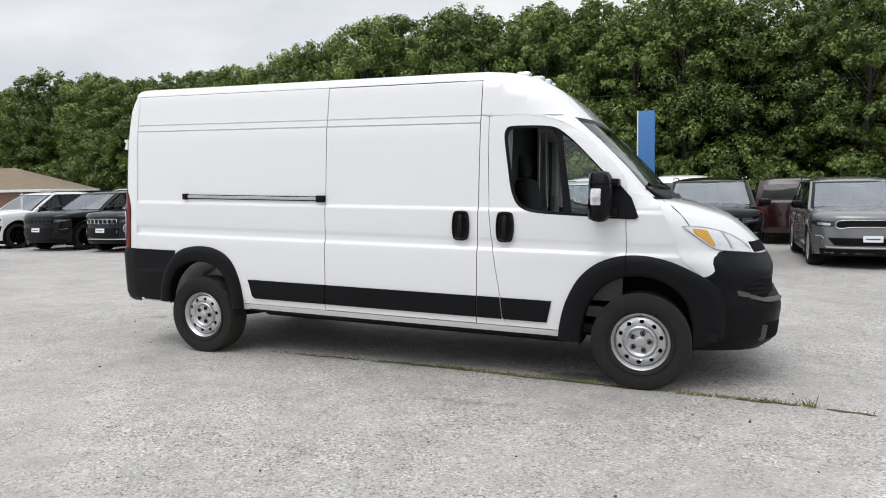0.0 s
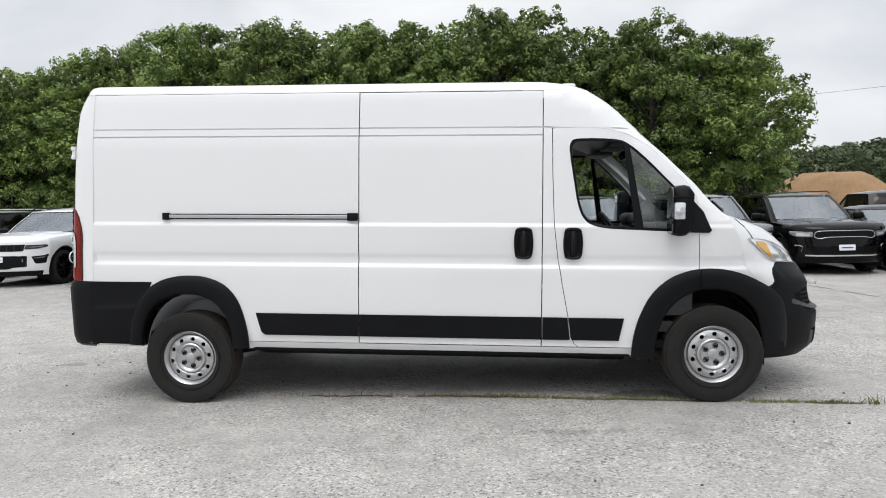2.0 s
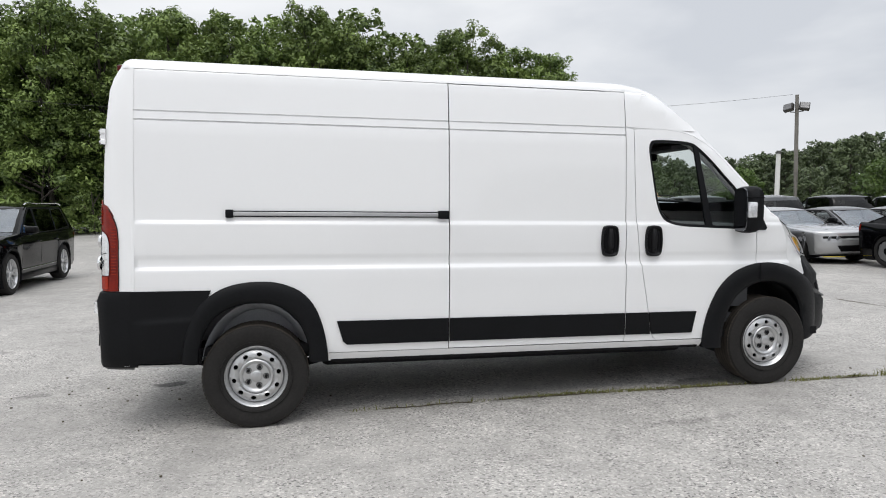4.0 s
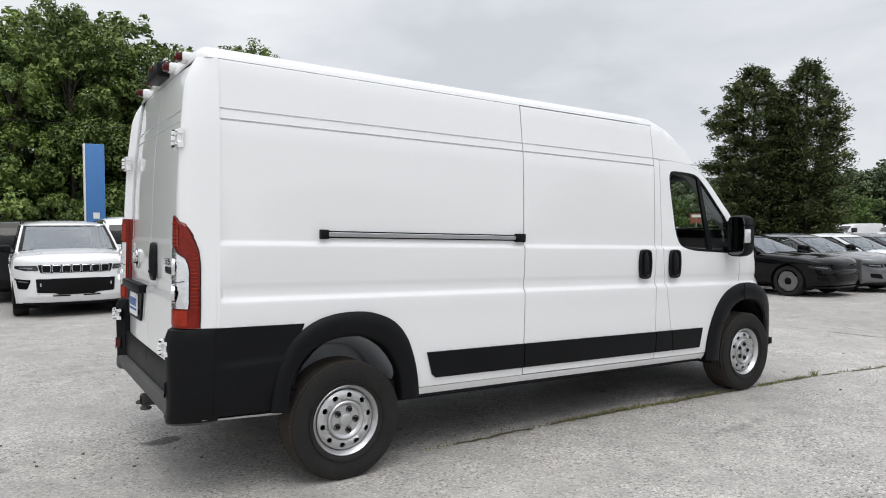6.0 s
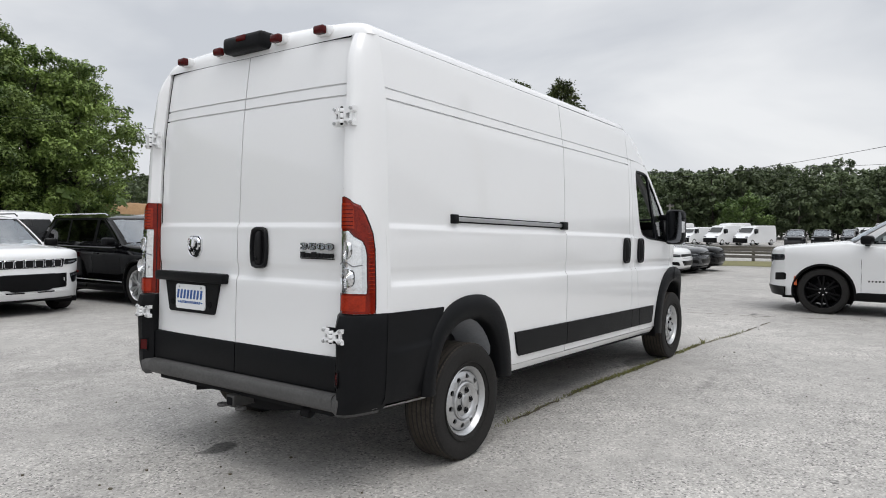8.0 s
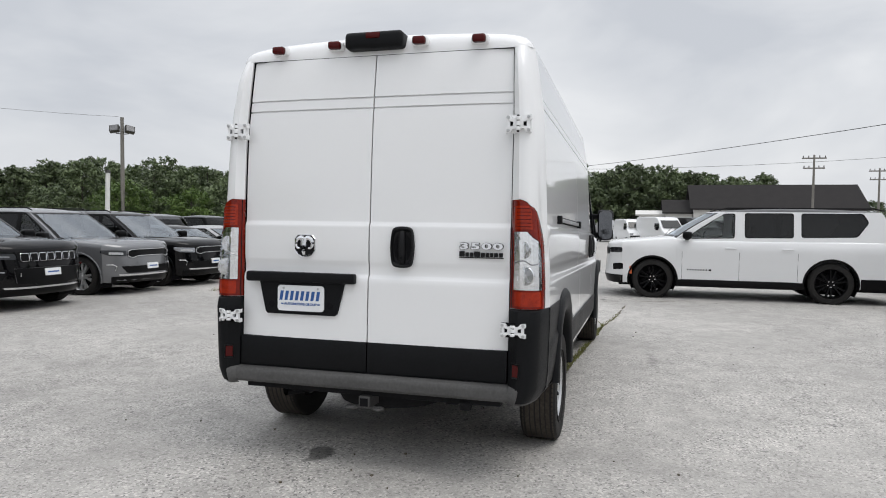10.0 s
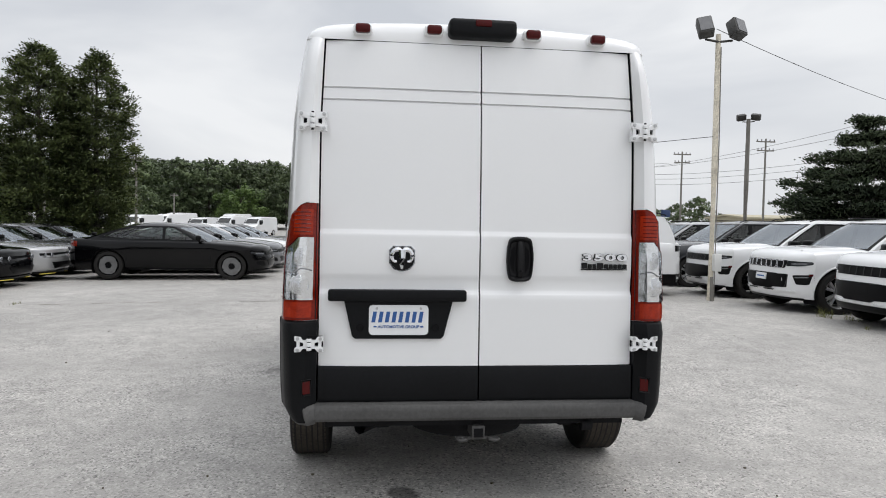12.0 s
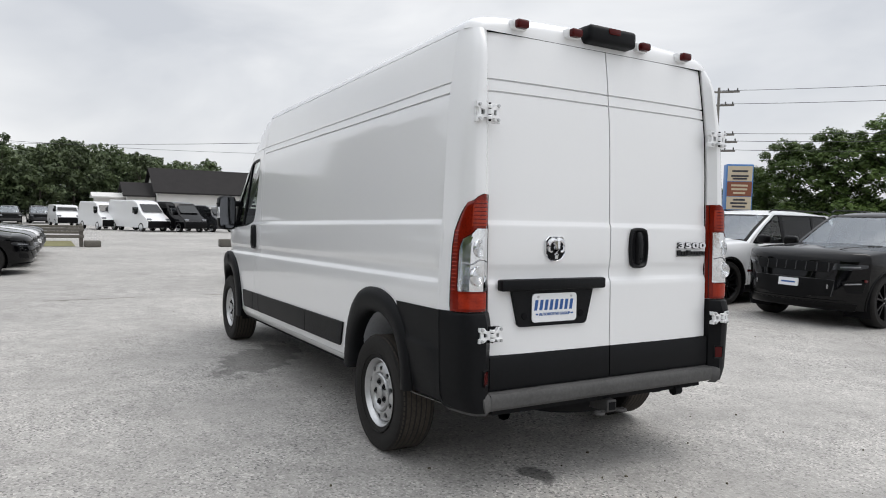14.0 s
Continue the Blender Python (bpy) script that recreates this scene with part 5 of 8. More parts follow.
rnd = random.Random(11)
spots = []
for x in np.arange(0.5, 6.6, 0.035):
    y = float(np.interp(x, [p[0] for p in JOINT], [p[1] for p in JOINT]))
    dense = 1.0 if 1.9 < x < 3.7 or 4.3 < x < 5.0 else 0.45
    if rnd.random() < dense:
        spots.append((x, y, int(rnd.uniform(2, 9) * dense) + 1, 0.035 * rnd.uniform(0.5, 1.4), 0.02))
        spots.append((x, y + 0.03, int(rnd.uniform(10, 30) * dense ** 2), 0.012, 0.045))
spots += [(5.15, -1.07, 26, 0.07, 0.03), (7.95, 7.1, 30, 0.08, 0.06), (8.0, 6.6, 16, 0.06, 0.05), (6.3, -7.2, 40, 0.20, 0.06), (5.9, -7.4, 30, 0.14, 0.06), (4.9, -6.9, 12, 0.12, 0.03)]
tufts("weeds", spots, "small green weeds growing from the pavement crack", 12)

def debris(name, n, label, seed):
    """Small flat bits of leaf and stone strewn over the lot."""
    rnd = random.Random(seed)
    bm = bmesh.new()
    for _ in range(n):
        x, y = rnd.uniform(-5.5, 9.5), rnd.uniform(-6.0, 5.0)
        if rnd.random() < 0.2:
            x, y = rnd.gauss(-1.6, 0.7), rnd.gauss(-0.2, 0.8)
        r, a = rnd.uniform(0.004, 0.013), rnd.uniform(0, 6.28)
        k = rnd.choice((4, 5, 6))
        top = [(x + r * rnd.uniform(0.5, 1.2) * math.cos(a + 6.28 * i / k), y + r * rnd.uniform(0.5, 1.2) * math.sin(a + 6.28 * i / k)) for i in range(k)]
        z = rnd.uniform(0.004, 0.010)
        up, lo = [bm.verts.new((u, v, z)) for u, v in top], [bm.verts.new((u, v, 0.0)) for u, v in top]
        bm.faces.new(up)
        for i in range(k):
            bm.faces.new((lo[i], lo[(i + 1) % k], up[(i + 1) % k], up[i]))
    return solid(name, bm, M_CRACK, label, "debris", kind="stuff")


debris("debris", 80, "small dark bits of leaf and stone on the pavement", 31)

# ---- parked cars ----
def paint(name, colour, rough=0.22, metal=0.0):
    return material(name, colour, rough, metal=metal, coat=0.6, vary=0.02, scale=2, specular=0.45, rvary=0.02)


P_WHITE, P_BLACK, P_NAVY = paint("car_white", (0.76, 0.765, 0.77)), material("car_black", (0.0022, 0.0022, 0.0027), 0.06, vary=0.05, specular=0.27, rvary=0.02), material("car_navy", (0.0045, 0.0065, 0.0125), 0.07, vary=0.05, specular=0.34, rvary=0.02)
P_GREY, P_SILVER, P_DGREY = paint("car_grey", (0.165, 0.168, 0.175), metal=0.4), paint("car_silver", (0.45, 0.455, 0.46), metal=0.5), paint("car_dark_grey", (0.045, 0.047, 0.051), metal=0.3)
P_RED = paint("car_dark_red", (0.022, 0.006, 0.007))
M_CARGLASS = material("dark_car_glass", (0.012, 0.014, 0.015), 0.04, vary=0.05, specular=0.5)
M_SHIELDGL = material("car_windscreen", (0.03, 0.037, 0.04), 0.04, vary=0.08, specular=0.6)
M_CARSHIELD = glass("car_windscreen_glass", (0.70, 0.76, 0.80), (0.90, 0.95, 1.0), 2.8)
M_SIDEGL = glass("car_side_glass", (0.72, 0.77, 0.75), 1.0, 1.6)
M_PRIVACY = glass("car_privacy_glass", (0.07, 0.075, 0.08))
M_AMBERRED = material("amber_red_marker", (0.55, 0.10, 0.02), 0.2, coat=0.5, vary=0.1)
M_HEADL = material("car_headlight", (0.30, 0.31, 0.33), 0.08, metal=0.5, coat=0.9, vary=0.3, scale=25)
M_DARKL = material("smoked_headlight", (0.03, 0.032, 0.036), 0.08, metal=0.3, coat=0.3, vary=0.3, scale=25)
M_TRIM = material("gloss_black_trim", (0.004, 0.004, 0.0045), 0.30, vary=0.1, specular=0.14)
M_YELLOW = material("yellow_guard", (0.75, 0.62, 0.10), 0.5, vary=0.05)
M_FILM = material("wheel_film", (0.13, 0.13, 0.13), 0.35, vary=0.25, scale=14)
M_ALLOY = material("machined_alloy", (0.62, 0.625, 0.63), 0.30, metal=0.7, vary=0.06)
RIMS = {"silver": M_ALLOY, "black": M_TRIM, "film": M_TRIM}
WHEELS = {}
M_DGREYTRIM = material("dark_grille_trim", (0.03, 0.03, 0.032), 0.3, vary=0.1)


def wheel_meshes(r, w, style):
    if (r, w, style) in WHEELS:
        return WHEELS[(r, w, style)]
    h = w / 2
    ri = r * 0.70
    tyre = finish(lathe([(ri, h * 0.80), (ri * 1.04, h * 0.98), (r * 0.80, h * 1.0), (r * 0.82, h * 0.985), (r * 0.90, h), (r * 0.965, h * 0.86), (r, h * 0.62), (r, 0), (r, -h * 0.62), (r * 0.965, -h * 0.86), (ri, -h * 0.9)], 44))
    tyre.materials.append(M_RUBBER)
    bm = lathe([(ri * 0.90, -h * 0.5), (ri * 0.93, h * 0.5), (ri * 0.97, h * 0.80), (ri * 1.01, h * 0.90), (ri * 1.01, h * 0.78)], 44)
    n = 6 if style == "black" else 5
    for k in range(n):
        for off in (-0.15, 0.15) if style != "black" else (-0.09, 0.16):
            a, b = 2 * math.pi * k / n + off * 0.8, 2 * math.pi * k / n + off * 1.5
            wa, wb = (ri * 0.05, ri * 0.062) if style == "black" else (ri * 0.07, ri * 0.105)
            p0, p1 = (ri * 0.2 * math.cos(a), ri * 0.2 * math.sin(a)), (ri * 0.95 * math.cos(b), ri * 0.95 * math.sin(b))
            d = Vector((p1[0] - p0[0], p1[1] - p0[1])).normalized()
            nx, nz = -d.y, d.x
            rows = [[(px_ + nx * ww * s, yy, pz_ + nz * ww * s) for s, yy in ((-1, h * 0.4), (-0.8, y1), (0.8, y1), (1, h * 0.4))] for (px_, pz_), ww, y1 in ((p0, wa, h * 0.70), (p1, wb, h * 0.86))]
            grid(rows, bm)
    lathe([(0.0, h * 0.78), (ri * 0.12, h * 0.78), (ri * 0.15, h * 0.70), (ri * 0.24, h * 0.68), (ri * 0.26, h * 0.4)], 20, bm=bm)
    rim = finish(bm)
    rim.materials.append(RIMS[style])
    disc = finish(lathe([(0.0, h * 0.1), (ri * 0.62, h * 0.1), (ri * 0.64, -h * 0.2)], 24))
    disc.materials.append(M_UNDER)
    out = [("tyre", tyre), ("rim", rim), ("brake_disc", disc)]
    for k in range(5 if r > 0.395 and style == "black" else 0):
        a = 2 * math.pi * k / 5 + 0.3
        nut = finish(lathe([(0.0, h * 0.80), (0.012, h * 0.80), (0.014, h * 0.66)], 8, centre=(ri * 0.20 * math.cos(a), 0, ri * 0.20 * math.sin(a))))
        nut.materials.append(M_CHROME)
        out.append(("wheel_nut", nut))
    if style == "film":
        rr = random.Random(4)
        rows = []
        for f in (0.34, 0.62, 0.93):
            rows.append([(ri * f * (1 + (0.06 if f > 0.9 else 0.12) * rr.uniform(-1, 0.3)) * math.cos(t), h * (0.84 + 0.05 * rr.uniform(-1, 1)), ri * f * (1 + 0.1 * rr.uniform(-1, 0.2)) * math.sin(t)) for t in np.linspace(0.0, 2 * math.pi, 26)])
        film = finish(grid(rows))
        film.materials.append(M_FILM)
        out.append(("wheel_film", film))
    WHEELS[(r, w, style)] = out
    return out


class Car:
    """The measures of a car; x forwards from the front axle, z up."""

    def __init__(self, **k):
        d = dict(L=4.9, W=1.95, H=1.78, wb=2.96, fo=0.90, r=0.39, tw=0.265, sill=0.36, nose_low=0.30, hood0=1.00, hood1=1.10, belt=1.12, deck=1.12, crown=0.06,
                 cowl=-0.62, roof0=-1.35, roof1=-3.35, tail=-3.85, tumble=0.17, face=0.06, rim="silver", arch=0.06, bp=-1.62, cp=-2.60, dome=0.09, round=0.42, drop=0.10)
        d.update(k)
        self.L, self.W, self.H, self.wb, self.fo = d["L"], d["W"], d["H"], d["wb"], d["fo"]
        self.r, self.tw, self.sill, self.nose_low = d["r"], d["tw"], d["sill"], d["nose_low"]
        self.hood0, self.hood1, self.belt, self.deck, self.crown = d["hood0"], d["hood1"], d["belt"], d["deck"], d["crown"]
        self.cowl, self.roof0, self.roof1, self.tail, self.tumble = d["cowl"], d["roof0"], d["roof1"], d["tail"], d["tumble"]
        self.face, self.rim, self.arch, self.bp, self.cp = d["face"], d["rim"], d["arch"], d["bp"], d["cp"]
        self.dome, self.round, self.drop = d["dome"], d["round"], d["drop"]
        self.back = self.fo - self.L
        self.e0, self.e1 = self.fo - self.round, self.back + 0.30
        self.b = self.belt

    def half(self, x, z):
        b = self.b
        top = np.interp(z, [0.2, 0.34, b - 0.62, b - 0.42, b - 0.30, b - 0.20, b - 0.10, b - 0.03, b + 0.05], [0.925, 0.955, 0.972, 0.978, 0.990, 1.0, 0.996, 0.975, 0.945])
        y = self.W / 2 * float(top)
        for c in (0.0, -self.wb):
            y += 0.022 * math.exp(-((x - c) / 0.45) ** 4) * float(np.interp(z, [0.3, 0.75, b], [1.0, 1.0, 0.1]))
        if x > 0.1:
            y -= ((x - 0.1) / (self.fo - 0.1)) ** 2 * self.W * 0.05
        if x < -self.wb - 0.2:
            y -= ((-self.wb - 0.2 - x) / (-self.wb - 0.2 - self.back)) ** 2 * self.W * 0.045
        return y

    def shoulder(self, x):
        return float(np.interp(x, [self.back, -self.wb - 0.1, self.cowl - 0.4, self.cowl, 0.15, self.e0, self.fo], [self.deck, self.belt + 0.01, self.belt, self.hood1 - 0.03, lerp(self.hood0, self.hood1, 0.62) - 0.03, lerp(self.hood0, self.hood1, 0.25) - 0.035, self.hood0 - 0.05]))

    def low(self, x):
        z = self.sill if -self.wb - 0.2 < x < 0.2 else lerp(self.sill, self.nose_low, 0.8)
        for c in (0.0, -self.wb):
            R = self.r + self.arch
            if abs(x - c) < R:
                z = max(z, self.r * 0.95 + math.sqrt(R * R - (x - c) ** 2))
        return z

    def front_x(self, y, z):
        h = self.hood0
        c = float(np.interp(z, [0.22, 0.30, 0.42, 0.60, h - 0.32, h - 0.12, h], [self.fo - 0.14, self.fo - 0.04, self.fo, self.fo - 0.005, self.fo - 0.03, self.fo - self.face, self.fo - self.face - 0.06]))
        return c - (c - self.e0) * min(abs(y) / self.half(self.e0, z), 1.0) ** 3.4

    def rear_x(self, y, z):
        c = float(np.interp(z, [0.3, 0.45, 0.65, self.deck], [self.back + 0.08, self.back, self.back + 0.02, self.back + 0.06]))
        return c - (c - self.e1) * min(abs(y) / self.half(self.e1, z), 1.0) ** 4


def rounded(poly, r=0.05):
    """Cuts and rounds the corners of an outline."""
    out, n = [], len(poly)
    for i in range(n):
        p, q, s = Vector(poly[i - 1]), Vector(poly[i]), Vector(poly[(i + 1) % n])
        a, b = (p - q), (s - q)
        ra, rb = min(r, a.length * 0.45), min(r, b.length * 0.45)
        a, b = q + a.normalized() * ra, q + b.normalized() * rb
        out += [tuple(lerp(lerp(a, q, t), lerp(q, b, t), t)) for t in (0, 0.33, 0.67, 1)]
    return out


def seat_mesh(w, back):
    """A car seat with its backrest and head restraint."""
    bm = box(-0.25, 0.27, -w, w, 0.0, 0.16, 0.05)
    b2 = box(-0.07, 0.07, -w, w, 0.0, back, 0.06)
    b2.transform(Matrix.Translation((-0.24, 0, 0.08)) @ Matrix.Rotation(radians(-16), 4, "Y"))
    me = bpy.data.meshes.new("tmp")
    b2.to_mesh(me)
    bm.from_mesh(me)
    for y in ((0,) if w < 0.4 else (-0.38, 0.38)):
        b3 = box(-0.05, 0.05, y - 0.13, y + 0.13, back + 0.02, back + 0.20, 0.045)
        b3.transform(Matrix.Translation((-0.24, 0, 0.08)) @ Matrix.Rotation(radians(-14), 4, "Y"))
        b3.to_mesh(me)
        bm.from_mesh(me)
    bpy.data.meshes.remove(me)
    out = finish(bm)
    out.materials.append(M_SEAT)
    return out


SEATS = [seat_mesh(0.25, 0.62), seat_mesh(0.62, 0.58)]


def car(m, paint_, label, name="suv", kind="jeep", group="", roof_paint=None, plate=True, cat="car", style="", **k):
    c = Car(**k)
    ob = thing(name, label, cat, m, group)
    dark = paint_ in (P_BLACK, P_NAVY)
    # lower body, hood and rear deck as one shell, open under the cabin
    xs = set(np.linspace(c.e1, c.e0, 44))
    for a in (0.0, -c.wb):
        R = c.r + c.arch
        xs |= {a + R * math.cos(t) for t in np.linspace(0, math.pi, 23)}
        xs |= {a + R + 0.004, a - R - 0.004}
    xs |= {c.cowl, c.cowl - 0.06, c.tail + 0.02}
    xs = sorted(x for x in xs if c.e1 - 0.001 <= x <= c.e0 + 0.001)

    def ring(x):
        zb_, zs = c.low(x), c.shoulder(x)
        hood = x > c.cowl - 0.07
        cr = c.crown if hood else 0.012
        pts = [(x, c.half(x, z), z) for z in [lerp(zb_, zs - 0.035, t) for t in (0, 0.06, 0.2, 0.4, 0.6, 0.76, 0.88, 0.95, 1)]]
        w = c.half(x, zs - 0.035)
        pts += [(x, w - 0.008, zs - 0.016), (x, w - 0.028, zs - 0.003), (x, w - 0.07, zs + 0.004 + cr * 0.12), (x, w * 0.84, zs + cr * 0.42), (x, w * 0.66, zs + cr * (0.62 if kind != "pickup" else 0.7)), (x, w * 0.60, zs + cr * 0.86), (x, w * 0.3, zs + cr), (x, 0, zs + cr)]
        return pts + [(x_, -y, z) for x_, y, z in pts[-2::-1]]

    rings = [ring(x) for x in xs]
    bm = grid(rings)
    inner = [f for f in bm.faces if c.tail + 0.02 < f.calc_center_median().x < c.cowl - 0.06 and abs(f.calc_center_median().y) < c.W / 2 - 0.12]
    bmesh.ops.delete(bm, geom=inner, context="FACES")
    for e, fx, sgn in ((c.e0, c.front_x, 1), (c.e1, c.rear_x, -1)):
        last = rings[-1] if sgn > 0 else rings[0]
        drop = c.drop if sgn > 0 else 0.05
        zb_, zs = last[0][2], last[10][2]
        zc = zs - drop
        fr = (-1, -0.985, -0.95, -0.9, -0.82, -0.7, -0.5, -0.25, 0, 0.25, 0.5, 0.7, 0.82, 0.9, 0.95, 0.985, 1)
        rows = []
        for z in [lerp(zb_, zc, t) for t in (0, 0.06, 0.14, 0.25, 0.4, 0.55, 0.7, 0.82, 0.92, 1)]:
            w = c.half(e, z)
            rows.append([(fx(f * w, z), f * w, z) for f in fr])
        grid(rows, bm)
        # rounded upper edge, joined to the hood
        rows = []
        for t in (0, 0.2, 0.4, 0.6, 0.8, 0.92, 1):
            row = []
            for f in fr:
                w0, w1 = c.half(e, zs - 0.035), c.half(e, zc)
                y0, y1 = f * w0, f * w1
                z0 = float(np.interp(abs(y0), [p[1] for p in last[8:17]][::-1], [p[2] for p in last[8:17]][::-1]))
                sn, cs = math.sin(t * math.pi / 2), math.cos(t * math.pi / 2)
                row.append((lerp(e, fx(y1, zc), sn), lerp(y0, y1, sn), lerp(zc, z0, cs ** 0.9)))
            rows.append(row)
        grid(rows, bm)
    weld(bm, 0.0015)
    part("body", bm, paint_, ob, angle=42)
    part("underbody", box(c.back + 0.2, c.fo - 0.3, -c.W * 0.38, c.W * 0.38, 0.24, c.sill + 0.26), M_UNDER, ob)
    # sills, arch trims and linings
    for s in (-1, 1):
        if kind != "sedan" and kind != "coupe":
            part("sill", box(-c.wb + c.r + 0.06, -c.r - 0.06, min(s * c.W * 0.36, s * (c.W / 2 - 0.035)), max(s * c.W * 0.36, s * (c.W / 2 - 0.035)), c.sill - 0.11, c.sill + 0.03, 0.02), M_TRIM, ob)
        for a in (0.0, -c.wb):
            R = c.r + c.arch
            wide = 0.032 if kind == "wagon" else 0.03
            if kind in ("jeep", "wagon", "pickup", "suv"):
                rows = []
                for t in np.linspace(radians(-14), radians(194), 27):
                    row = []
                    for rr, o in ((R + wide, 0.002), (R + wide - 0.008, 0.010), (R + 0.006, 0.012), (R - 0.006, 0.002), (R - 0.008, -0.10)):
                        x, z = a + rr * math.cos(t), c.r * 0.95 + rr * math.sin(t)
                        row.append((x, s * (c.half(x, max(z, 0.3)) + o), z))
                    rows.append(row)
                part("arch_trim", grid(rows), M_TRIM if kind == "wagon" or style == "trail" or dark else paint_, ob)
            bm = grid([[(a + (R - 0.006) * math.cos(t), s * y, c.r * 0.95 + (R - 0.006) * math.sin(t)) for y in (c.W / 2 - 0.40, c.W / 2 - 0.2, c.W / 2 - 0.02)] for t in np.linspace(-0.5, math.pi + 0.5, 23)])
            bm.faces.new([bm.verts.new((a + R * math.cos(t), s * (c.W / 2 - 0.40), c.r * 0.95 + R * math.sin(t))) for t in np.linspace(-0.5, math.pi + 0.5, 19)])
            part("arch_lining", bm, M_DARK, ob)
    # greenhouse
    zb, zt = min(c.belt, c.hood1) - 0.05, c.H - c.dome
    rearz = c.deck - 0.02

    def half_w(v):
        return lerp(c.half(c.cowl - 0.9, c.belt) - 0.035, c.W / 2 - c.tumble - 0.04, v ** 1.1)

    def P_front(s, v):
        return (lerp(c.cowl + 0.14, c.roof0 + 0.02, v) + 0.16 * v * (1 - v) - (0.24 - 0.05 * v) * abs(s) ** 2.5, s * half_w(v), lerp(c.hood1 - 0.05, zt, v))

    def P_rear(s, v):
        return (lerp(c.tail, c.roof1, v) - 0.20 * v * (1 - v) + 0.14 * abs(s) ** 3, s * half_w(v), lerp(rearz, zt, v))

    def ax(z):
        return P_front(1, min(max((z - c.hood1 + 0.05) / (zt - c.hood1 + 0.05), 0), 1))[0]

    def rx(z):
        return P_rear(1, min(max((z - rearz) / (zt - rearz), 0), 1))[0]

    def side_w(x, z):
        v = min(max((z - zb) / (zt - zb), 0), 1)
        s = min(max((ax(z) - x) / (ax(z) - rx(z)), 0), 1)
        return half_w(v) + 0.035 * math.sin(math.pi * s) * (1 - 0.3 * v)

    def sheet(name_, loops, sd, out, mat, depth=0.012, cuts=True):
        bm = flat_poly(loops, np.linspace(c.tail, c.cowl, 8)[1:-1] if cuts else (), np.linspace(zb, zt, 5)[1:-1] if cuts else ())
        weld(bm)
        for v in bm.verts:
            v.co.y = sd * (side_w(v.co.x, v.co.z) + out)
        if depth:
            thicken(bm, (0, -sd * depth, 0))
        return part(name_, bm, mat, ob)

    vs = [0, 0.07, 0.2, 0.4, 0.6, 0.8, 0.955, 1.0]
    frames = []
    for fn, w_, lo_, hi_ in ((P_front, 0.93, (0, 0.07), (0.955, 1.0)), (P_rear, 0.84, (0, 0.07), (0.80, 0.955, 1.0))):
        bm = bmesh.new()
        for sg in (-1, 1):
            grid([[fn(sg * s, v) for s in (w_, (1 + w_) / 2, 1.0)] for v in vs], bm)
        for vv in (lo_, hi_):
            grid([[fn(s, v) for s in np.linspace(-w_, w_, 15)] for v in vv], bm)
        frames.append(weld(bm, 0.0008))
    zl, zh = c.belt + 0.025, zt - 0.012
    nz = 7
    outer = [(ax(z), z) for z in np.linspace(zb, zt, nz)] + [(lerp(ax(zt), rx(zt), t), zt) for t in (0.2, 0.4, 0.6, 0.8)] + [(rx(z), z) for z in np.linspace(zt, max(rearz, zb), nz)] + [(c.tail, zb)]
    B, C = c.bp, c.cp

    def follow(fn, z0, z1, dx0, dx1, n=4):
        return [(fn(z) + lerp(dx0, dx1, j / (n - 1)), z) for j, z in enumerate(np.linspace(z0, z1, n))]

    slim = zl + (0.04 if kind in ("sedan", "coupe") else 0.0)
    if kind == "wagon":
        wins = [follow(ax, zl + 0.10, zh - 0.02, -0.15, -0.11)[::-1] + [(ax(zl) - 0.23, zl + 0.01), (B + 0.09, zl + 0.03), (B + 0.08, zh - 0.02)],
                [(B - 0.09, zl + 0.04), (B - 0.09, zh - 0.01), (C + 0.08, zh - 0.01), (C + 0.08, zl + 0.05)],
                [(C - 0.05, zl + 0.06), (C - 0.05, zh - 0.01), (rx(zh) + 0.30, zh - 0.01), (rx(zh) + 0.20, zh - 0.18), (rx(zh) + 0.40, zl + 0.08)]]
        band = None
    elif kind in ("jeep", "suv"):
        band = follow(ax, zl - 0.015, zh, -0.10, -0.055)[::-1] + [(rx(zl) + 0.30, zl + 0.02), (rx(zl) + 0.16, zl + 0.10)] + follow(rx, zl + 0.14, zh, 0.13, 0.12, 3)
        wins = [follow(ax, zl + 0.06, zh - 0.03, -0.17, -0.10)[::-1] + [(ax(zl) - 0.24, zl + 0.01), (B + 0.05, zl + 0.015), (B + 0.02, zh - 0.03)],
                [(B - 0.045, zl + 0.015), (B - 0.075, zh - 0.03), (C + 0.02, zh - 0.03), (C + 0.045, zl + 0.02)],
                [(C - 0.02, zl + 0.025), (C - 0.05, zh - 0.03), (rx(zh) + 0.18, zh - 0.03), (rx(zl) + 0.28, zl + 0.08)]]
    elif kind == "pickup":
        band = follow(ax, zl - 0.015, zh, -0.10, -0.055)[::-1] + [(rx(zl) + 0.06, zl)] + follow(rx, zl + 0.05, zh, 0.06, 0.06, 3)
        wins = [follow(ax, zl + 0.06, zh - 0.03, -0.17, -0.10)[::-1] + [(ax(zl) - 0.24, zl + 0.01), (B + 0.05, zl + 0.015), (B + 0.04, zh - 0.03)],
                [(B - 0.045, zl + 0.015), (B - 0.045, zh - 0.03), (rx(zh) + 0.14, zh - 0.03), (rx(zl) + 0.14, zl + 0.03)]]
    else:
        tail_x = lerp(c.tail, c.roof1, 0.30)
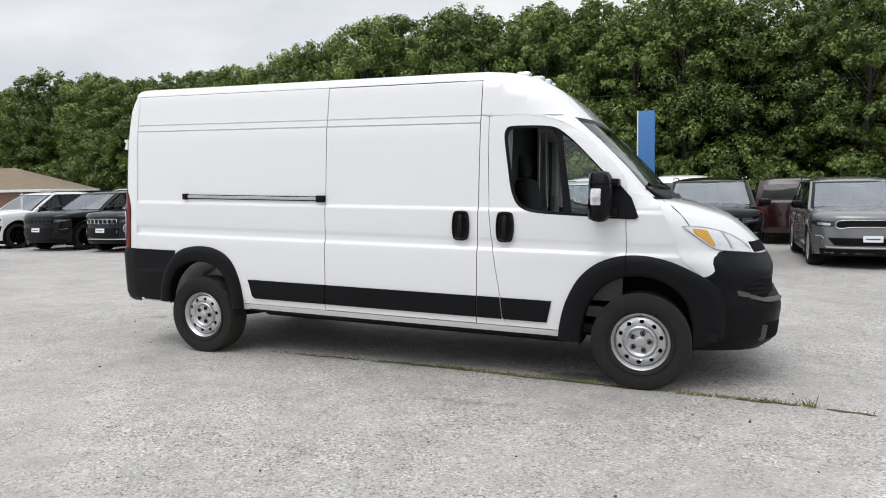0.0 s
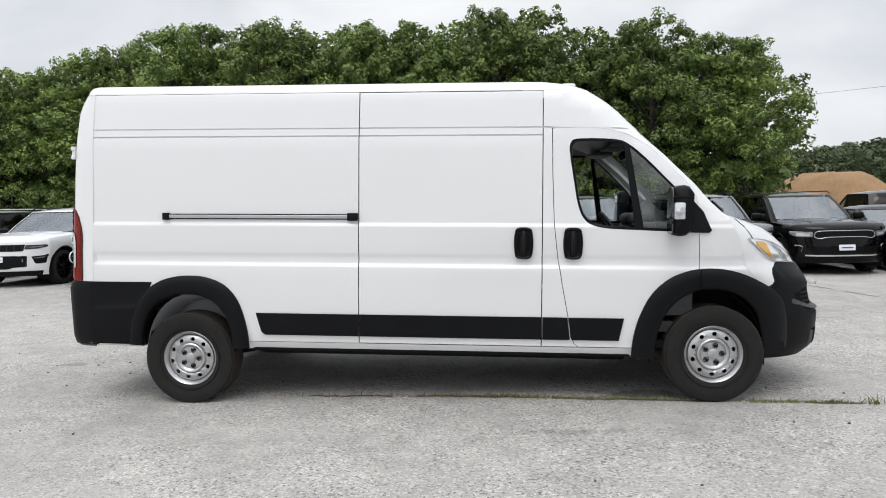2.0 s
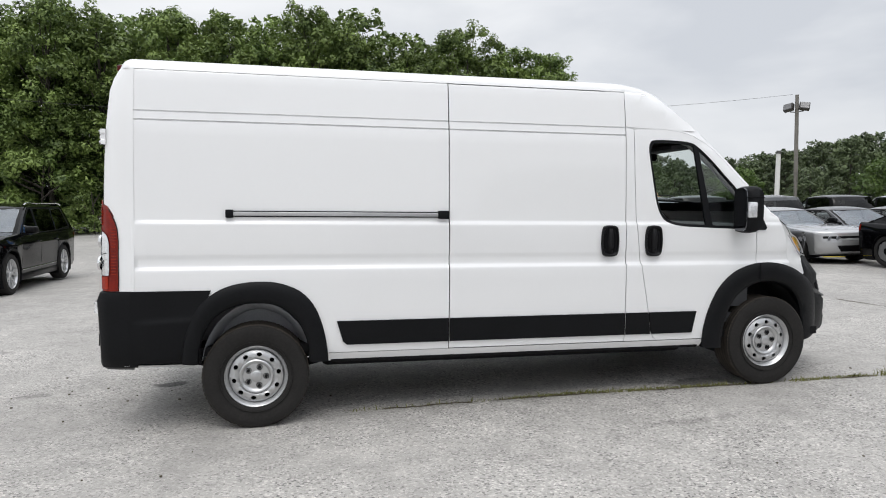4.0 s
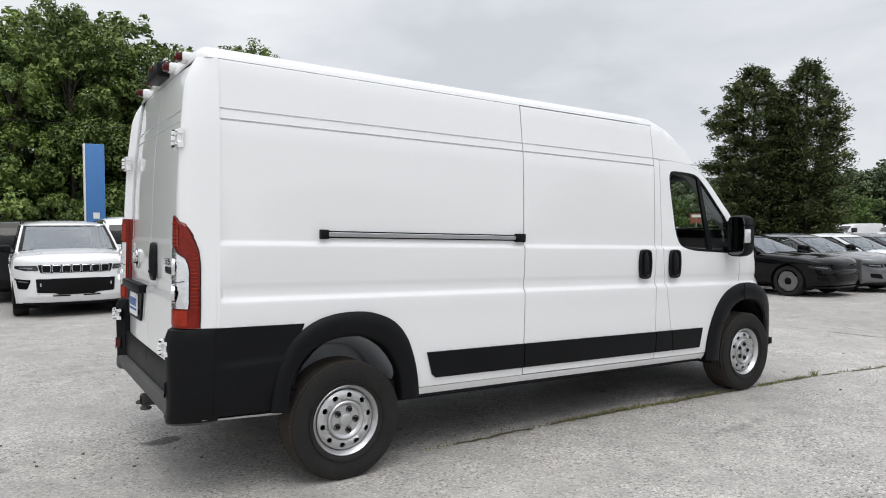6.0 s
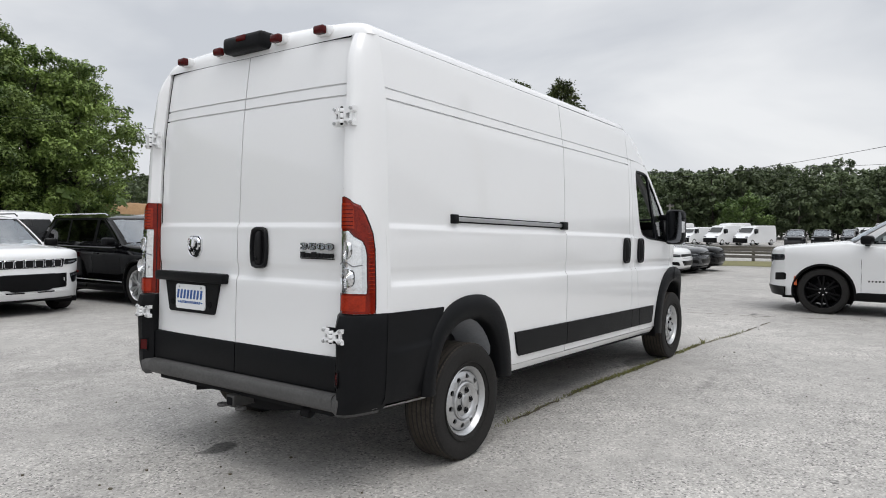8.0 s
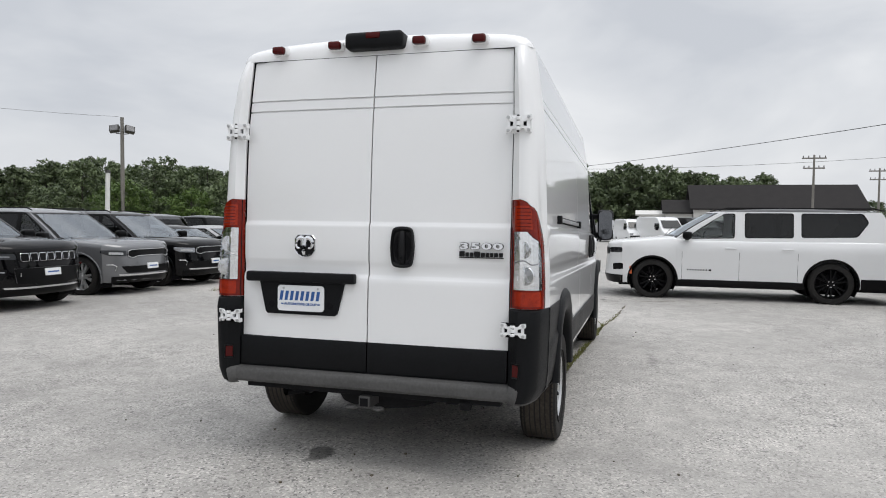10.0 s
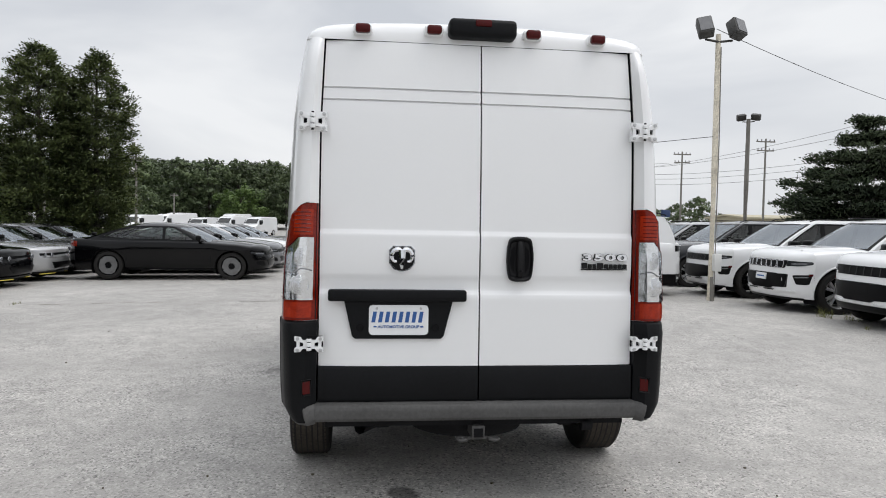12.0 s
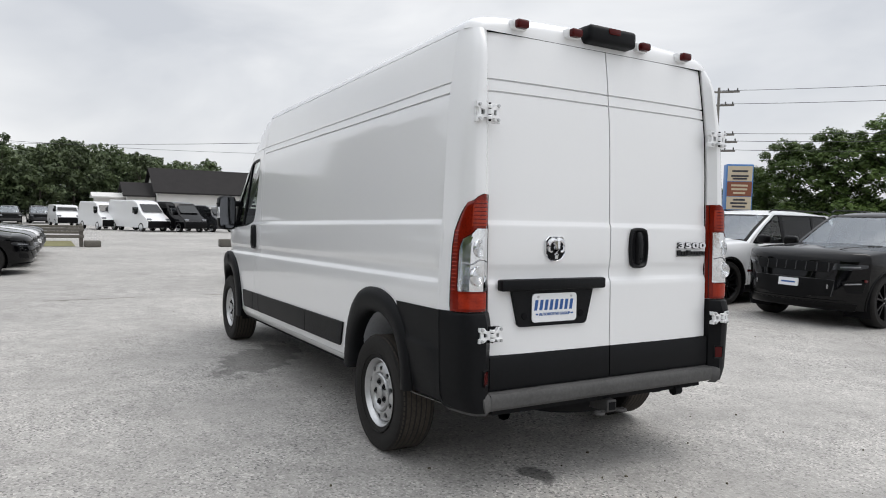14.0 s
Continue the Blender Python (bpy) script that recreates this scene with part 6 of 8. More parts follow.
        band = follow(ax, zl - 0.01, zh, -0.12, -0.08)[::-1] + [(B, zl + 0.005), (C, zl + 0.02), (tail_x + 0.16, zl + 0.05), (tail_x + 0.10, zl + 0.10), (lerp(tail_x, rx(zh), 0.6) + 0.08, lerp(zl + 0.10, zh, 0.62)), (rx(zh) + 0.10, zh)]
        wins = [follow(ax, zl + 0.05, zh - 0.025, -0.18, -0.12)[::-1] + [(ax(zl) - 0.26, zl + 0.012), (B + 0.04, zl + 0.025), (B + 0.02, zh - 0.025)],
                [(B - 0.03, zl + 0.025), (B - 0.05, zh - 0.025), (rx(zh) + 0.16, zh - 0.025), (lerp(tail_x, rx(zh), 0.5) + 0.16, lerp(zl + 0.10, zh, 0.5)), (tail_x + 0.26, zl + 0.08), (C, zl + 0.035)]]
    for sd in (-1, 1):
        if band:
            bl_ = rounded(band, 0.04)
            sheet("cabin_side", [outer, bl_], sd, 0.0, paint_)
            sheet("window_band", [bl_] + [rounded(w_, 0.035) for w_ in wins], sd, 0.004, M_TRIM)
        else:
            sheet("cabin_side", [outer] + [rounded(w_, 0.05) for w_ in wins], sd, 0.0, paint_)
            for w_ in wins:
                o, cx_, cz_ = rounded(w_, 0.05), sum(p[0] for p in w_) / len(w_), sum(p[1] for p in w_) / len(w_)
                sheet("window_seal", [o, [(p[0] + (0.016 if p[0] < cx_ else -0.016), p[1] + (0.016 if p[1] < cz_ else -0.016)) for p in o]], sd, 0.003, M_TRIM, cuts=False)
        for i, w_ in enumerate(wins):
            sheet("side_window", [rounded(w_, 0.035)], sd, -0.004, M_SIDEGL if i == 0 or kind in ("sedan", "coupe") else M_PRIVACY, 0)
    part("windscreen_frame", frames[0], paint_, ob, angle=40)
    part("tailgate_frame", frames[1], paint_, ob, angle=40)
    part("windscreen", grid([[P_front(s, v) for s in np.linspace(-0.935, 0.935, 13)] for v in np.linspace(0.065, 0.96, 7)]), M_CARSHIELD, ob)
    part("rear_window", grid([[P_rear(s, v) for s in np.linspace(-0.845, 0.845, 9)] for v in np.linspace(0.06, 0.81, 5)]), M_PRIVACY if kind not in ("sedan", "coupe") else M_SIDEGL, ob)
    loop = [(-1, 0), (-0.6, 0), (-0.2, 0), (0.2, 0), (0.6, 0), (1, 0), (1, 0.25), (1, 0.5), (1, 0.75), (1, 1), (0.6, 1), (0.2, 1), (-0.2, 1), (-0.6, 1), (-1, 1), (-1, 0.75), (-1, 0.5), (-1, 0.25)]
    bm = grid([[Vector(P_front(s * w_, lerp(v0, v1, v))) + Vector((0.004, 0, 0.003)) for s, v in loop] for w_, v0, v1 in ((0.95, 0.03, 0.965), (0.885, 0.11, 0.925))], close=True)
    part("windscreen_edge", bm, M_TRIM, ob)
    rows = []
    for t in np.linspace(0, 1, 19):
        row = []
        for f in (-1, -0.985, -0.95, -0.88, -0.75, -0.5, -0.2, 0.2, 0.5, 0.75, 0.88, 0.95, 0.985, 1):
            xf, xr = P_front(f, 1)[0], P_rear(f, 1)[0]
            y = f * (half_w(1) + 0.035 * math.sin(math.pi * t) * 0.7)
            row.append((lerp(xf, xr, t), y, zt + c.dome * (1 - abs(f) ** 3.5) * max(math.sin(math.pi * t), 0) ** 0.62))
        rows.append(row)
    part("roof", grid(rows), roof_paint or paint_, ob, angle=50)
    # cabin: tub, dashboard, seats
    tub = grid([[(x, y, z) for y, z in ((-w_, c.belt - 0.03), (-w_, c.sill + 0.28), (w_, c.sill + 0.28), (w_, c.belt - 0.03))] for x, w_ in ((c.cowl - 0.02, c.W / 2 - 0.14), ((c.cowl + c.tail) / 2, c.W / 2 - 0.11), (c.tail + 0.05, c.W / 2 - 0.16))])
    part("cabin_lining", tub, M_CABGREY, ob)
    bm = box(c.cowl - 0.52, c.cowl + 0.02, -c.W / 2 + 0.16, c.W / 2 - 0.16, c.belt - 0.40, c.belt - 0.015, 0.05)
    part("dashboard", bm, M_CABGREY, ob)
    zs_ = c.H - 1.22
    seats = [(c.bp + 0.12, 0.37, 0), (c.bp + 0.12, -0.37, 0)] + ([(c.bp - 0.80, 0, 1)] if kind != "coupe" else [])
    for sx, sy, i in seats:
        part("car_seat", SEATS[i], None, ob).matrix_basis = pose(sx, sy, zs_)
    bm = lathe([(0.175, -0.012), (0.19, 0.0), (0.175, 0.012), (0.162, 0.0), (0.175, -0.012)], 20)
    part("steering_wheel", bm, M_TRIM, ob).matrix_basis = pose(c.cowl - 0.62, 0.37, c.belt + 0.03) @ pose(0, 0, 0, 0, 0, 90) @ pose(0, 0, 0, -25, 0, 0)
    for sd in (-1, 1):
        # door lines and handles
        lines = (-c.r - 0.16, B, C) if kind not in ("coupe",) else (-c.r - 0.20, B - 0.28)
        for i, x0 in enumerate(lines):
            bend = 0.10 if i == len(lines) - 1 else 0.0
            x1 = max(x0, -c.wb + c.r + 0.10) if i else x0
            pts = [(lerp(x0, x1, t ** 2), t) for t in (0, 0.25, 0.5, 0.75, 1)]
            part("door_line", tube([(x, sd * (c.half(x, z) - 0.0015), z) for x, z in [(x, lerp(c.belt - 0.05, c.sill + 0.03, t)) for x, t in pts]], 0.0045, 4), M_DARK, ob)
        for x in ((B + 0.16, C + 0.18) if kind != "coupe" else (B - 0.05,)):
            yy = c.half(x, c.belt - 0.15)
            part("door_handle", box(x - 0.10, x + 0.10, min(sd * (yy - 0.01), sd * (yy + 0.024)), max(sd * (yy - 0.01), sd * (yy + 0.024)), c.belt - 0.16, c.belt - 0.13, 0.009), paint_ if kind in ("wagon", "sedan", "coupe") or dark else M_CHROME, ob)
        if style == "chrome":
            xs_ = np.linspace(-c.wb + c.r + 0.12, -c.r - 0.12, 7)
            part("side_strip", tube([(x, sd * (c.half(x, c.sill + 0.10) + 0.004), c.sill + 0.10) for x in xs_], 0.011, 6), M_CHROME, ob)
        # mirror
        mx = c.cowl - 0.30
        my = c.half(mx, c.belt) - 0.03
        bm = box(-0.07, 0.10, -0.11, 0.11, -0.075, 0.075, 0.045, 3)
        bm.transform(Matrix.Translation((mx, sd * (my + 0.17), c.belt + 0.105)) @ Matrix.Rotation(radians(-sd * 12), 4, "Z") @ Matrix.Scale(1.0 if kind not in ("sedan", "coupe") else 0.8, 4))
        box(mx - 0.02, mx + 0.05, min(sd * (my - 0.05), sd * (my + 0.12)), max(sd * (my - 0.05), sd * (my + 0.12)), c.belt + 0.01, c.belt + 0.05, bm=bm)
        part("mirror", bm, M_TRIM, ob)
        if kind in ("jeep", "suv", "wagon"):
            rail = M_CHROME if style == "chrome" else M_TRIM
            rl = [(lerp(c.roof0, c.roof1, t) - 0.05, sd * (half_w(1) - 0.03), zt + (0.045 if 0.05 < t < 0.95 else 0.0) + c.dome * 0.4) for t in (0.02, 0.07, 0.3, 0.6, 0.9, 0.96)]
            part("roof_rail", tube(rl, 0.014, 6), rail, ob)
    if kind in ("wagon", "sedan"):
        part("antenna", tube([(c.cowl + 0.10, -0.55, c.hood1 - 0.02), (c.cowl - 0.12, -0.55, c.hood1 + (0.22 if kind == "wagon" else 0.26))], 0.006, 5), M_TRIM, ob)
    for s in (-0.32, 0.42):
        part("wiper", tube([Vector(P_front(s + d, v)) + Vector((0.016, 0, 0.010)) for d, v in ((0.0, 0.035), (-0.2, 0.075), (-0.42, 0.105))], 0.007, 5), M_TRIM, ob)

    if kind in ("jeep", "suv"):
        for sd in (-1, 1):
            pts = []
            for x in np.linspace(c.cowl + 0.02, c.e0 - 0.02, 9):
                r_ = ring(x)
                ys_, zs_r = [p[1] for p in r_[8:17]][::-1], [p[2] for p in r_[8:17]][::-1]
                y = lerp(0.60, 0.50, (x - c.cowl) / (c.e0 - c.cowl))
                pts.append((x, sd * y, float(np.interp(y, ys_, zs_r)) - 0.004))
            part("hood_crease", tube(pts, 0.011, 6), paint_, ob)

    # front details
    def facep(poly, out, name_, mat, parent=ob, label_="", r=0.025, depth=0.03):
        bm = flat_poly([rounded(poly, r)] if r else [poly], np.linspace(-0.95, 0.95, 20), ())
        weld(bm)
        for v in bm.verts:
            y, z = v.co.x, v.co.z
            v.co = Vector((c.front_x(y, z) + out, y, z))
        thicken(bm, (-depth, 0, 0))
        return part(name_, bm, mat, parent, label_)

    def quad(s, y0, y1, z0, z1, lean0=0.0, lean1=0.0):
        return [(s * y0, z0), (s * y1, z0 + lean0), (s * (y1 + lean1), z1), (s * y0, z1)]

    h = c.hood0
    if kind == "jeep":
        slots = style != "trail"
        g = facep([(-0.56, h - 0.295), (0.56, h - 0.295), (0.60, h - 0.15), (-0.60, h - 0.15)], 0.004, "grille", M_TRIM)
        for i in range(7):
            y = -0.468 + i * 0.156
            if slots:
                ring_ = rounded([(y - 0.064, h - 0.285), (y + 0.064, h - 0.285), (y + 0.068, h - 0.160), (y - 0.068, h - 0.160)], 0.025)
                part("grille_slot", tube([(c.front_x(u, w_) + 0.008, u, w_) for u, w_ in ring_ + ring_[:1]], 0.0055, 5), M_CHROME if style != "dark" else M_DGREYTRIM, g)
            else:
                part("grille_bar", tube([(c.front_x(y + 0.078, z) + 0.006, y + 0.078, z) for z in (h - 0.285, h - 0.225, h - 0.16)], 0.009, 5), M_DGREYTRIM, g)
        for s in (-1, 1):
            hl = facep([(s * 0.585, h - 0.255), (s * 0.80, h - 0.250), (s * 0.945, h - 0.215), (s * 0.945, h - 0.165), (s * 0.61, h - 0.160)], 0.006, "headlight", M_DARKL)
            facep([(s * 0.68, h - 0.225), (s * 0.88, h - 0.212), (s * 0.88, h - 0.190), (s * 0.68, h - 0.200)], 0.012, "lamp_strip", M_HEADL, hl, r=0.008, depth=0.008)
            fp = facep([(s * 0.70, h - 0.415), (s * 0.93, h - 0.395), (s * 0.90, h - 0.575), (s * 0.76, h - 0.580)], 0.004, "fog_pocket", M_TRIM)
            facep([(s * 0.74, h - 0.445), (s * 0.89, h - 0.430), (s * 0.89, h - 0.450), (s * 0.74, h - 0.465)], 0.010, "fog_lamp", M_HEADL, fp, r=0.006, depth=0.008)
            part("side_marker", box(0.50, 0.58, min(s * (c.half(0.52, 0.7) - 0.015), s * (c.half(0.52, 0.7) + 0.003)), max(s * (c.half(0.52, 0.7) - 0.015), s * (c.half(0.52, 0.7) + 0.003)), h - 0.42, h - 0.38, 0.006), M_DARKRED, ob)
        lg = facep([(-0.62, h - 0.640), (-0.34, h - 0.650), (-0.28, h - 0.680), (0.28, h - 0.680), (0.34, h - 0.650), (0.62, h - 0.640), (0.63, h - 0.400), (-0.63, h - 0.400)], 0.005, "lower_grille", M_TRIM)
        part("grille_frame", tube([(c.front_x(u, w_) + 0.006, u, w_) for u, w_ in ((-0.60, h - 0.640), (-0.62, h - 0.52), (-0.63, h - 0.405), (-0.3, h - 0.398), (0.3, h - 0.398), (0.63, h - 0.405), (0.62, h - 0.52), (0.60, h - 0.640))], 0.007, 5), M_DGREYTRIM, lg)
        for s in (-1, 1):
            if style != "dark":
                part("tow_hook", tube([(c.front_x(s * 0.56, h - 0.5) + 0.02, s * 0.56, h - 0.47 - dz) for dz in (0.0, 0.03, 0.06)], 0.011, 6), M_CHROME, lg)
        facep([(-0.74, h - 0.725), (0.74, h - 0.725), (0.76, h - 0.695), (-0.76, h - 0.695)], 0.014, "bumper_lip", M_CHROME if style == "chrome" else paint_, r=0.012)
        if style == "trail" or paint_ is not P_WHITE:
            facep([(-0.82, c.nose_low + 0.005), (0.82, c.nose_low + 0.005), (0.86, h - 0.735), (-0.86, h - 0.735)], 0.006, "air_dam", M_TRIM)
        else:
            facep([(-0.80, c.nose_low - 0.015), (0.80, c.nose_low - 0.015), (0.83, c.nose_low + 0.030), (-0.83, c.nose_low + 0.030)], 0.004, "air_dam", M_TRIM, r=0.012)
            for s in (-1, 1):
                facep([(s * 0.10, h - 0.712), (s * 0.38, h - 0.708), (s * 0.38, h - 0.688), (s * 0.10, h - 0.690)], 0.017, "lower_slot", M_TRIM, r=0.006)
    elif kind == "suv":
        ring_ = smooth_loop([(-0.50, h - 0.14), (0.0, h - 0.135), (0.50, h - 0.14), (0.58, h - 0.22), (0.56, h - 0.27), (0.46, h - 0.29), (0.34, h - 0.262), (-0.34, h - 0.262), (-0.46, h - 0.29), (-0.56, h - 0.27), (-0.58, h - 0.22)], 3)
        g = facep(ring_, 0.004, "grille", M_TRIM, r=0)
        part("grille_ring", tube([(c.front_x(y, z) + 0.010, y, z) for y, z in ring_ + ring_[:1]], 0.007, 6), M_STEEL, g)
        for s in (-1, 1):
            hl = facep([(s * 0.61, h - 0.26), (s * 0.86, h - 0.25), (s * 0.95, h - 0.20), (s * 0.95, h - 0.14), (s * 0.60, h - 0.155)], 0.006, "headlight", M_HEADL if paint_ is not P_GREY else M_DARKL)
            facep([(s * 0.66, h - 0.235), (s * 0.86, h - 0.225), (s * 0.86, h - 0.18), (s * 0.66, h - 0.19)], 0.011, "lamp_lens", M_CLEAR, hl, r=0.015, depth=0.008)
            part("bumper_hook", tube([(c.front_x(s * y, z) + 0.012, s * y, z) for y, z in ((0.88, h - 0.43), (0.80, h - 0.43), (0.76, h - 0.47), (0.78, h - 0.55))], 0.007, 6), M_STEEL, ob)
        facep([(-0.60, h - 0.60), (0.60, h - 0.60), (0.70, h - 0.46), (-0.70, h - 0.46)], 0.005, "lower_grille", M_TRIM)
        facep([(-0.72, h - 0.65), (0.72, h - 0.65), (0.74, h - 0.62), (-0.74, h - 0.62)], 0.014, "bumper_lip", M_CHROME, r=0.01)
        facep([(-0.80, c.nose_low + 0.005), (0.80, c.nose_low + 0.005), (0.82, h - 0.665), (-0.82, h - 0.665)], 0.005, "air_dam", M_TRIM)
    elif kind in ("coupe", "sedan"):
        if kind == "coupe":
            facep([(-0.76, h - 0.235), (0.76, h - 0.235), (0.80, h - 0.125), (-0.80, h - 0.125)], 0.004, "grille", M_TRIM)
        else:
            facep([(-0.50, h - 0.27), (0.50, h - 0.27), (0.56, h - 0.14), (-0.56, h - 0.14)], 0.004, "grille", M_TRIM)
        for s in (-1, 1):
            if kind == "coupe":
                for yy in (0.50, 0.67):
                    bm = lathe([(0.0, 0.012), (0.045, 0.012), (0.056, 0.016), (0.060, 0.0)], 18)
                    bm.transform(Matrix.Translation((c.front_x(s * yy, h - 0.18) + 0.006, s * yy, h - 0.18)) @ Matrix.Rotation(radians(-90), 4, "Z"))
                    part("headlight", bm, M_HEADL, ob)
            else:
                hl = facep([(s * 0.57, h - 0.235), (s * 0.80, h - 0.225), (s * 0.93, h - 0.165), (s * 0.92, h - 0.125), (s * 0.60, h - 0.150)], 0.006, "headlight", M_DARKL)
                facep([(s * 0.64, h - 0.200), (s * 0.84, h - 0.180), (s * 0.84, h - 0.155), (s * 0.64, h - 0.172)], 0.011, "lamp_strip", M_HEADL, hl, r=0.008, depth=0.008)
                facep([(s * 0.60, h - 0.50), (s * 0.80, h - 0.47), (s * 0.82, h - 0.37), (s * 0.66, h - 0.38)], 0.005, "bumper_scoop", M_TRIM)
        facep([(-0.44, h - 0.50), (0.44, h - 0.50), (0.54, h - 0.35), (-0.54, h - 0.35)], 0.005, "lower_grille", M_TRIM)
        facep([(-0.86, c.nose_low - 0.01), (0.86, c.nose_low - 0.01), (0.87, c.nose_low + 0.035), (-0.87, c.nose_low + 0.035)], 0.035, "splitter", M_TRIM, r=0.01)
        if kind == "coupe":
            for s in (-1, 1):
                facep([(s * 0.28, c.nose_low - 0.03), (s * 0.74, c.nose_low - 0.03), (s * 0.74, c.nose_low - 0.008), (s * 0.28, c.nose_low - 0.008)], 0.04, "splitter_guard", M_YELLOW, label_="yellow shipping guard on the splitter", r=0.008)
    elif kind == "wagon":
        g = facep([(-0.64, h - 0.28), (0.64, h - 0.28), (0.64, h - 0.14), (-0.64, h - 0.14)], 0.005, "grille", M_TRIM)
        for s in (-1, 1):
            facep([(s * 0.68, h - 0.25), (s * 1.0, h - 0.235), (s * 1.005, h - 0.13), (s * 0.68, h - 0.14)], 0.006, "headlight", M_DARKL)
            facep([(s * 0.80, h - 0.60), (s * 0.985, h - 0.58), (s * 0.985, h - 0.45), (s * 0.80, h - 0.47)], 0.006, "fog_pocket", M_TRIM)
            for y0, name_, x0, x1, z0, z1, mt in ((0, "side_marker", 0.40, 0.45, 0.48, 0.64, M_AMBERRED),):
                yy = c.half(0.42, 0.56)
                part(name_, box(x0, x1, min(s * (yy - 0.02), s * (yy + 0.004)), max(s * (yy - 0.02), s * (yy + 0.004)), z0, z1, 0.008), mt, ob)
            for i in range(8):
                x = -0.66 - i * 0.050
                yy = c.half(x, 0.59)
                part("name_bar", box(x - 0.022, x, min(s * (yy - 0.005), s * (yy + 0.004)), max(s * (yy - 0.005), s * (yy + 0.004)), 0.585, 0.612), M_TRIM, ob)
            part("name_bar", box(-1.11, -1.065, min(s * (c.half(-1.1, 0.59) - 0.005), s * (c.half(-1.1, 0.59) + 0.004)), max(s * (c.half(-1.1, 0.59) - 0.005), s * (c.half(-1.1, 0.59) + 0.004)), 0.582, 0.615), M_TRIM, ob)
            yy = c.half(-4.1, 0.5)
            rows = [[(x, s * (c.half(x, z) + 0.006), z) for x in np.linspace(c.e1, -c.wb - c.r - 0.10, 6)] for z in (0.30, 0.36, 0.46, 0.50)]
            bm = grid(rows)
            grid([[(c.rear_x(f * c.half(c.e1, z), z) - 0.006, f * c.half(c.e1, z), z) for f in np.linspace(0, s, 9)] for z in (0.30, 0.36, 0.46, 0.50)], bm)
            part("rear_bumper", bm, M_TRIM, ob)
        facep([(-0.99, c.nose_low + 0.005), (0.99, c.nose_low + 0.005), (1.0, h - 0.70), (-1.0, h - 0.70)], 0.010, "air_dam", M_TRIM)
    else:
        facep([(-0.66, h - 0.40), (0.66, h - 0.40), (0.66, h - 0.13), (-0.66, h - 0.13)], 0.004, "grille", M_TRIM)
        for s in (-1, 1):
            facep([(s * 0.70, h - 0.30), (s * 0.96, h - 0.28), (s * 0.96, h - 0.14), (s * 0.70, h - 0.14)], 0.006, "headlight", M_HEADL)
        facep([(-0.9, c.nose_low + 0.02), (0.9, c.nose_low + 0.02), (0.92, h - 0.48), (-0.92, h - 0.48)], 0.012, "front_bumper", M_DGREYTRIM)
    if plate:
        pl = facep([(-0.155, h - 0.53), (0.155, h - 0.53), (0.155, h - 0.415), (-0.155, h - 0.415)], 0.024, "front_plate", M_PLATE, label_="small white dealer plate", r=0.012)
        facep([(-0.11, h - 0.485), (0.11, h - 0.485), (0.11, h - 0.462), (-0.11, h - 0.462)], 0.027, "plate_bar", M_BLUEINK, pl, r=0, depth=0.004)
    # tail lamps, wrapped round the corner
    for s in (-1, 1):
        z0, z1 = c.deck - (0.20 if kind != "pickup" else 0.40), c.deck - 0.07
        rows = []
        for z in np.linspace(z0, z1, 4):
            w_ = c.half(c.e1, z)
            row = [(c.rear_x(s * f * w_, z) - 0.006, s * f * w_, z) for f in np.linspace(0.62 if kind != "pickup" else 0.84, 0.995, 7)]
            if kind != "pickup":
                row += [(x, s * (c.half(x, z) + 0.006), z) for x in (c.e1 + 0.01, c.e1 + 0.06)]
            rows.append(row)
        part("tail_lamp", grid(rows), M_REDLENS if kind != "wagon" else M_TRIM, ob)
    # wheels
    meshes = wheel_meshes(c.r, c.tw, c.rim)
    for a in (0.0, -c.wb):
        for s in (-1, 1):
            wh = new("wheel")
            wh.parent = ob
            wh.matrix_basis = pose(a, s * (c.W / 2 - c.tw / 2 - 0.012), c.r * 0.985, 0, 0, 0 if s > 0 else 180) @ pose(0, 0, 0, 0, 23 * a + 40 * s, 0)
            for nm, me in meshes:
                part(nm, me, None, wh)
    return ob, c




def facing_south(x, y, turn=0.0):
    """Front axle at x, y; the nose points towards -y."""
    return pose(x, y, 0, 0, 0, -90 + turn)


def facing_north(x, y, turn=0.0):
    return pose(x, y, 0, 0, 0, 90 + turn)


JEEP = dict(L=4.92, W=1.97, H=1.76, wb=2.96, fo=0.90, hood0=1.10, hood1=1.17, belt=1.10, deck=1.11, r=0.40, arch=0.07, cowl=-0.50, roof0=-1.30, roof1=-3.40, tail=-3.90, sill=0.33, nose_low=0.25, crown=0.06, drop=0.12, bp=-1.62, cp=-2.62)
JEEPL = dict(JEEP, L=5.20, wb=3.09, roof1=-3.75, tail=-4.15, cp=-2.72)
DUR = dict(L=5.10, W=1.92, H=1.74, wb=3.04, fo=0.93, hood0=1.05, hood1=1.11, belt=1.07, deck=1.07, r=0.39, arch=0.07, drop=0.12, cowl=-0.50, roof0=-1.32, roof1=-3.55, tail=-4.05, sill=0.33, nose_low=0.25, cp=-2.68)
CHALL = dict(L=5.02, W=1.92, H=1.40, bp=-2.05, cp=-2.6, dome=0.08, round=0.40, drop=0.06, wb=2.95, fo=0.98, hood0=0.83, hood1=0.92, belt=0.93, deck=0.96, r=0.365, cowl=-0.78, roof0=-1.55, roof1=-2.75, tail=-3.45, tumble=0.20, sill=0.30, nose_low=0.22, arch=0.05, rim="black", tw=0.25)
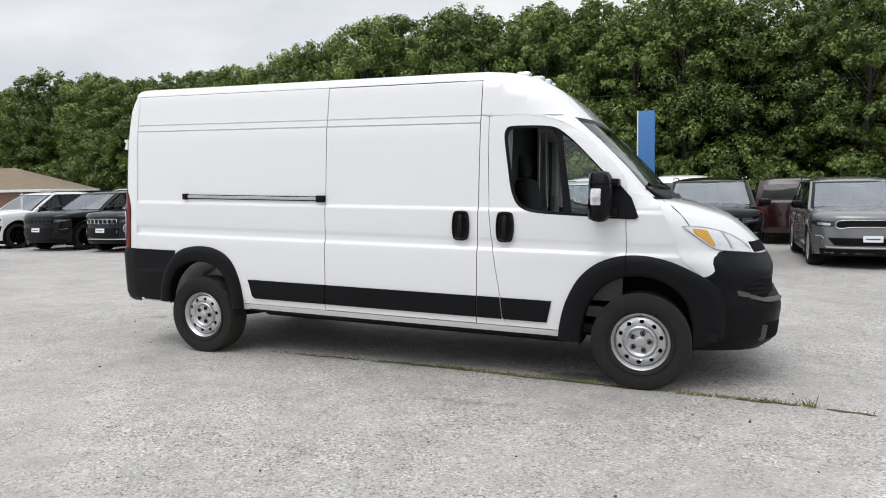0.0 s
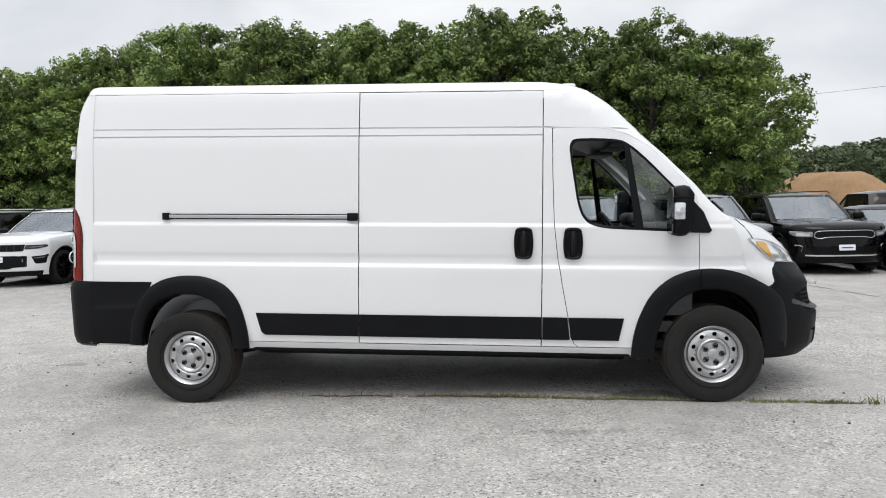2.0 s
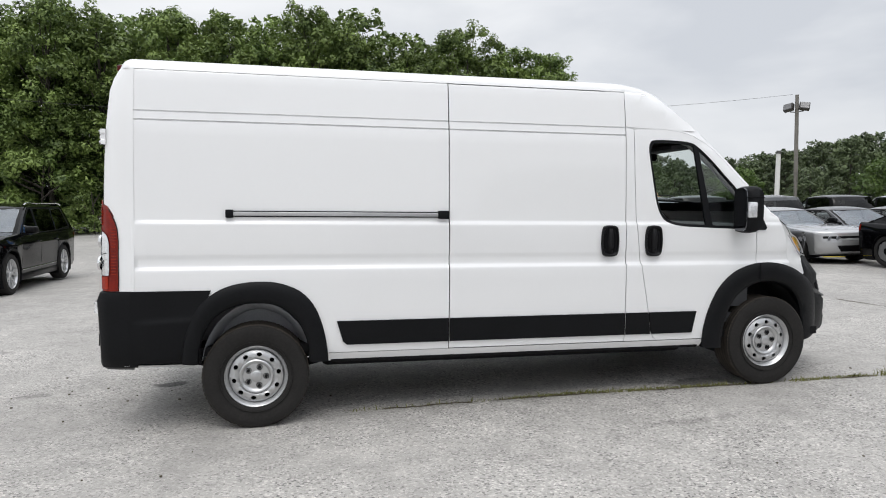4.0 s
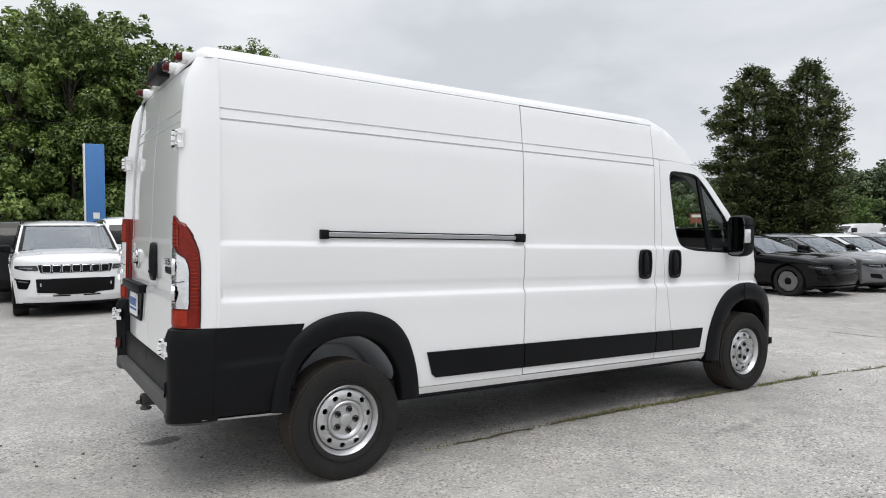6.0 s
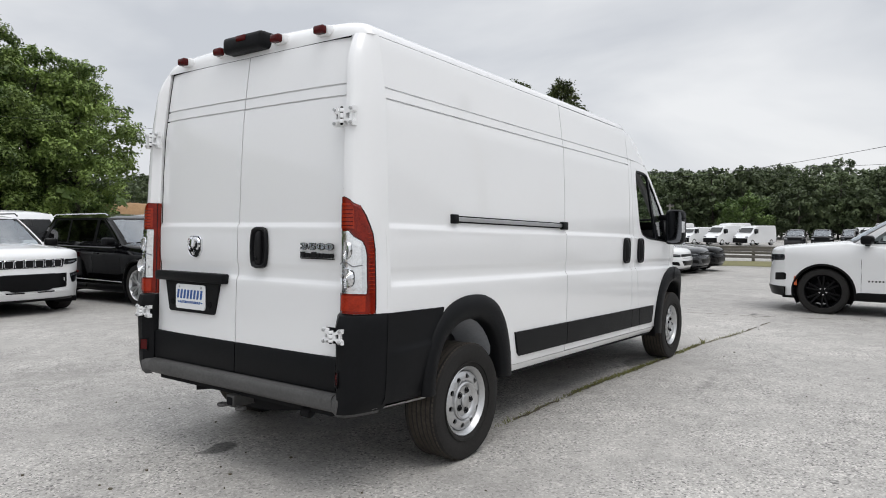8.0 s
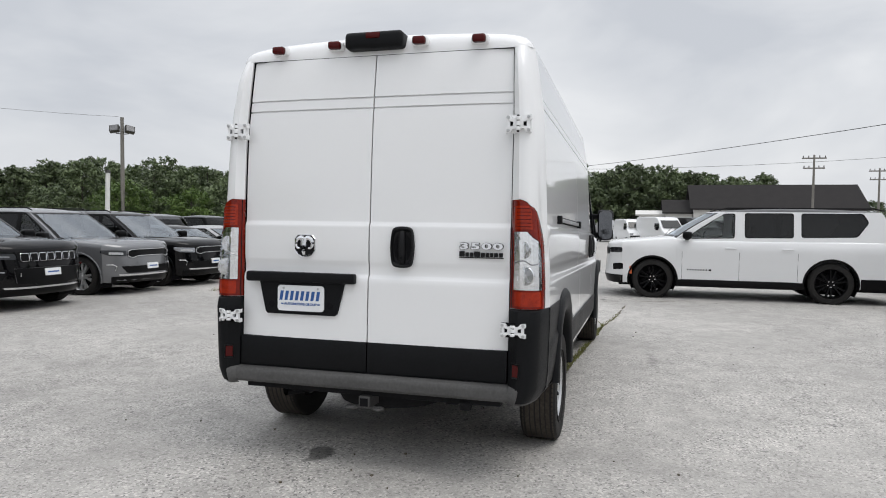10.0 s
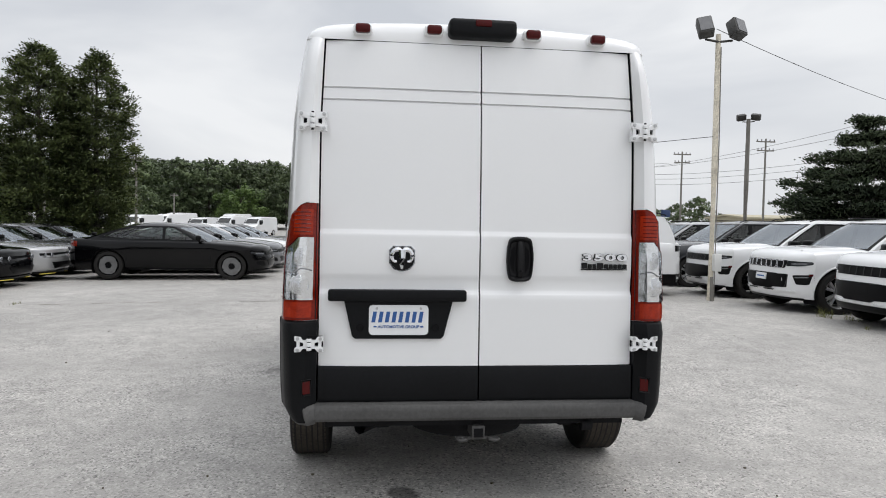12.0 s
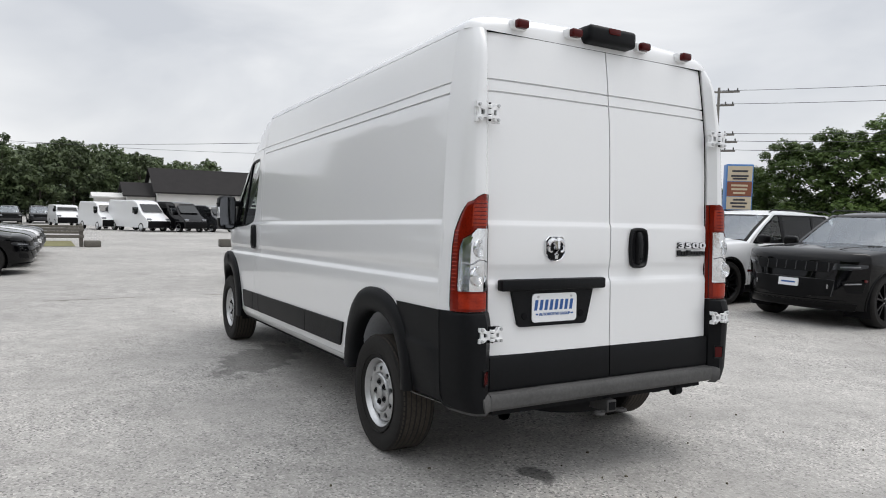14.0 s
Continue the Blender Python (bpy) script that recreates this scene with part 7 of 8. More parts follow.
CHARG = dict(L=5.02, W=1.90, H=1.44, wb=3.00, fo=0.92, bp=-1.68, cp=-2.58, dome=0.09, round=0.46, drop=0.11, hood0=0.86, hood1=0.97, belt=0.97, deck=1.02, r=0.36, cowl=-0.50, roof0=-1.30, roof1=-2.62, tail=-3.72, tumble=0.19, sill=0.30, nose_low=0.22, arch=0.05, tw=0.24)
ROW_N = "north row of parked cars"
YF = 8.70
car(facing_south(-16.6, YF), P_WHITE, "white mid-size SUV parked in the row", group=ROW_N, style="trail", **dict(JEEP, rim="black"))
car(facing_south(-13.7, YF), P_BLACK, "black mid-size SUV with dark wheels and white plate", group=ROW_N, style="dark", **dict(JEEP, rim="black"))
car(facing_south(-11.2, YF), P_NAVY, "dark navy SUV with chrome seven-slot grille", group=ROW_N, style="chrome", **JEEPL)
car(facing_south(-8.5, YF), P_WHITE, "white SUV with black lower grille and black wheels", group=ROW_N, style="trail", **dict(JEEPL, rim="black"))
car(facing_south(-5.93, YF - 0.1), P_BLACK, "black SUV with chrome-slotted grille and white plate", group=ROW_N, style="chrome", **JEEPL)
car(facing_south(-0.59, 9.95), P_WHITE, "white SUV facing the lane, black grille slots", group=ROW_N, plate=False, **dict(JEEP, rim="black"))
car(facing_south(1.68, 9.75), P_WHITE, "white SUV with slotted grille beside another white one", group=ROW_N, plate=False, **dict(JEEP, rim="black"))
car(facing_south(4.42, YF), P_BLACK, "black three-row SUV with bright spoked wheels", group=ROW_N, style="chrome", **JEEPL)
car(facing_south(7.20, 9.02), P_GREY, "grey SUV with chrome-ringed grille and white plate", kind="suv", group=ROW_N, **DUR)
car(facing_south(9.41, 9.04), P_BLACK, "black SUV with chrome-ringed grille and clear headlights", kind="suv", group=ROW_N, **DUR)
car(facing_south(11.62, 9.10), P_BLACK, "black two-door muscle coupe with yellow splitter guard", name="coupe", kind="coupe", group=ROW_N, plate=False, **CHALL)
car(facing_south(13.75, 9.15), P_SILVER, "silver two-door muscle coupe with yellow splitter guard", name="coupe", kind="coupe", group=ROW_N, plate=False, **CHALL)
car(facing_south(16.1, 9.3), P_DGREY, "dark grey two-door coupe in the row", name="coupe", kind="coupe", group=ROW_N, plate=False, **CHALL)
car(facing_south(18.4, 9.3), P_GREY, "mid-grey two-door coupe in the row", name="coupe", kind="coupe", group=ROW_N, plate=False, **CHALL)
car(facing_south(20.7, 9.4), P_BLACK, "black coupe at the end of the row", name="coupe", kind="coupe", group=ROW_N, plate=False, **CHALL)
ROW_S2 = "row of sedans beyond the van"
for i, (x, p, lb) in enumerate(((14.30, P_BLACK, "black four-door sedan with film-covered wheels"), (16.6, P_GREY, "grey four-door sedan in the row"), (18.8, P_WHITE, "white four-door sedan in the row"),
                                (20.8, P_DGREY, "dark four-door sedan in the row"), (22.7, P_BLACK, "black four-door sedan at the end of the row"))):
    car(facing_south(x, 3.99 - 0.04 * i), p, lb, name="sedan", kind="sedan", group=ROW_S2, plate=False, **dict(CHARG, rim="film" if i in (0, 1) else "black"))
car(facing_north(10.75, -1.82), P_WHITE, "long white full-size SUV with black wheels and roof", name="suv", kind="wagon", roof_paint=M_TRIM, plate=False,
    **dict(L=5.62, W=2.08, H=1.83, wb=3.24, fo=0.96, hood0=1.15, hood1=1.26, belt=1.18, deck=1.20, r=0.40, cowl=-0.36, roof0=-1.13, roof1=-4.20, tail=-4.46, tumble=0.10, rim="black", sill=0.38, nose_low=0.28, crown=0.03, bp=-1.62, cp=-2.66, dome=0.075, face=0.03, round=0.36, drop=0.08))
ROW_S = "south row of parked cars"
YS = -7.76
car(facing_north(13.2, YS), P_DGREY, "dark grey SUV parked in the row", group=ROW_S, **JEEPL)
car(facing_north(10.35, YS), P_WHITE, "white three-row SUV with dark wheels", group=ROW_S, style="dark", plate=False, **dict(JEEPL, rim="black"))
car(facing_north(7.66, YS), P_WHITE, "white SUV with chrome grille slots and silver wheels", group=ROW_S, **JEEP)
car(facing_north(5.12, YS), P_WHITE, "white SUV with all-black grille and black wheels", group=ROW_S, style="trail", plate=False, **dict(JEEP, rim="black"))
car(facing_north(2.42, YS), P_BLACK, "black SUV with black grille and white plate", group=ROW_S, style="trail", **dict(JEEP, rim="black"))
car(facing_north(16.0, YS), P_SILVER, "silver SUV parked in the row", group=ROW_S, **JEEP)

# second row, behind the north row
PICK = dict(L=5.8, W=2.05, H=1.84, wb=3.6, fo=0.95, hood0=1.06, hood1=1.16, belt=1.16, deck=1.20, r=0.40, cowl=-0.75, roof0=-1.4, roof1=-2.95, tail=-3.2, tumble=0.16, sill=0.45)
ROW_B = "back row of trucks"
for x, y, p, lb, fn in ((6.6, 19.0, P_RED, "dark red pickup truck seen from its tail", facing_north), (1.28, 16.95, P_WHITE, "white pickup truck seen from its tail", facing_north), (3.60, 16.95, P_WHITE, "white pickup truck beside another white one", facing_north), (-1.2, 17.5, P_BLACK, "black pickup truck behind the row", facing_north),
                         (14.5, 18.5, P_BLACK, "black pickup truck behind the row", facing_north), (17.5, 18.5, P_DGREY, "dark grey pickup truck behind the row", facing_north), (20.6, 18.5, P_BLACK, "black pickup truck behind the coupes", facing_north),
                         (23.8, 18.5, P_SILVER, "silver pickup truck behind the coupes", facing_north), (-17.5, 17.5, P_WHITE, "white pickup truck behind the row", facing_north)):
    car(fn(x, y), p, lb, name="pickup", kind="pickup", group=ROW_B, plate=False, **dict(PICK, H=1.93 if p is P_WHITE else 1.84))

# ---- trees ----
def leaf_material(name, dark, light, patch=0.5):
    """Leaves that differ a little one by one, and more from bough to bough and tree to tree."""
    m = bpy.data.materials.new(name)
    m.use_nodes = True
    nt = m.node_tree
    b = nt.nodes["Principled BSDF"]
    b.inputs["Roughness"].default_value = 0.5
    b.inputs["Specular IOR Level"].default_value = 0.3
    geo, oi, tc = nt.nodes.new("ShaderNodeNewGeometry"), nt.nodes.new("ShaderNodeObjectInfo"), nt.nodes.new("ShaderNodeTexCoord")
    no = nt.nodes.new("ShaderNodeTexNoise")
    no.inputs["Scale"].default_value, no.inputs["Detail"].default_value = patch, 2.0
    nt.links.new(tc.outputs["Object"], no.inputs["Vector"])
    r1 = nt.nodes.new("ShaderNodeMapRange")
    for key, val in (("From Min", 0.32), ("From Max", 0.68), ("To Min", -0.05), ("To Max", 0.60)):
        r1.inputs[key].default_value = val
    nt.links.new(no.outputs["Fac"], r1.inputs["Value"])
    ad = nt.nodes.new("ShaderNodeMath")
    ad.operation = "MULTIPLY_ADD"
    ad.inputs[1].default_value = 0.42
    ad.use_clamp = True
    nt.links.new(geo.outputs["Random Per Island"], ad.inputs[0])
    nt.links.new(r1.outputs["Result"], ad.inputs[2])
    mix = nt.nodes.new("ShaderNodeMix")
    mix.data_type = "RGBA"
    mix.inputs["A"].default_value, mix.inputs["B"].default_value = (*dark, 1), (*light, 1)
    nt.links.new(ad.outputs[0], mix.inputs["Factor"])
    r = nt.nodes.new("ShaderNodeMapRange")
    r.inputs["To Min"].default_value, r.inputs["To Max"].default_value = 0.74, 1.26
    nt.links.new(oi.outputs["Random"], r.inputs["Value"])
    sc = nt.nodes.new("ShaderNodeVectorMath")
    sc.operation = "SCALE"
    nt.links.new(mix.outputs["Result"], sc.inputs[0])
    nt.links.new(r.outputs["Result"], sc.inputs["Scale"])
    nt.links.new(sc.outputs["Vector"], b.inputs["Base Color"])
    tl = nt.nodes.new("ShaderNodeBsdfTranslucent")
    nt.links.new(sc.outputs["Vector"], tl.inputs["Color"])
    ms = nt.nodes.new("ShaderNodeMixShader")
    ms.inputs["Fac"].default_value = 0.18
    nt.links.new(b.outputs["BSDF"], ms.inputs[1])
    nt.links.new(tl.outputs["BSDF"], ms.inputs[2])
    nt.links.new(ms.outputs["Shader"], nt.nodes["Material Output"].inputs["Surface"])
    return m


M_LEAF = leaf_material("broad_leaves", (0.052, 0.090, 0.026), (0.27, 0.36, 0.098))
M_LEAFL = leaf_material("light_leaves", (0.05, 0.09, 0.022), (0.12, 0.18, 0.045))
# distance haze is put into this leaf colour: lifted darks, less contrast
M_HAZEDLEAF = leaf_material("hazed_far_leaves", (0.066, 0.092, 0.048), (0.140, 0.180, 0.082), 0.35)
M_NEEDLE = leaf_material("cedar_needles", (0.050, 0.074, 0.026), (0.20, 0.245, 0.08), 1.2)
M_DARKNEEDLE = leaf_material("dark_cedar_needles", (0.035, 0.056, 0.030), (0.12, 0.155, 0.078))
M_BARK = material("grey_bark", (0.060, 0.052, 0.043), 0.9, vary=0.3, scale=3, fine=20, bump=0.5)


def leaf_cloud(boughs, leaf, per, rnd):
    """Small leaves on the tufts of each bough (x, y, z, radius): tufts sit on its upper side, so that light falls on top and shade stays below."""
    vs, fs, soft = [], [], []
    up = Vector((0, 0, 0.30))
    for cx, cy, cz, cr in boughs:
        c = Vector((cx, cy, cz))
        for j in range(11):
            az, el = j * 2.4 + rnd.uniform(-0.5, 0.5), math.asin(rnd.uniform(-0.35, 1.0))
            d0 = Vector((math.cos(az) * math.cos(el), math.sin(az) * math.cos(el), math.sin(el)))
            tr = cr * rnd.uniform(0.26, 0.44)
            q0 = c + Vector((d0.x, d0.y, d0.z * 0.80)) * (cr * rnd.uniform(0.55, 1.0))
            for _ in range(max(int(per * tr * tr), 5)):
                d = Vector((rnd.gauss(0, 1), rnd.gauss(0, 1), rnd.gauss(0.25, 1))).normalized()
                q = q0 + d * (tr * rnd.uniform(0.45, 1.12))
                nrm = (d + Vector((rnd.gauss(0, 0.5), rnd.gauss(0, 0.5), 0.4 + rnd.gauss(0, 0.5)))).normalized()
                a = nrm.orthogonal().normalized()
                t = rnd.uniform(0, 6.28)
                u = (a * math.cos(t) + nrm.cross(a) * math.sin(t)) * leaf * rnd.uniform(0.6, 1.25)
                w = nrm.cross(u) * 0.62
                i = len(vs)
                soft.append((d0 * 0.55 + d * 0.65 + nrm * 0.40 + up).normalized())
                vs += [q - u, q - w + u * 0.7, q + w + u * 0.7]
                fs.append((i, i + 1, i + 2))
    me = bpy.data.meshes.new("crown")
    me.from_pydata(vs, [], fs)
    me.shade_smooth()
    me.normals_split_custom_set_from_vertices([n for n in soft for _ in range(3)])
    return me


def broad_tree(seed, height, spread, low, leaf=0.115, per=330, n=46, mat=None, size=1.0):
    """Meshes of a broad-leaved tree: trunk with limbs, and a crown of boughs."""
    rnd = random.Random(seed)
    lean = (rnd.uniform(-0.4, 0.4), rnd.uniform(-0.4, 0.4))
    bm = tube([(0, 0, -0.1), (lean[0] * 0.3, lean[1] * 0.3, height * 0.3), (lean[0] * 0.7, lean[1] * 0.7, height * 0.62), (lean[0], lean[1], height * 0.9)], height * 0.014, 8, r_end=0.04)
    boughs = []
    for k in range(n):
        t = (k + 0.5) / n
        z = lerp(low, height * 0.95, t ** 0.85)
        f = float(np.interp((z - low) / (height - low), [0, 0.15, 0.45, 0.70, 0.88, 1.0], [0.70, 0.92, 1.0, 0.80, 0.45, 0.10]))
        a = k * 2.4 + rnd.uniform(-0.5, 0.5)
        r = spread * f * rnd.uniform(0.45, 1.05)
        cr = spread * rnd.uniform(0.24, 0.44) * size * (0.72 + 0.28 * f)
        boughs.append((r * math.cos(a) + lean[0] * t, r * math.sin(a) + lean[1] * t, z - cr * 0.35 + rnd.uniform(-0.5, 0.5), cr))
        if k % 2 == 0:
            tube([(lean[0] * t * 0.7, lean[1] * t * 0.7, z * 0.70), (r * 0.5 * math.cos(a), r * 0.5 * math.sin(a), z * 0.86), (r * 0.9 * math.cos(a), r * 0.9 * math.sin(a), z * 0.98)], 0.06, 5, bm, r_end=0.02)
    trunk = finish(bm)
    trunk.materials.append(M_BARK)
    crown = leaf_cloud(boughs, leaf, per, rnd)
    crown.materials.append(mat or M_LEAF)
    return trunk, crown


def cedar_tree(seed, height, spread, low=0.6, n=120, blade=0.24, shape=None, droop=0.05, mat=None, layer=0.0):
    """A cedar: a straight trunk, rising limbs and ragged sprays of narrow needles along them."""
    rnd = random.Random(seed)
    env = table(shape)
    bm = tube([(0, 0, -0.1), (0.05, 0, height * 0.5), (0, 0, height * 0.95)], height * 0.018, 8, r_end=0.03)
    vs, fs, soft = [], [], []
    for k in range(n):
        t = (k + 0.5) / n
        z = lerp(low, height - 0.25, t ** 0.92)
        if layer:
            z = lerp(z, round(z / layer) * layer, 0.7)
        a = k * 2.4 + rnd.uniform(-0.6, 0.6)
        r = spread * env(t) * rnd.uniform(0.58, 1.10) + 0.15
        d = Vector((math.cos(a), math.sin(a), rnd.uniform(0.05, 0.40) - droop * 4))
        if k % 2 == 0:
            tube([(0, 0, z), tuple(Vector((0, 0, z)) + d * r * 0.9)], 0.03, 5, bm, r_end=0.008)
        m = max(int(r / 0.42), 2)
        for j in range(m):
            f = lerp(0.35, 1.0, (j + 0.7) / m)
            side_ = Vector((-d.y, d.x, 0)) * rnd.gauss(0, 0.22 * r * f)
            p = Vector((0, 0, z)) + d * (r * f) + side_ + Vector((0, 0, rnd.gauss(0, 0.10)))
            tr = rnd.uniform(0.20, 0.40) * (0.75 + 0.45 * (1 - t))
            tip = (d * 0.9 + Vector((0, 0, 0.45 - droop * 5)) + side_ * 0.3).normalized()
            for _ in range(int(84 * (tr / 0.3) ** 1.5 * (0.22 / blade))):
                q0 = Vector((rnd.gauss(0, 0.55), rnd.gauss(0, 0.55), rnd.gauss(0, 0.40 if not layer else 0.22)))
                q = p + q0 * tr + tip * rnd.uniform(-0.1, 0.35) * tr
                u = (tip + Vector((rnd.gauss(0, 0.5), rnd.gauss(0, 0.5), rnd.gauss(0.1, 0.4)))).normalized() * blade * rnd.uniform(0.5, 1.25)
                w = u.cross(Vector((rnd.gauss(0, 1), rnd.gauss(0, 1), rnd.gauss(0, 1)))).normalized() * blade * 0.17
                i = len(vs)
                soft.append((q0 * 0.9 + Vector((d.x, d.y, 0.45)) * 0.6 + Vector((rnd.gauss(0, 0.2), rnd.gauss(0, 0.2), rnd.gauss(0, 0.2)))).normalized())
                vs += [q - u * 0.5, q - w, q + u * 0.5, q + w]
                fs.append((i, i + 1, i + 2, i + 3))
    trunk = finish(bm)
    trunk.materials.append(M_BARK)
    crown = bpy.data.meshes.new("crown")
    crown.from_pydata(vs, [], fs)
    crown.shade_smooth()
    crown.normals_split_custom_set_from_vertices([v for v in soft for _ in range(4)])
    crown.materials.append(mat or M_NEEDLE)
    return trunk, crown


def plant(meshes, x, y, z=0.0, turn=0.0, scale=1.0, wide=1.0, name="tree", label="", cat="tree", group=""):
    ob = thing(name, label, cat, Matrix.LocRotScale((x, y, z), Euler((0, 0, turn)), (scale * wide, scale * wide, scale)), group)
    part("trunk", meshes[0], None, ob)
    part("crown", meshes[1], None, ob)
    return ob


BROAD = [broad_tree(20 + i, 15.5 + 0.6 * (i % 3), 3.7 + 0.4 * (i % 2), 1.8 + 0.8 * (i % 3), leaf=0.14, per=235) for i in range(6)]
BACK = [broad_tree(30 + i, 15.5 + 0.6 * i, 3.9, 4.0, leaf=0.23, per=70, n=40) for i in range(4)]
ROADSIDE = [broad_tree(36 + i, 15.5, 3.9, 1.0, leaf=0.17, per=190, n=44, mat=M_LEAFL) for i in range(2)]
SHRUB = [broad_tree(40 + i, 4.2, 2.6, 0.4, leaf=0.13, per=170, n=16) for i in range(2)]
MID = [broad_tree(50 + i, 6.5, 3.6, 0.6, leaf=0.21, per=100, n=22, mat=M_LEAFL if i else M_HAZEDLEAF) for i in range(2)]
FAR = [broad_tree(60 + i, 12.5, 4.2, 1.0, leaf=0.30, per=54, n=30, mat=M_HAZEDLEAF) for i in range(3)]
rnd = random.Random(5)
WOOD_LABEL = "tall leafy green tree in a dense wood edge"


def top_height(x):
    return float(np.interp(x, [-75, -61, -50, -46, -42.5, -34, -29.7, -25, -20, -15, -11, -6.5, -2.4, 1.9, 5.5, 11, 14.6, 18.5, 21, 26], [14.3, 14.6, 14.6, 14.0, 15.2, 13.4, 14.5, 14.9, 17.2, 16.8, 16.8, 16.6, 16.2, 16.2, 15.8, 15.4, 15.2, 15.0, 14.2, 13.0]))


for row, (y0, step) in enumerate(((46.0, 3.7), (50.5, 4.4), (56.0, 5.8))):
    x = -80.0 + row
    while x < 22.2 + row * 0.8:
        h = top_height(x) * (1 + 0.03 * row) * rnd.uniform(0.93, 1.03)
        plant(BACK[rnd.randrange(4)] if row else BROAD[rnd.randrange(6)], x + rnd.uniform(-0.8, 0.8), y0 + rnd.uniform(-1.2, 1.2), 0, rnd.uniform(0, 6.28), h / 16.3, rnd.uniform(0.95, 1.15), label=WOOD_LABEL, group="wood edge")
        x += step * rnd.uniform(0.8, 1.2)
x = -70.0
while x < 18.0:
    plant(SHRUB[rnd.randrange(2)], x, 42.8 + rnd.uniform(-0.8, 1.2), 0, rnd.uniform(0, 6.28), rnd.uniform(0.7, 1.35), name="shrub", label="leafy shrub at the foot of the wood", cat="shrub", group="wood undergrowth")
    x += rnd.uniform(2.4, 4.2)
UNDER = [broad_tree(44 + i, 5.6, 3.0, 0.3, leaf=0.26, per=42, n=16, mat=M_LEAFL) for i in range(2)]
for y0 in (48.5, 53.0, 59.5):
    x = -72.0
    while x < 24.0:
        plant(UNDER[rnd.randrange(2)], x, y0 + rnd.uniform(-0.8, 0.8), 0, rnd.uniform(0, 6.28), rnd.uniform(0.9, 1.3), name="shrub", label="dark leafy undergrowth within the wood", cat="shrub", group="wood undergrowth")
        x += rnd.uniform(2.6, 3.8)
# far wooded hillside to the east
for row in range(3):
    b = -24.0
    while b > -100.0:
        d = 128 + row * 11 + rnd.uniform(-3, 3)
        h = (float(np.interp(-b, [24, 29, 32, 34, 35.5, 37.5, 40, 43, 50, 66, 74, 84, 95, 97], [10.6, 11.2, 10.6, 8.9, 8.0, 9.0, 10.0, 11.4, 12.2, 12.2, 13.0, 12.6, 12.6, 10.2])) + row * 0.9) * rnd.uniform(0.88, 1.06)
        ang = radians(b)
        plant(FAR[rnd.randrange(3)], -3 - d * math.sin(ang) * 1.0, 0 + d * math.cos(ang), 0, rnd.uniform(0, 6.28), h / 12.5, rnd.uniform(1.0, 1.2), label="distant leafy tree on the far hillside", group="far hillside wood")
        b -= rnd.uniform(1.7, 2.6) * (128 / d)
for b, d, h, k in ((-49, 84, 6.0, 1), (-54, 80, 5.0, 1), (-57, 82, 6.8, 0), (-62, 88, 6.0, 0), (-66, 78, 5.4, 1), (-71, 88, 6.0, 0), (-79.5, 86, 5.6, 1), (-86, 96, 6.0, 0), (-44, 84, 5.4, 0), (-39, 84, 5.2, 1), (-34, 88, 5.0, 0)):
    d, h = d * 1.35, h * 1.3
    plant(MID[k], -3 - d * math.sin(radians(b)), d * math.cos(radians(b)), 0, rnd.uniform(0, 6.28), h / 6.5, 1.0, label="rounded light green tree before the hillside", group="mid-distance trees")
for b in np.arange(-101, -162, -1.6):
    d = rnd.uniform(95, 125)
    h = rnd.uniform(3.8, 7.2)
    if not -128 < b < -119:
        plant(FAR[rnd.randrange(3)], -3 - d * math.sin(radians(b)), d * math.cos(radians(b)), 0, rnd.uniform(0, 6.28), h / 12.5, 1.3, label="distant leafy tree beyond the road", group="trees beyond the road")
for b, d, h in ((-143.5, 58, 6.2), (-147, 56, 8.2), (-150, 55, 8.8), (-153.5, 54, 9.4), (-157, 56, 9.0), (-145, 62, 6.5)):
    plant(ROADSIDE[rnd.randrange(2)], -3.9 - d * math.sin(radians(b)), 2.8 + d * math.cos(radians(b)), 0, rnd.uniform(0, 6.28), h / 15.9, 1.5, label="dark leafy tree by the roadside", group="roadside trees")
TALL = [(0, 0.80), (0.10, 0.96), (0.40, 1.0), (0.66, 0.94), (0.82, 0.70), (0.93, 0.36), (1.0, 0.05)]
plant(cedar_tree(81, 10.7, 2.40, 0.3, 210, 0.19, TALL), 33.0, 17.4, 0, 0.4, 1.0, 1.0, name="cedar_tree", label="tall dark cedar tree with a ragged outline", group="pair of cedars")
plant(cedar_tree(82, 10.5, 1.80, 0.3, 200, 0.18, TALL), 33.4, 14.7, 0, 1.9, 1.0, 1.0, name="cedar_tree", label="tall dark cedar tree with a narrow pointed top", group="pair of cedars")
plant(cedar_tree(83, 6.3, 3.2, 0.3, 190, 0.17, [(0, 0.75), (0.15, 0.98), (0.35, 0.96), (0.55, 0.76), (0.75, 0.46), (0.90, 0.20), (1.0, 0.03)], 0.04, M_DARKNEEDLE, 0.75), 21.2, -19.6, 0, 2.2, 1.0, 1.0, name="cedar_tree", label="broad dark cedar tree by the south row", cat="tree")

# ---- poles, lamps, signs, buildings, fence ----
M_WOODPOLE = material("weathered_wood_pole", (0.19, 0.18, 0.162), 0.9, vary=0.25, scale=2, fine=30, bump=0.4)
M_PALEPOLE = material("pale_weathered_post", (0.74, 0.68, 0.56), 0.85, vary=0.35, scale=3.5, fine=30, bump=0.4)
M_LAMPBODY = material("dark_lamp_housing", (0.04, 0.038, 0.035), 0.5, vary=0.15)
M_LAMPGLASS = material("dusty_lamp_glass", (0.16, 0.16, 0.165), 0.25, vary=0.15)
M_WIRE = material("black_cable", (0.03, 0.03, 0.032), 0.7, vary=0.05)
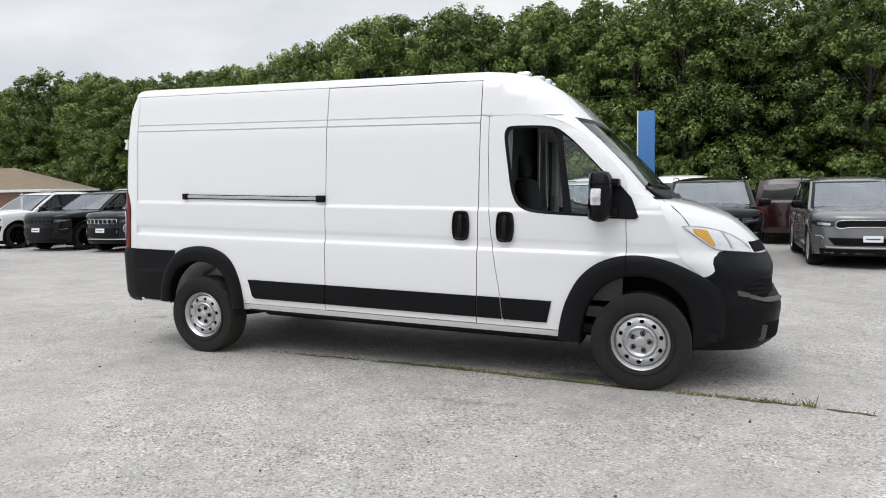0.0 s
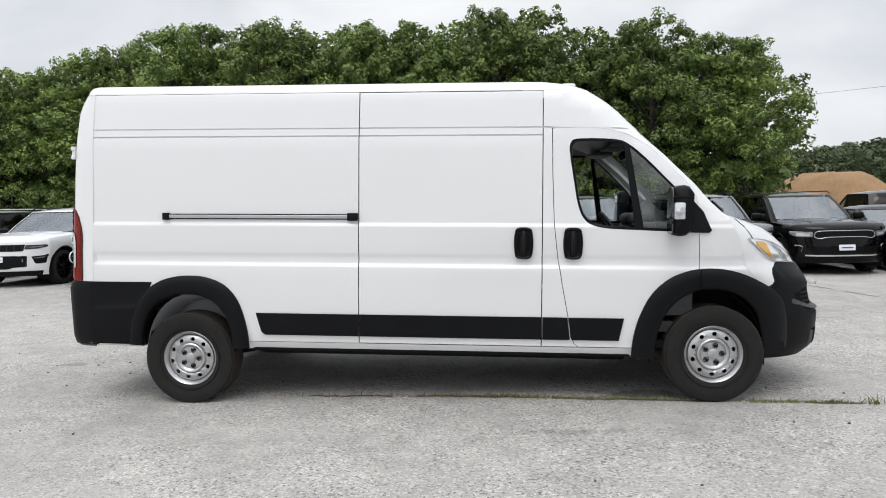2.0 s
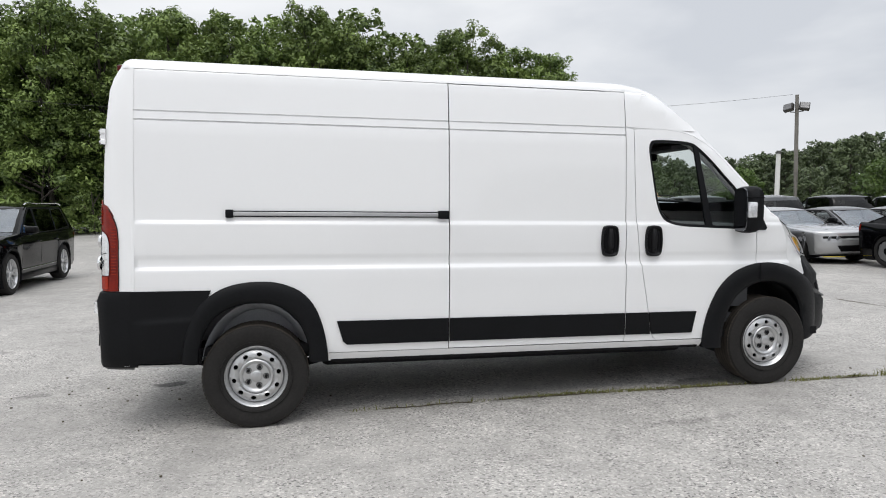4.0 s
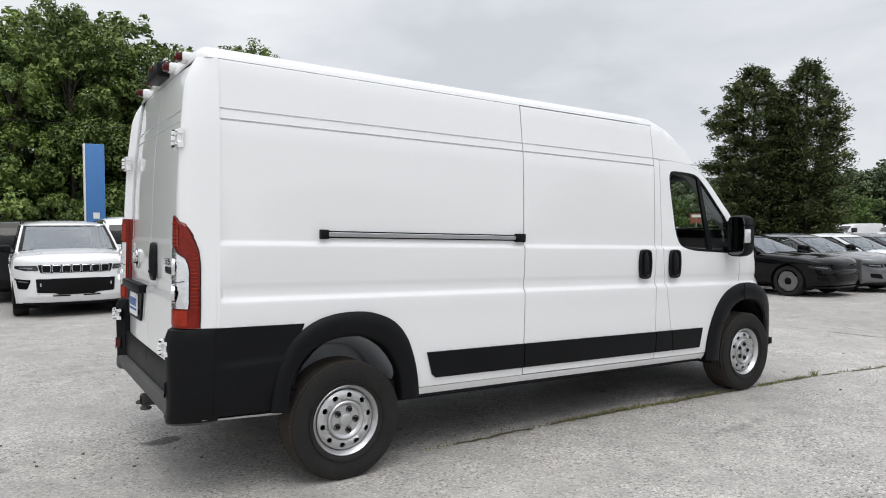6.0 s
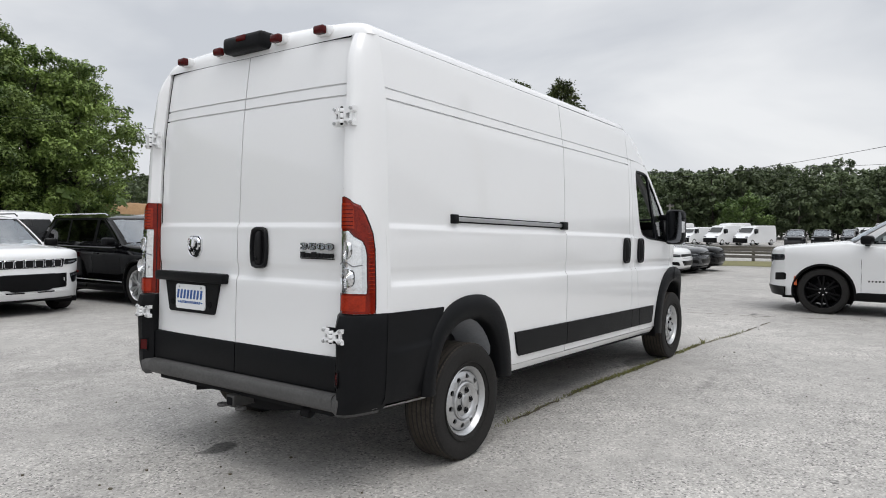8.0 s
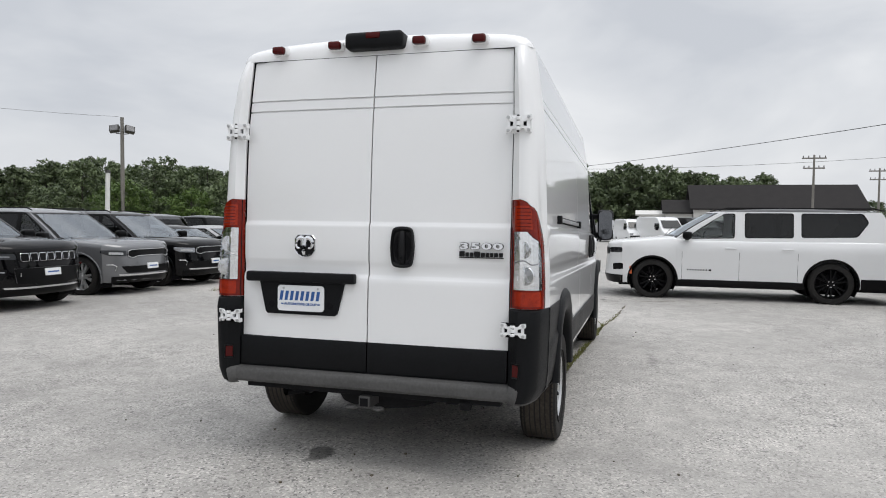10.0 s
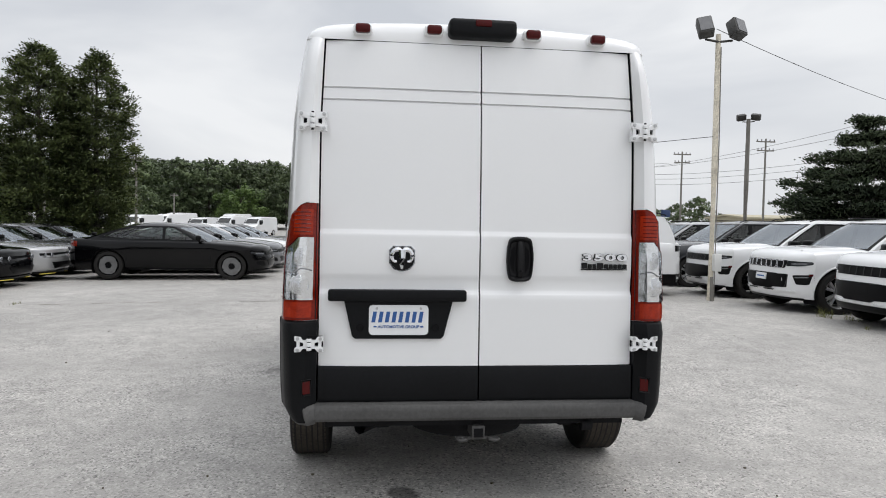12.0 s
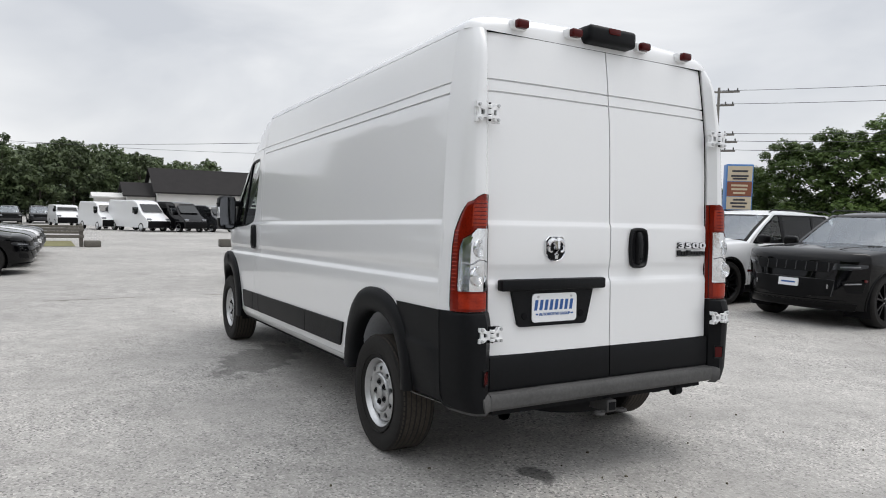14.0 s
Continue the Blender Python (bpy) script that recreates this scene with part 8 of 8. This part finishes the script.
M_SIGNBLUE = material("blue_sign_panel", (0.06, 0.19, 0.46), 0.4, vary=0.06)
M_DARKBLUE = material("dark_blue_sign_panel", (0.012, 0.035, 0.11), 0.4, vary=0.06)
M_SIGNWHITE = material("white_sign_panel", (0.7, 0.7, 0.68), 0.5, vary=0.05)
M_BROWNSIGN = material("brown_sign_panel", (0.22, 0.07, 0.035), 0.5, vary=0.06)
M_CREAM = material("cream_sign_panel", (0.55, 0.47, 0.34), 0.5, vary=0.06)
M_INK = material("dark_sign_ink", (0.03, 0.03, 0.04), 0.5, vary=0.05)
M_SHINGLE = material("dark_roof_shingles", (0.030, 0.028, 0.028), 0.95, specular=0.15, vary=0.18, scale=1.2, fine=14, bump=0.4, bump_scale=30)
M_BROWNROOF = material("brown_roof_shingles", (0.20, 0.155, 0.105), 0.9, vary=0.2, scale=1.0, fine=14, bump=0.4, bump_scale=30)
M_SIDING = material("white_siding", (0.62, 0.61, 0.59), 0.7, vary=0.08, scale=0.6)
M_BRICKY = material("brown_wall", (0.22, 0.12, 0.085), 0.85, vary=0.2, scale=1.5, fine=16)
M_DIRT = material("bare_dirt", (0.30, 0.185, 0.095), 0.95, vary=0.22, scale=0.5, fine=5, bump=0.5, bump_scale=6)
M_FENCE = material("grey_weathered_rail", (0.125, 0.115, 0.10), 0.9, vary=0.2, scale=3, fine=25, bump=0.3)
M_BEIGE = material("beige_metal_wall", (0.45, 0.41, 0.30), 0.7, vary=0.06)


def light_post(x, y, height, pole_mat, name, label, yaw=0.0, r=0.09, cable=False, head=0.22, tall=0.0, above=0.0):
    ob = thing(name, label, "lamp post", pose(x, y, 0, 0, 0, yaw))
    part("pole", tube([(0, 0, -0.1), (0.0, 0.0, height * 0.5), (0.03, 0, height + above)], r, 12, r_end=r * 0.72), pole_mat, ob)
    w_ = max(0.34, head * 1.5)
    part("cross_arm", tube([(0, -w_ + 0.05, height - 0.12), (0, 0, height - 0.16), (0, w_ - 0.05, height - 0.12)], 0.025, 8), M_LAMPBODY, ob)
    for s in (-1, 1):
        tall = tall or head * 0.7
        bm = box(-0.12, 0.12, -head, head, -tall, tall, 0.03)
        bm.transform(Matrix.Translation((-0.06, s * w_, height + 0.10)) @ Matrix.Rotation(radians(28), 4, "Y") @ Matrix.Rotation(radians(s * -20), 4, "Z"))
        head_ = part("flood_lamp", bm, M_LAMPBODY, ob, "dark floodlight head")
        bm = box(-0.135, -0.118, -head * 0.8, head * 0.8, -tall * 0.8, tall * 0.8)
        bm.transform(Matrix.Translation((-0.06, s * w_, height + 0.10)) @ Matrix.Rotation(radians(28), 4, "Y") @ Matrix.Rotation(radians(s * -20), 4, "Z"))
        part("lamp_glass", bm, M_LAMPGLASS, head_)
    if cable:
        part("conduit", tube([(-r - 0.01, -0.04, 0.0), (-r - 0.005, -0.04, height * 0.6), (-r + 0.01, -0.02, height * 0.95)], 0.012, 6), M_WOODPOLE, ob)
        part("switch_box", box(-r - 0.12, -r, -0.13, 0.02, 0.62, 0.98, 0.01), M_SIGNWHITE, ob, "grey electrical box on the post")
        part("post_foot", tube([(-0.16, 0.05, 0.0), (-0.10, 0.03, 0.50)], 0.035, 6), M_WOODPOLE, ob, "short timber leaning on the post")
    return ob


light_post(9.0, -6.56, 5.5, M_PALEPOLE, "lamp_post", "pale weathered lot post with two dark floodlights", 0, 0.070, True, 0.15, 0.20)
light_post(26.47, 25.6, 6.45, M_WOODPOLE, "lamp_post", "grey wooden pole with two floodlights behind the cars", 40, 0.125, head=0.25, tall=0.20, above=0.75)
light_post(-16.2, 30.3, 7.75, M_WOODPOLE, "lamp_post", "grey wooden pole with floodlights before the wood", 20, 0.13, head=0.30)
light_post(28.4, -18.6, 7.2, M_WOODPOLE, "lamp_post", "grey wooden pole with two floodlights by the road", 150, 0.13, head=0.22)
wp = thing("post", "plain white post with a dark cap behind the cars", "post", pose(25.35, 25.6, 0))
part("shaft", tube([(-0.08, 0, -0.1), (0.05, 0, 4.10)], 0.135, 12, r_end=0.115), M_SIGNWHITE, wp)
part("cap", tube([(0.05, 0, 4.10), (0.055, 0, 4.26)], 0.145, 12, r_end=0.10), M_LAMPBODY, wp, "dark cap")


def utility_pole(x, y, height, arms, name, label, yaw, cans=0):
    ob = thing(name, label, "utility pole", pose(x, y, 0, 0, 0, yaw))
    part("pole", tube([(0, 0, -0.2), (0, 0, height)], 0.125, 10, r_end=0.085), M_WOODPOLE, ob)
    for z, w in arms:
        arm = part("cross_arm", box(-0.05, 0.05, -w, w, z - 0.06, z + 0.06, 0.01), M_WOODPOLE, ob)
        for t in (-0.9, -0.45, 0.45, 0.9):
            part("insulator", lathe([(0.0, 0.24), (0.03, 0.24), (0.05, 0.16), (0.035, 0.12), (0.05, 0.06), (0.02, 0.05)], 8, axis="z", centre=(0, w * t, z)), M_LAMPBODY, arm)
    for k in range(cans):
        part("transformer", lathe([(0.0, 0.0), (0.22, 0.0), (0.24, 0.05), (0.24, 0.75), (0.18, 0.82), (0.0, 0.84)], 14, axis="z", centre=(0.30, 0.32 * (k - (cans - 1) / 2), height - 2.0)), M_SIDING, ob, "grey transformer can")
    return ob


utility_pole(59.7, 21.15, 7.6, ((7.35, 0.9), (7.1, 0.7)), "utility_pole", "wooden utility pole with grey transformer cans", 70, 2)
utility_pole(40.6, -38.8, 10.8, ((10.5, 1.1), (8.0, 1.0)), "utility_pole", "tall wooden utility pole with cross arms", -41)
utility_pole(27.7, -36.9, 10.9, ((10.6, 1.3), (9.7, 1.0), (7.7, 1.1), (7.2, 1.3), (6.6, 1.2)), "utility_pole", "tall wooden utility pole with many cross arms", -50)
for b, d, h in ((-104.2, 70, 8.3), (-108.0, 85, 8.0), (-115.7, 80, 10.3), (-121.7, 76, 11.0), (-111.2, 85, 8.9), (-65.9, 70, 5.0), (-74.8, 96, 5.2)):
    utility_pole(-3.9 - d * math.sin(radians(b)), 0.5 + d * math.cos(radians(b)), h, ((h - 0.3, 1.0), (h - 1.2, 0.9)) if h > 6 else ((h - 0.3, 0.5),), "utility_pole", "distant wooden utility pole", 0)


def cable(a, b, sag, name="overhead_cable", r=0.007):
    pts = []
    for k in range(25):
        t = k / 24
        pts.append(tuple(lerp(p, q, t) for p, q in zip(a, b)))
        pts[-1] = (pts[-1][0], pts[-1][1], pts[-1][2] - sag * 4 * t * (1 - t))
    return solid(name, tube(pts, r, 5), M_WIRE, "thin black overhead cable across the sky", "cable")


cable((9.0, -6.5, 5.6), (27.7, -36.9, 7.2), 0.9)
cable((9.0, -6.5, 3.40), (55.6, 19.6, 6.9), 0.8)
cable((26.2, 25.6, 7.2), (-16.2, 30.3, 7.2), 1.2)
cable((55.6, 19.6, 6.9), (62.0, -30.0, 8.4), 0.8, r=0.014)
for z in (10.7, 9.8, 7.8, 7.3, 6.7):
    cable((27.7, -36.9, z), (-20.0, -62.0, z + 0.4), 0.9, r=0.016)
    cable((27.7, -36.9, z), (40.6, -38.8, min(z, 10.6)), 0.2, r=0.016)
    cable((40.6, -38.8, min(z, 10.6)), (70.0, -30.0, min(z, 8.5)), 0.5, r=0.016)

# tall blue sign behind the north row
sgn = thing("pylon_sign", "tall blue pylon sign on a white base post", "sign", pose(1.6, 26.6, 0, 0, 0, 0))
part("post", box(-0.28, 0.28, -0.12, 0.12, 0, 1.9, 0.02), M_SIGNWHITE, sgn, "white sign post")
part("panel", box(-0.36, 0.36, -0.16, 0.16, 1.85, 5.05, 0.03), M_SIGNBLUE, sgn, "blue sign panel")
part("panel_edge", box(-0.41, -0.355, -0.17, 0.17, 1.85, 5.05, 0.01), M_SIGNWHITE, sgn)
part("sign_mark", box(-0.10, 0.14, -0.166, -0.155, 2.0, 2.25), M_SIGNWHITE, sgn, "small pale square mark")
# roadside sign beyond the south row
sgn = thing("pylon_sign", "upright roadside sign with cream and brown panels", "sign", pose(20.1, -29.2, 0, 0, 0, -40))
part("post", box(-0.12, 0.12, -0.12, 0.12, 0, 1.9, 0.02), M_SIGNWHITE, sgn)
part("cabinet", box(-0.35, 0.35, -0.68, 0.68, 1.75, 4.75, 0.03), M_SIGNBLUE, sgn, "blue sign cabinet")
for z0, z1, mt, bars in ((3.85, 4.65, M_CREAM, ((4.38, 0.40), (4.12, 0.44), (3.98, 0.36))), (3.05, 3.82, M_BROWNSIGN, ((3.62, 0.42), (3.42, 0.40), (3.22, 0.30))), (2.35, 3.02, M_CREAM, ((2.86, 0.3), (2.68, 0.42), (2.50, 0.34))), (1.80, 2.32, M_INK, ((2.06, 0.5),))):
    pan = part("sign_panel", box(-0.372, -0.35, -0.62, 0.62, z0, z1, 0.006, 1), mt, sgn)
    for z, w in bars:
        part("sign_bar", box(-0.380, -0.371, -w, w, z - 0.05, z + 0.05), M_INK if mt is M_CREAM else M_CREAM, pan, "bar in place of lettering")
sgn = thing("road_sign", "small red and white road sign on a post", "sign", pose(51.8, 35.0, 0, 0, 0, 40))
part("post", tube([(0, 0, 0), (0, 0, 3.0)], 0.06, 8), M_WOODPOLE, sgn)
part("sign_plate", box(-0.05, 0.0, -0.55, 0.55, 2.3, 3.2, 0.01), M_BROWNSIGN, sgn)
part("sign_bar", box(-0.06, -0.05, -0.40, 0.40, 2.85, 3.1), M_SIGNWHITE, sgn)
sgn = thing("road_sign", "small blue sign on a far post", "sign", pose(66.0, -31.5, 0, 0, 0, 25))
part("post", tube([(0, 0, 0), (0, 0, 2.6)], 0.08, 8), M_WOODPOLE, sgn)
part("sign_plate", box(-0.1, 0.1, -0.62, 0.62, 3.0, 3.75, 0.02), M_DARKBLUE, sgn)


def gable(name, x0, x1, y0, y1, eave, ridge, wall, roof, label, axis="y", over=0.4, windows=()):
    ob = thing(name, label, "building", pose(x0, y0, 0))
    w, l = x1 - x0, y1 - y0
    bm = bmesh.new()
    if axis == "y":
        prof = [(0, 0), (0, eave), (w / 2, ridge), (w, eave), (w, 0)]
        rows = [[(px_, yy, pz_) for px_, pz_ in prof] for yy in (0, l)]
        grid(rows, bm)
        for yy in (0, l):
            bm.faces.new([bm.verts.new((px_, yy, pz_)) for px_, pz_ in prof])
        part("wall", bm, wall, ob)
        for s in (0, 1):
            e = (-over, eave - over * (ridge - eave) / (w / 2)) if s == 0 else (w + over, eave - over * (ridge - eave) / (w / 2))
            bm = grid([[(e[0], yy, e[1] + d), (w / 2, yy, ridge + d)] for yy, d in ((-over, 0.05), (l + over, 0.05))])
            thicken(bm, (0, 0, 0.16))
            grid([[(e[0], yy, e[1] + 0.21), (w / 2, yy, ridge + 0.21)] for yy in (-over, l + over)], bm)
            part("roof", bm, roof, ob)
    for yy, zz, ww, hh in windows:
        win = part("window", box(-0.06, 0.02, yy - ww / 2, yy + ww / 2, zz - hh / 2, zz + hh / 2), M_SIGNWHITE, ob)
        part("pane", box(-0.07, -0.055, yy - ww / 2 + 0.06, yy + ww / 2 - 0.06, zz - hh / 2 + 0.06, zz + hh / 2 - 0.06), M_CARGLASS, win)
    return ob


gable("warehouse", 78, 88, -25.0, -7.6, 3.7, 6.4, M_SIDING, M_SHINGLE, "long white building with a dark shingled roof", windows=((7.0, 2.9, 0.9, 0.35), (1.5, 2.6, 1.2, 0.9)))
gable("warehouse", 79, 86, -7.5, -4.6, 3.2, 4.6, M_SIDING, M_SHINGLE, "small white annex with a dark roof", windows=((0.8, 2.3, 0.8, 0.5), (2.1, 2.3, 0.8, 0.5)))
gable("shed", 80, 84, -4.4, -1.6, 2.9, 3.3, M_SIDING, M_SIDING, "low white shed beside the warehouse")
gable("store", 62, 70, -46.0, -38.5, 2.9, 3.2, M_BEIGE, M_BEIGE, "low beige metal building beyond the road")
gable("store", 44, 56, -64.0, -50.0, 4.6, 5.4, M_SIDING, M_LINER, "grey building beyond the road with round feature")

# low brown-roofed building to the west
bl = thing("office_building", "low brown-roofed building with white fascia", "building", pose(-62.0, 28.3, 0) @ Matrix.Diagonal((1, 0.35, 0.72, 1)))
part("wall", box(0, 21.5, 0, 12, 0, 2.75), M_BRICKY, bl)
rows = []
for t, z in ((1.0, 3.05), (0.0, 5.4)):
    e = 1.2 * t
    rows.append([(-e + 4.5 * (1 - t), -e + 6 * (1 - t), z), (21.5 + e - 4.5 * (1 - t), -e + 6 * (1 - t), z), (21.5 + e - 4.5 * (1 - t), 12 + e - 6 * (1 - t), z), (-e + 4.5 * (1 - t), 12 + e - 6 * (1 - t), z)])
part("roof", grid(rows, close=True), M_BROWNROOF, bl, "brown shingled hip roof")
part("fascia", box(-1.25, 22.75, -1.25, 13.25, 2.80, 3.06, 0.02), M_SIGNWHITE, bl, "white roof fascia")
for x in (8.0, 20.8, 22.4):
    part("porch_post", box(x - 0.10, x + 0.10, -1.1, -0.9, 0, 2.8), M_SIGNWHITE, bl)
part("roof_vent", box(12.0, 13.6, 4.2, 5.2, 4.9, 5.5, 0.02), M_SIGNWHITE, bl)

# dirt mound behind the back row
rows = []
rr = random.Random(9)
for k in range(19):
    t = k / 18
    row = []
    for j in range(56):
        a = 2 * math.pi * j / 56
        rad = (1 - t) * (1 + 0.10 * math.sin(3 * a) + 0.05 * math.sin(7 * a + 1) + rr.uniform(-0.04, 0.04)) + 0.02
        lump = 0.25 * math.sin(4 * a + 6 * t) * t * (1 - t) + rr.uniform(-0.07, 0.07) * (0 < k < 18)
        row.append((35.2 + 6.6 * rad * math.cos(a), 64 + 7 * rad * math.sin(a), 4.1 * math.sin(min(t * 1.35, 1) * math.pi / 2) ** 0.9 + lump))
    rows.append(row)
solid("dirt_mound", grid(rows, close=True), M_DIRT, "heap of bare orange-brown earth behind the lot", "mound")

# rail fence and grass verge at the end of the lot
bm = grid([[(x, y, 0.010) for y in (1.9, 3, 13, 30)] for x in (27.3, 30, 33.4)])
solid("grass", bm, M_GRASS, "strip of dry green grass behind the fence", "grass", kind="stuff")
for x0, y0, y1 in ((27.0, 1.7, 26.7), (33.2, 1.5, 26.5)):
    fence = thing("rail_fence", "low weathered wooden rail fence along the verge", "fence", pose(x0, y0, 0))
    n = int((y1 - y0) / 2.5)
    for k in range(n + 1):
        part("post", box(-0.07, 0.07, k * 2.5 - 0.07, k * 2.5 + 0.07, 0, 0.85, 0.01), M_FENCE, fence)
    for z in (0.42, 0.70):
        part("rail", box(-0.12, -0.07, -0.1, n * 2.5 + 0.1, z - 0.06, z + 0.06, 0.01), M_FENCE, fence)
solid("kerb", box(27.0, 27.4, -6.3, -3.7, 0, 0.35, 0.05), M_FENCE, "low concrete kerb block at the lot entrance", "kerb")
solid("kerb", box(26.7, 27.5, 1.0, 1.6, 0, 0.25, 0.04), M_FENCE, "low kerb stone at the end of the fence", "kerb")

# ---- far vans and vehicles ----
def far_van(x, y, yaw, p, label, H=2.30, L=5.4):
    ob = thing("delivery_van", label, "van", pose(x, y, 0, 0, 0, yaw), "far row of vans")
    prof = [(-L / 2, 0.45), (-L / 2 - 0.02, 1.2), (-L / 2 + 0.05, H - 0.15), (-L / 2 + 0.25, H), (0.6, H), (1.15, H - 0.12), (L / 2 - 0.75, 1.35), (L / 2 - 0.25, 1.10), (L / 2, 0.85), (L / 2, 0.35), (L / 2 - 0.2, 0.30), (-L / 2 + 0.1, 0.36)]
    rows = []
    for f, sh in ((-1, 0.96), (-0.97, 0.99), (-0.86, 1.0), (0, 1.0), (0.86, 1.0), (0.97, 0.99), (1, 0.96)):
        rows.append([(px_ * sh, f * 1.0 * (1 - 0.08 * max(pz_ - 1.3, 0)), 0.36 + (pz_ - 0.36) * (sh if pz_ > 1.3 else 1)) for px_, pz_ in prof])
    bm = grid(rows, close=True)
    for row in (rows[0], rows[-1]):
        bm.faces.new([bm.verts.new(q) for q in row])
    part("body", bm, p, ob)

    def shield_pt(s, v):
        return (lerp(L / 2 - 0.72, 1.20, v) + 0.02, s * lerp(0.95, 0.86, v), lerp(1.40, H - 0.17, v) + 0.015)

    part("windscreen", grid([[shield_pt(s, v) for s in np.linspace(-0.88, 0.88, 5)] for v in (0.16, 0.5, 0.84)]), M_CARGLASS, ob)
    part("grille", box(L / 2 - 0.04, L / 2 + 0.03, -0.94, 0.94, 0.34, 0.86, 0.03), M_TRIM, ob)
    for s in (-1, 1):
        part("headlight", box(L / 2 - 0.30, L / 2 - 0.05, min(s * 0.62, s * 0.95), max(s * 0.62, s * 0.95), 0.90, 1.06, 0.03), M_HEADL, ob)
        part("side_window", box(0.75, 1.55, min(s * 0.955, s * 0.985), max(s * 0.955, s * 0.985), 1.38, 1.90, 0.02), M_CARGLASS, ob)
        part("mirror", box(1.35, 1.50, min(s * 1.0, s * 1.2), max(s * 1.0, s * 1.2), 1.35, 1.65, 0.03), M_TRIM, ob)
        for a in (L / 2 - 0.9, -L / 2 + 1.0):
            wh = part("wheel", wheel_meshes(0.35, 0.24, "silver")[0][1], None, ob)
            wh.matrix_basis = pose(a, s * 0.90, 0.35, 0, 0, 0 if s > 0 else 180)
            part("rim", wheel_meshes(0.35, 0.24, "silver")[1][1], None, wh)
    return ob


BEHIND = "white delivery van behind the fence"
for x, y, yaw, p, lb, H, L in ((59.5, -1.0, 198, P_WHITE, "white low-roof delivery van facing the lot", 2.3, 5.0), (55.8, -3.4, 205, P_WHITE, "white delivery van parked far off", 2.45, 5.8), (55.2, -6.1, 205, P_BLACK, "black delivery van parked far off", 2.4, 5.6),
                               (56.0, -8.9, 205, P_DGREY, "dark grey delivery van parked far off", 2.2, 5.2), (70.0, 1.6, 190, P_WHITE, "white compact van parked far off", 2.0, 4.4), (82.0, 13.7, 157, P_WHITE, BEHIND, 2.3, 5.4), (82.0, 17.0, 157, P_WHITE, BEHIND, 2.35, 5.4),
                               (82.0, 20.3, 157, P_WHITE, BEHIND, 2.1, 5.0), (84.0, 25.0, 157, P_WHITE, BEHIND, 2.45, 5.8), (80.0, 27.0, 157, P_WHITE, BEHIND, 2.3, 5.6), (82.0, 31.0, 157, P_WHITE, BEHIND, 2.3, 5.6), (82.0, 35.6, 157, P_WHITE, BEHIND, 2.4, 5.6), (82.0, 40.4, 157, P_WHITE, BEHIND, 2.4, 5.6),
                               (92.0, 18.6, 157, P_WHITE, "white high van in the second far row", 2.65, 6.0), (92.0, 26.0, 157, P_WHITE, "white high van in the second far row", 2.65, 6.0)):
    far_van(x, y, yaw, p, lb, H, L)
for x, y, p, lb in ((77.0, 6.2, P_BLACK, "black pickup truck parked far off"), (78.0, 8.9, P_DGREY, "dark pickup truck parked far off"), (78.0, 3.6, P_DGREY, "dark grey pickup truck parked far off"), (86.0, -0.4, P_WHITE, "white pickup truck parked far off"), (90.0, 2.0, P_SILVER, "silver pickup truck parked far off")):
    car(pose(x, y, 0, 0, 0, 185), p, lb, name="pickup", kind="pickup", group="far row of trucks", plate=False, **PICK)
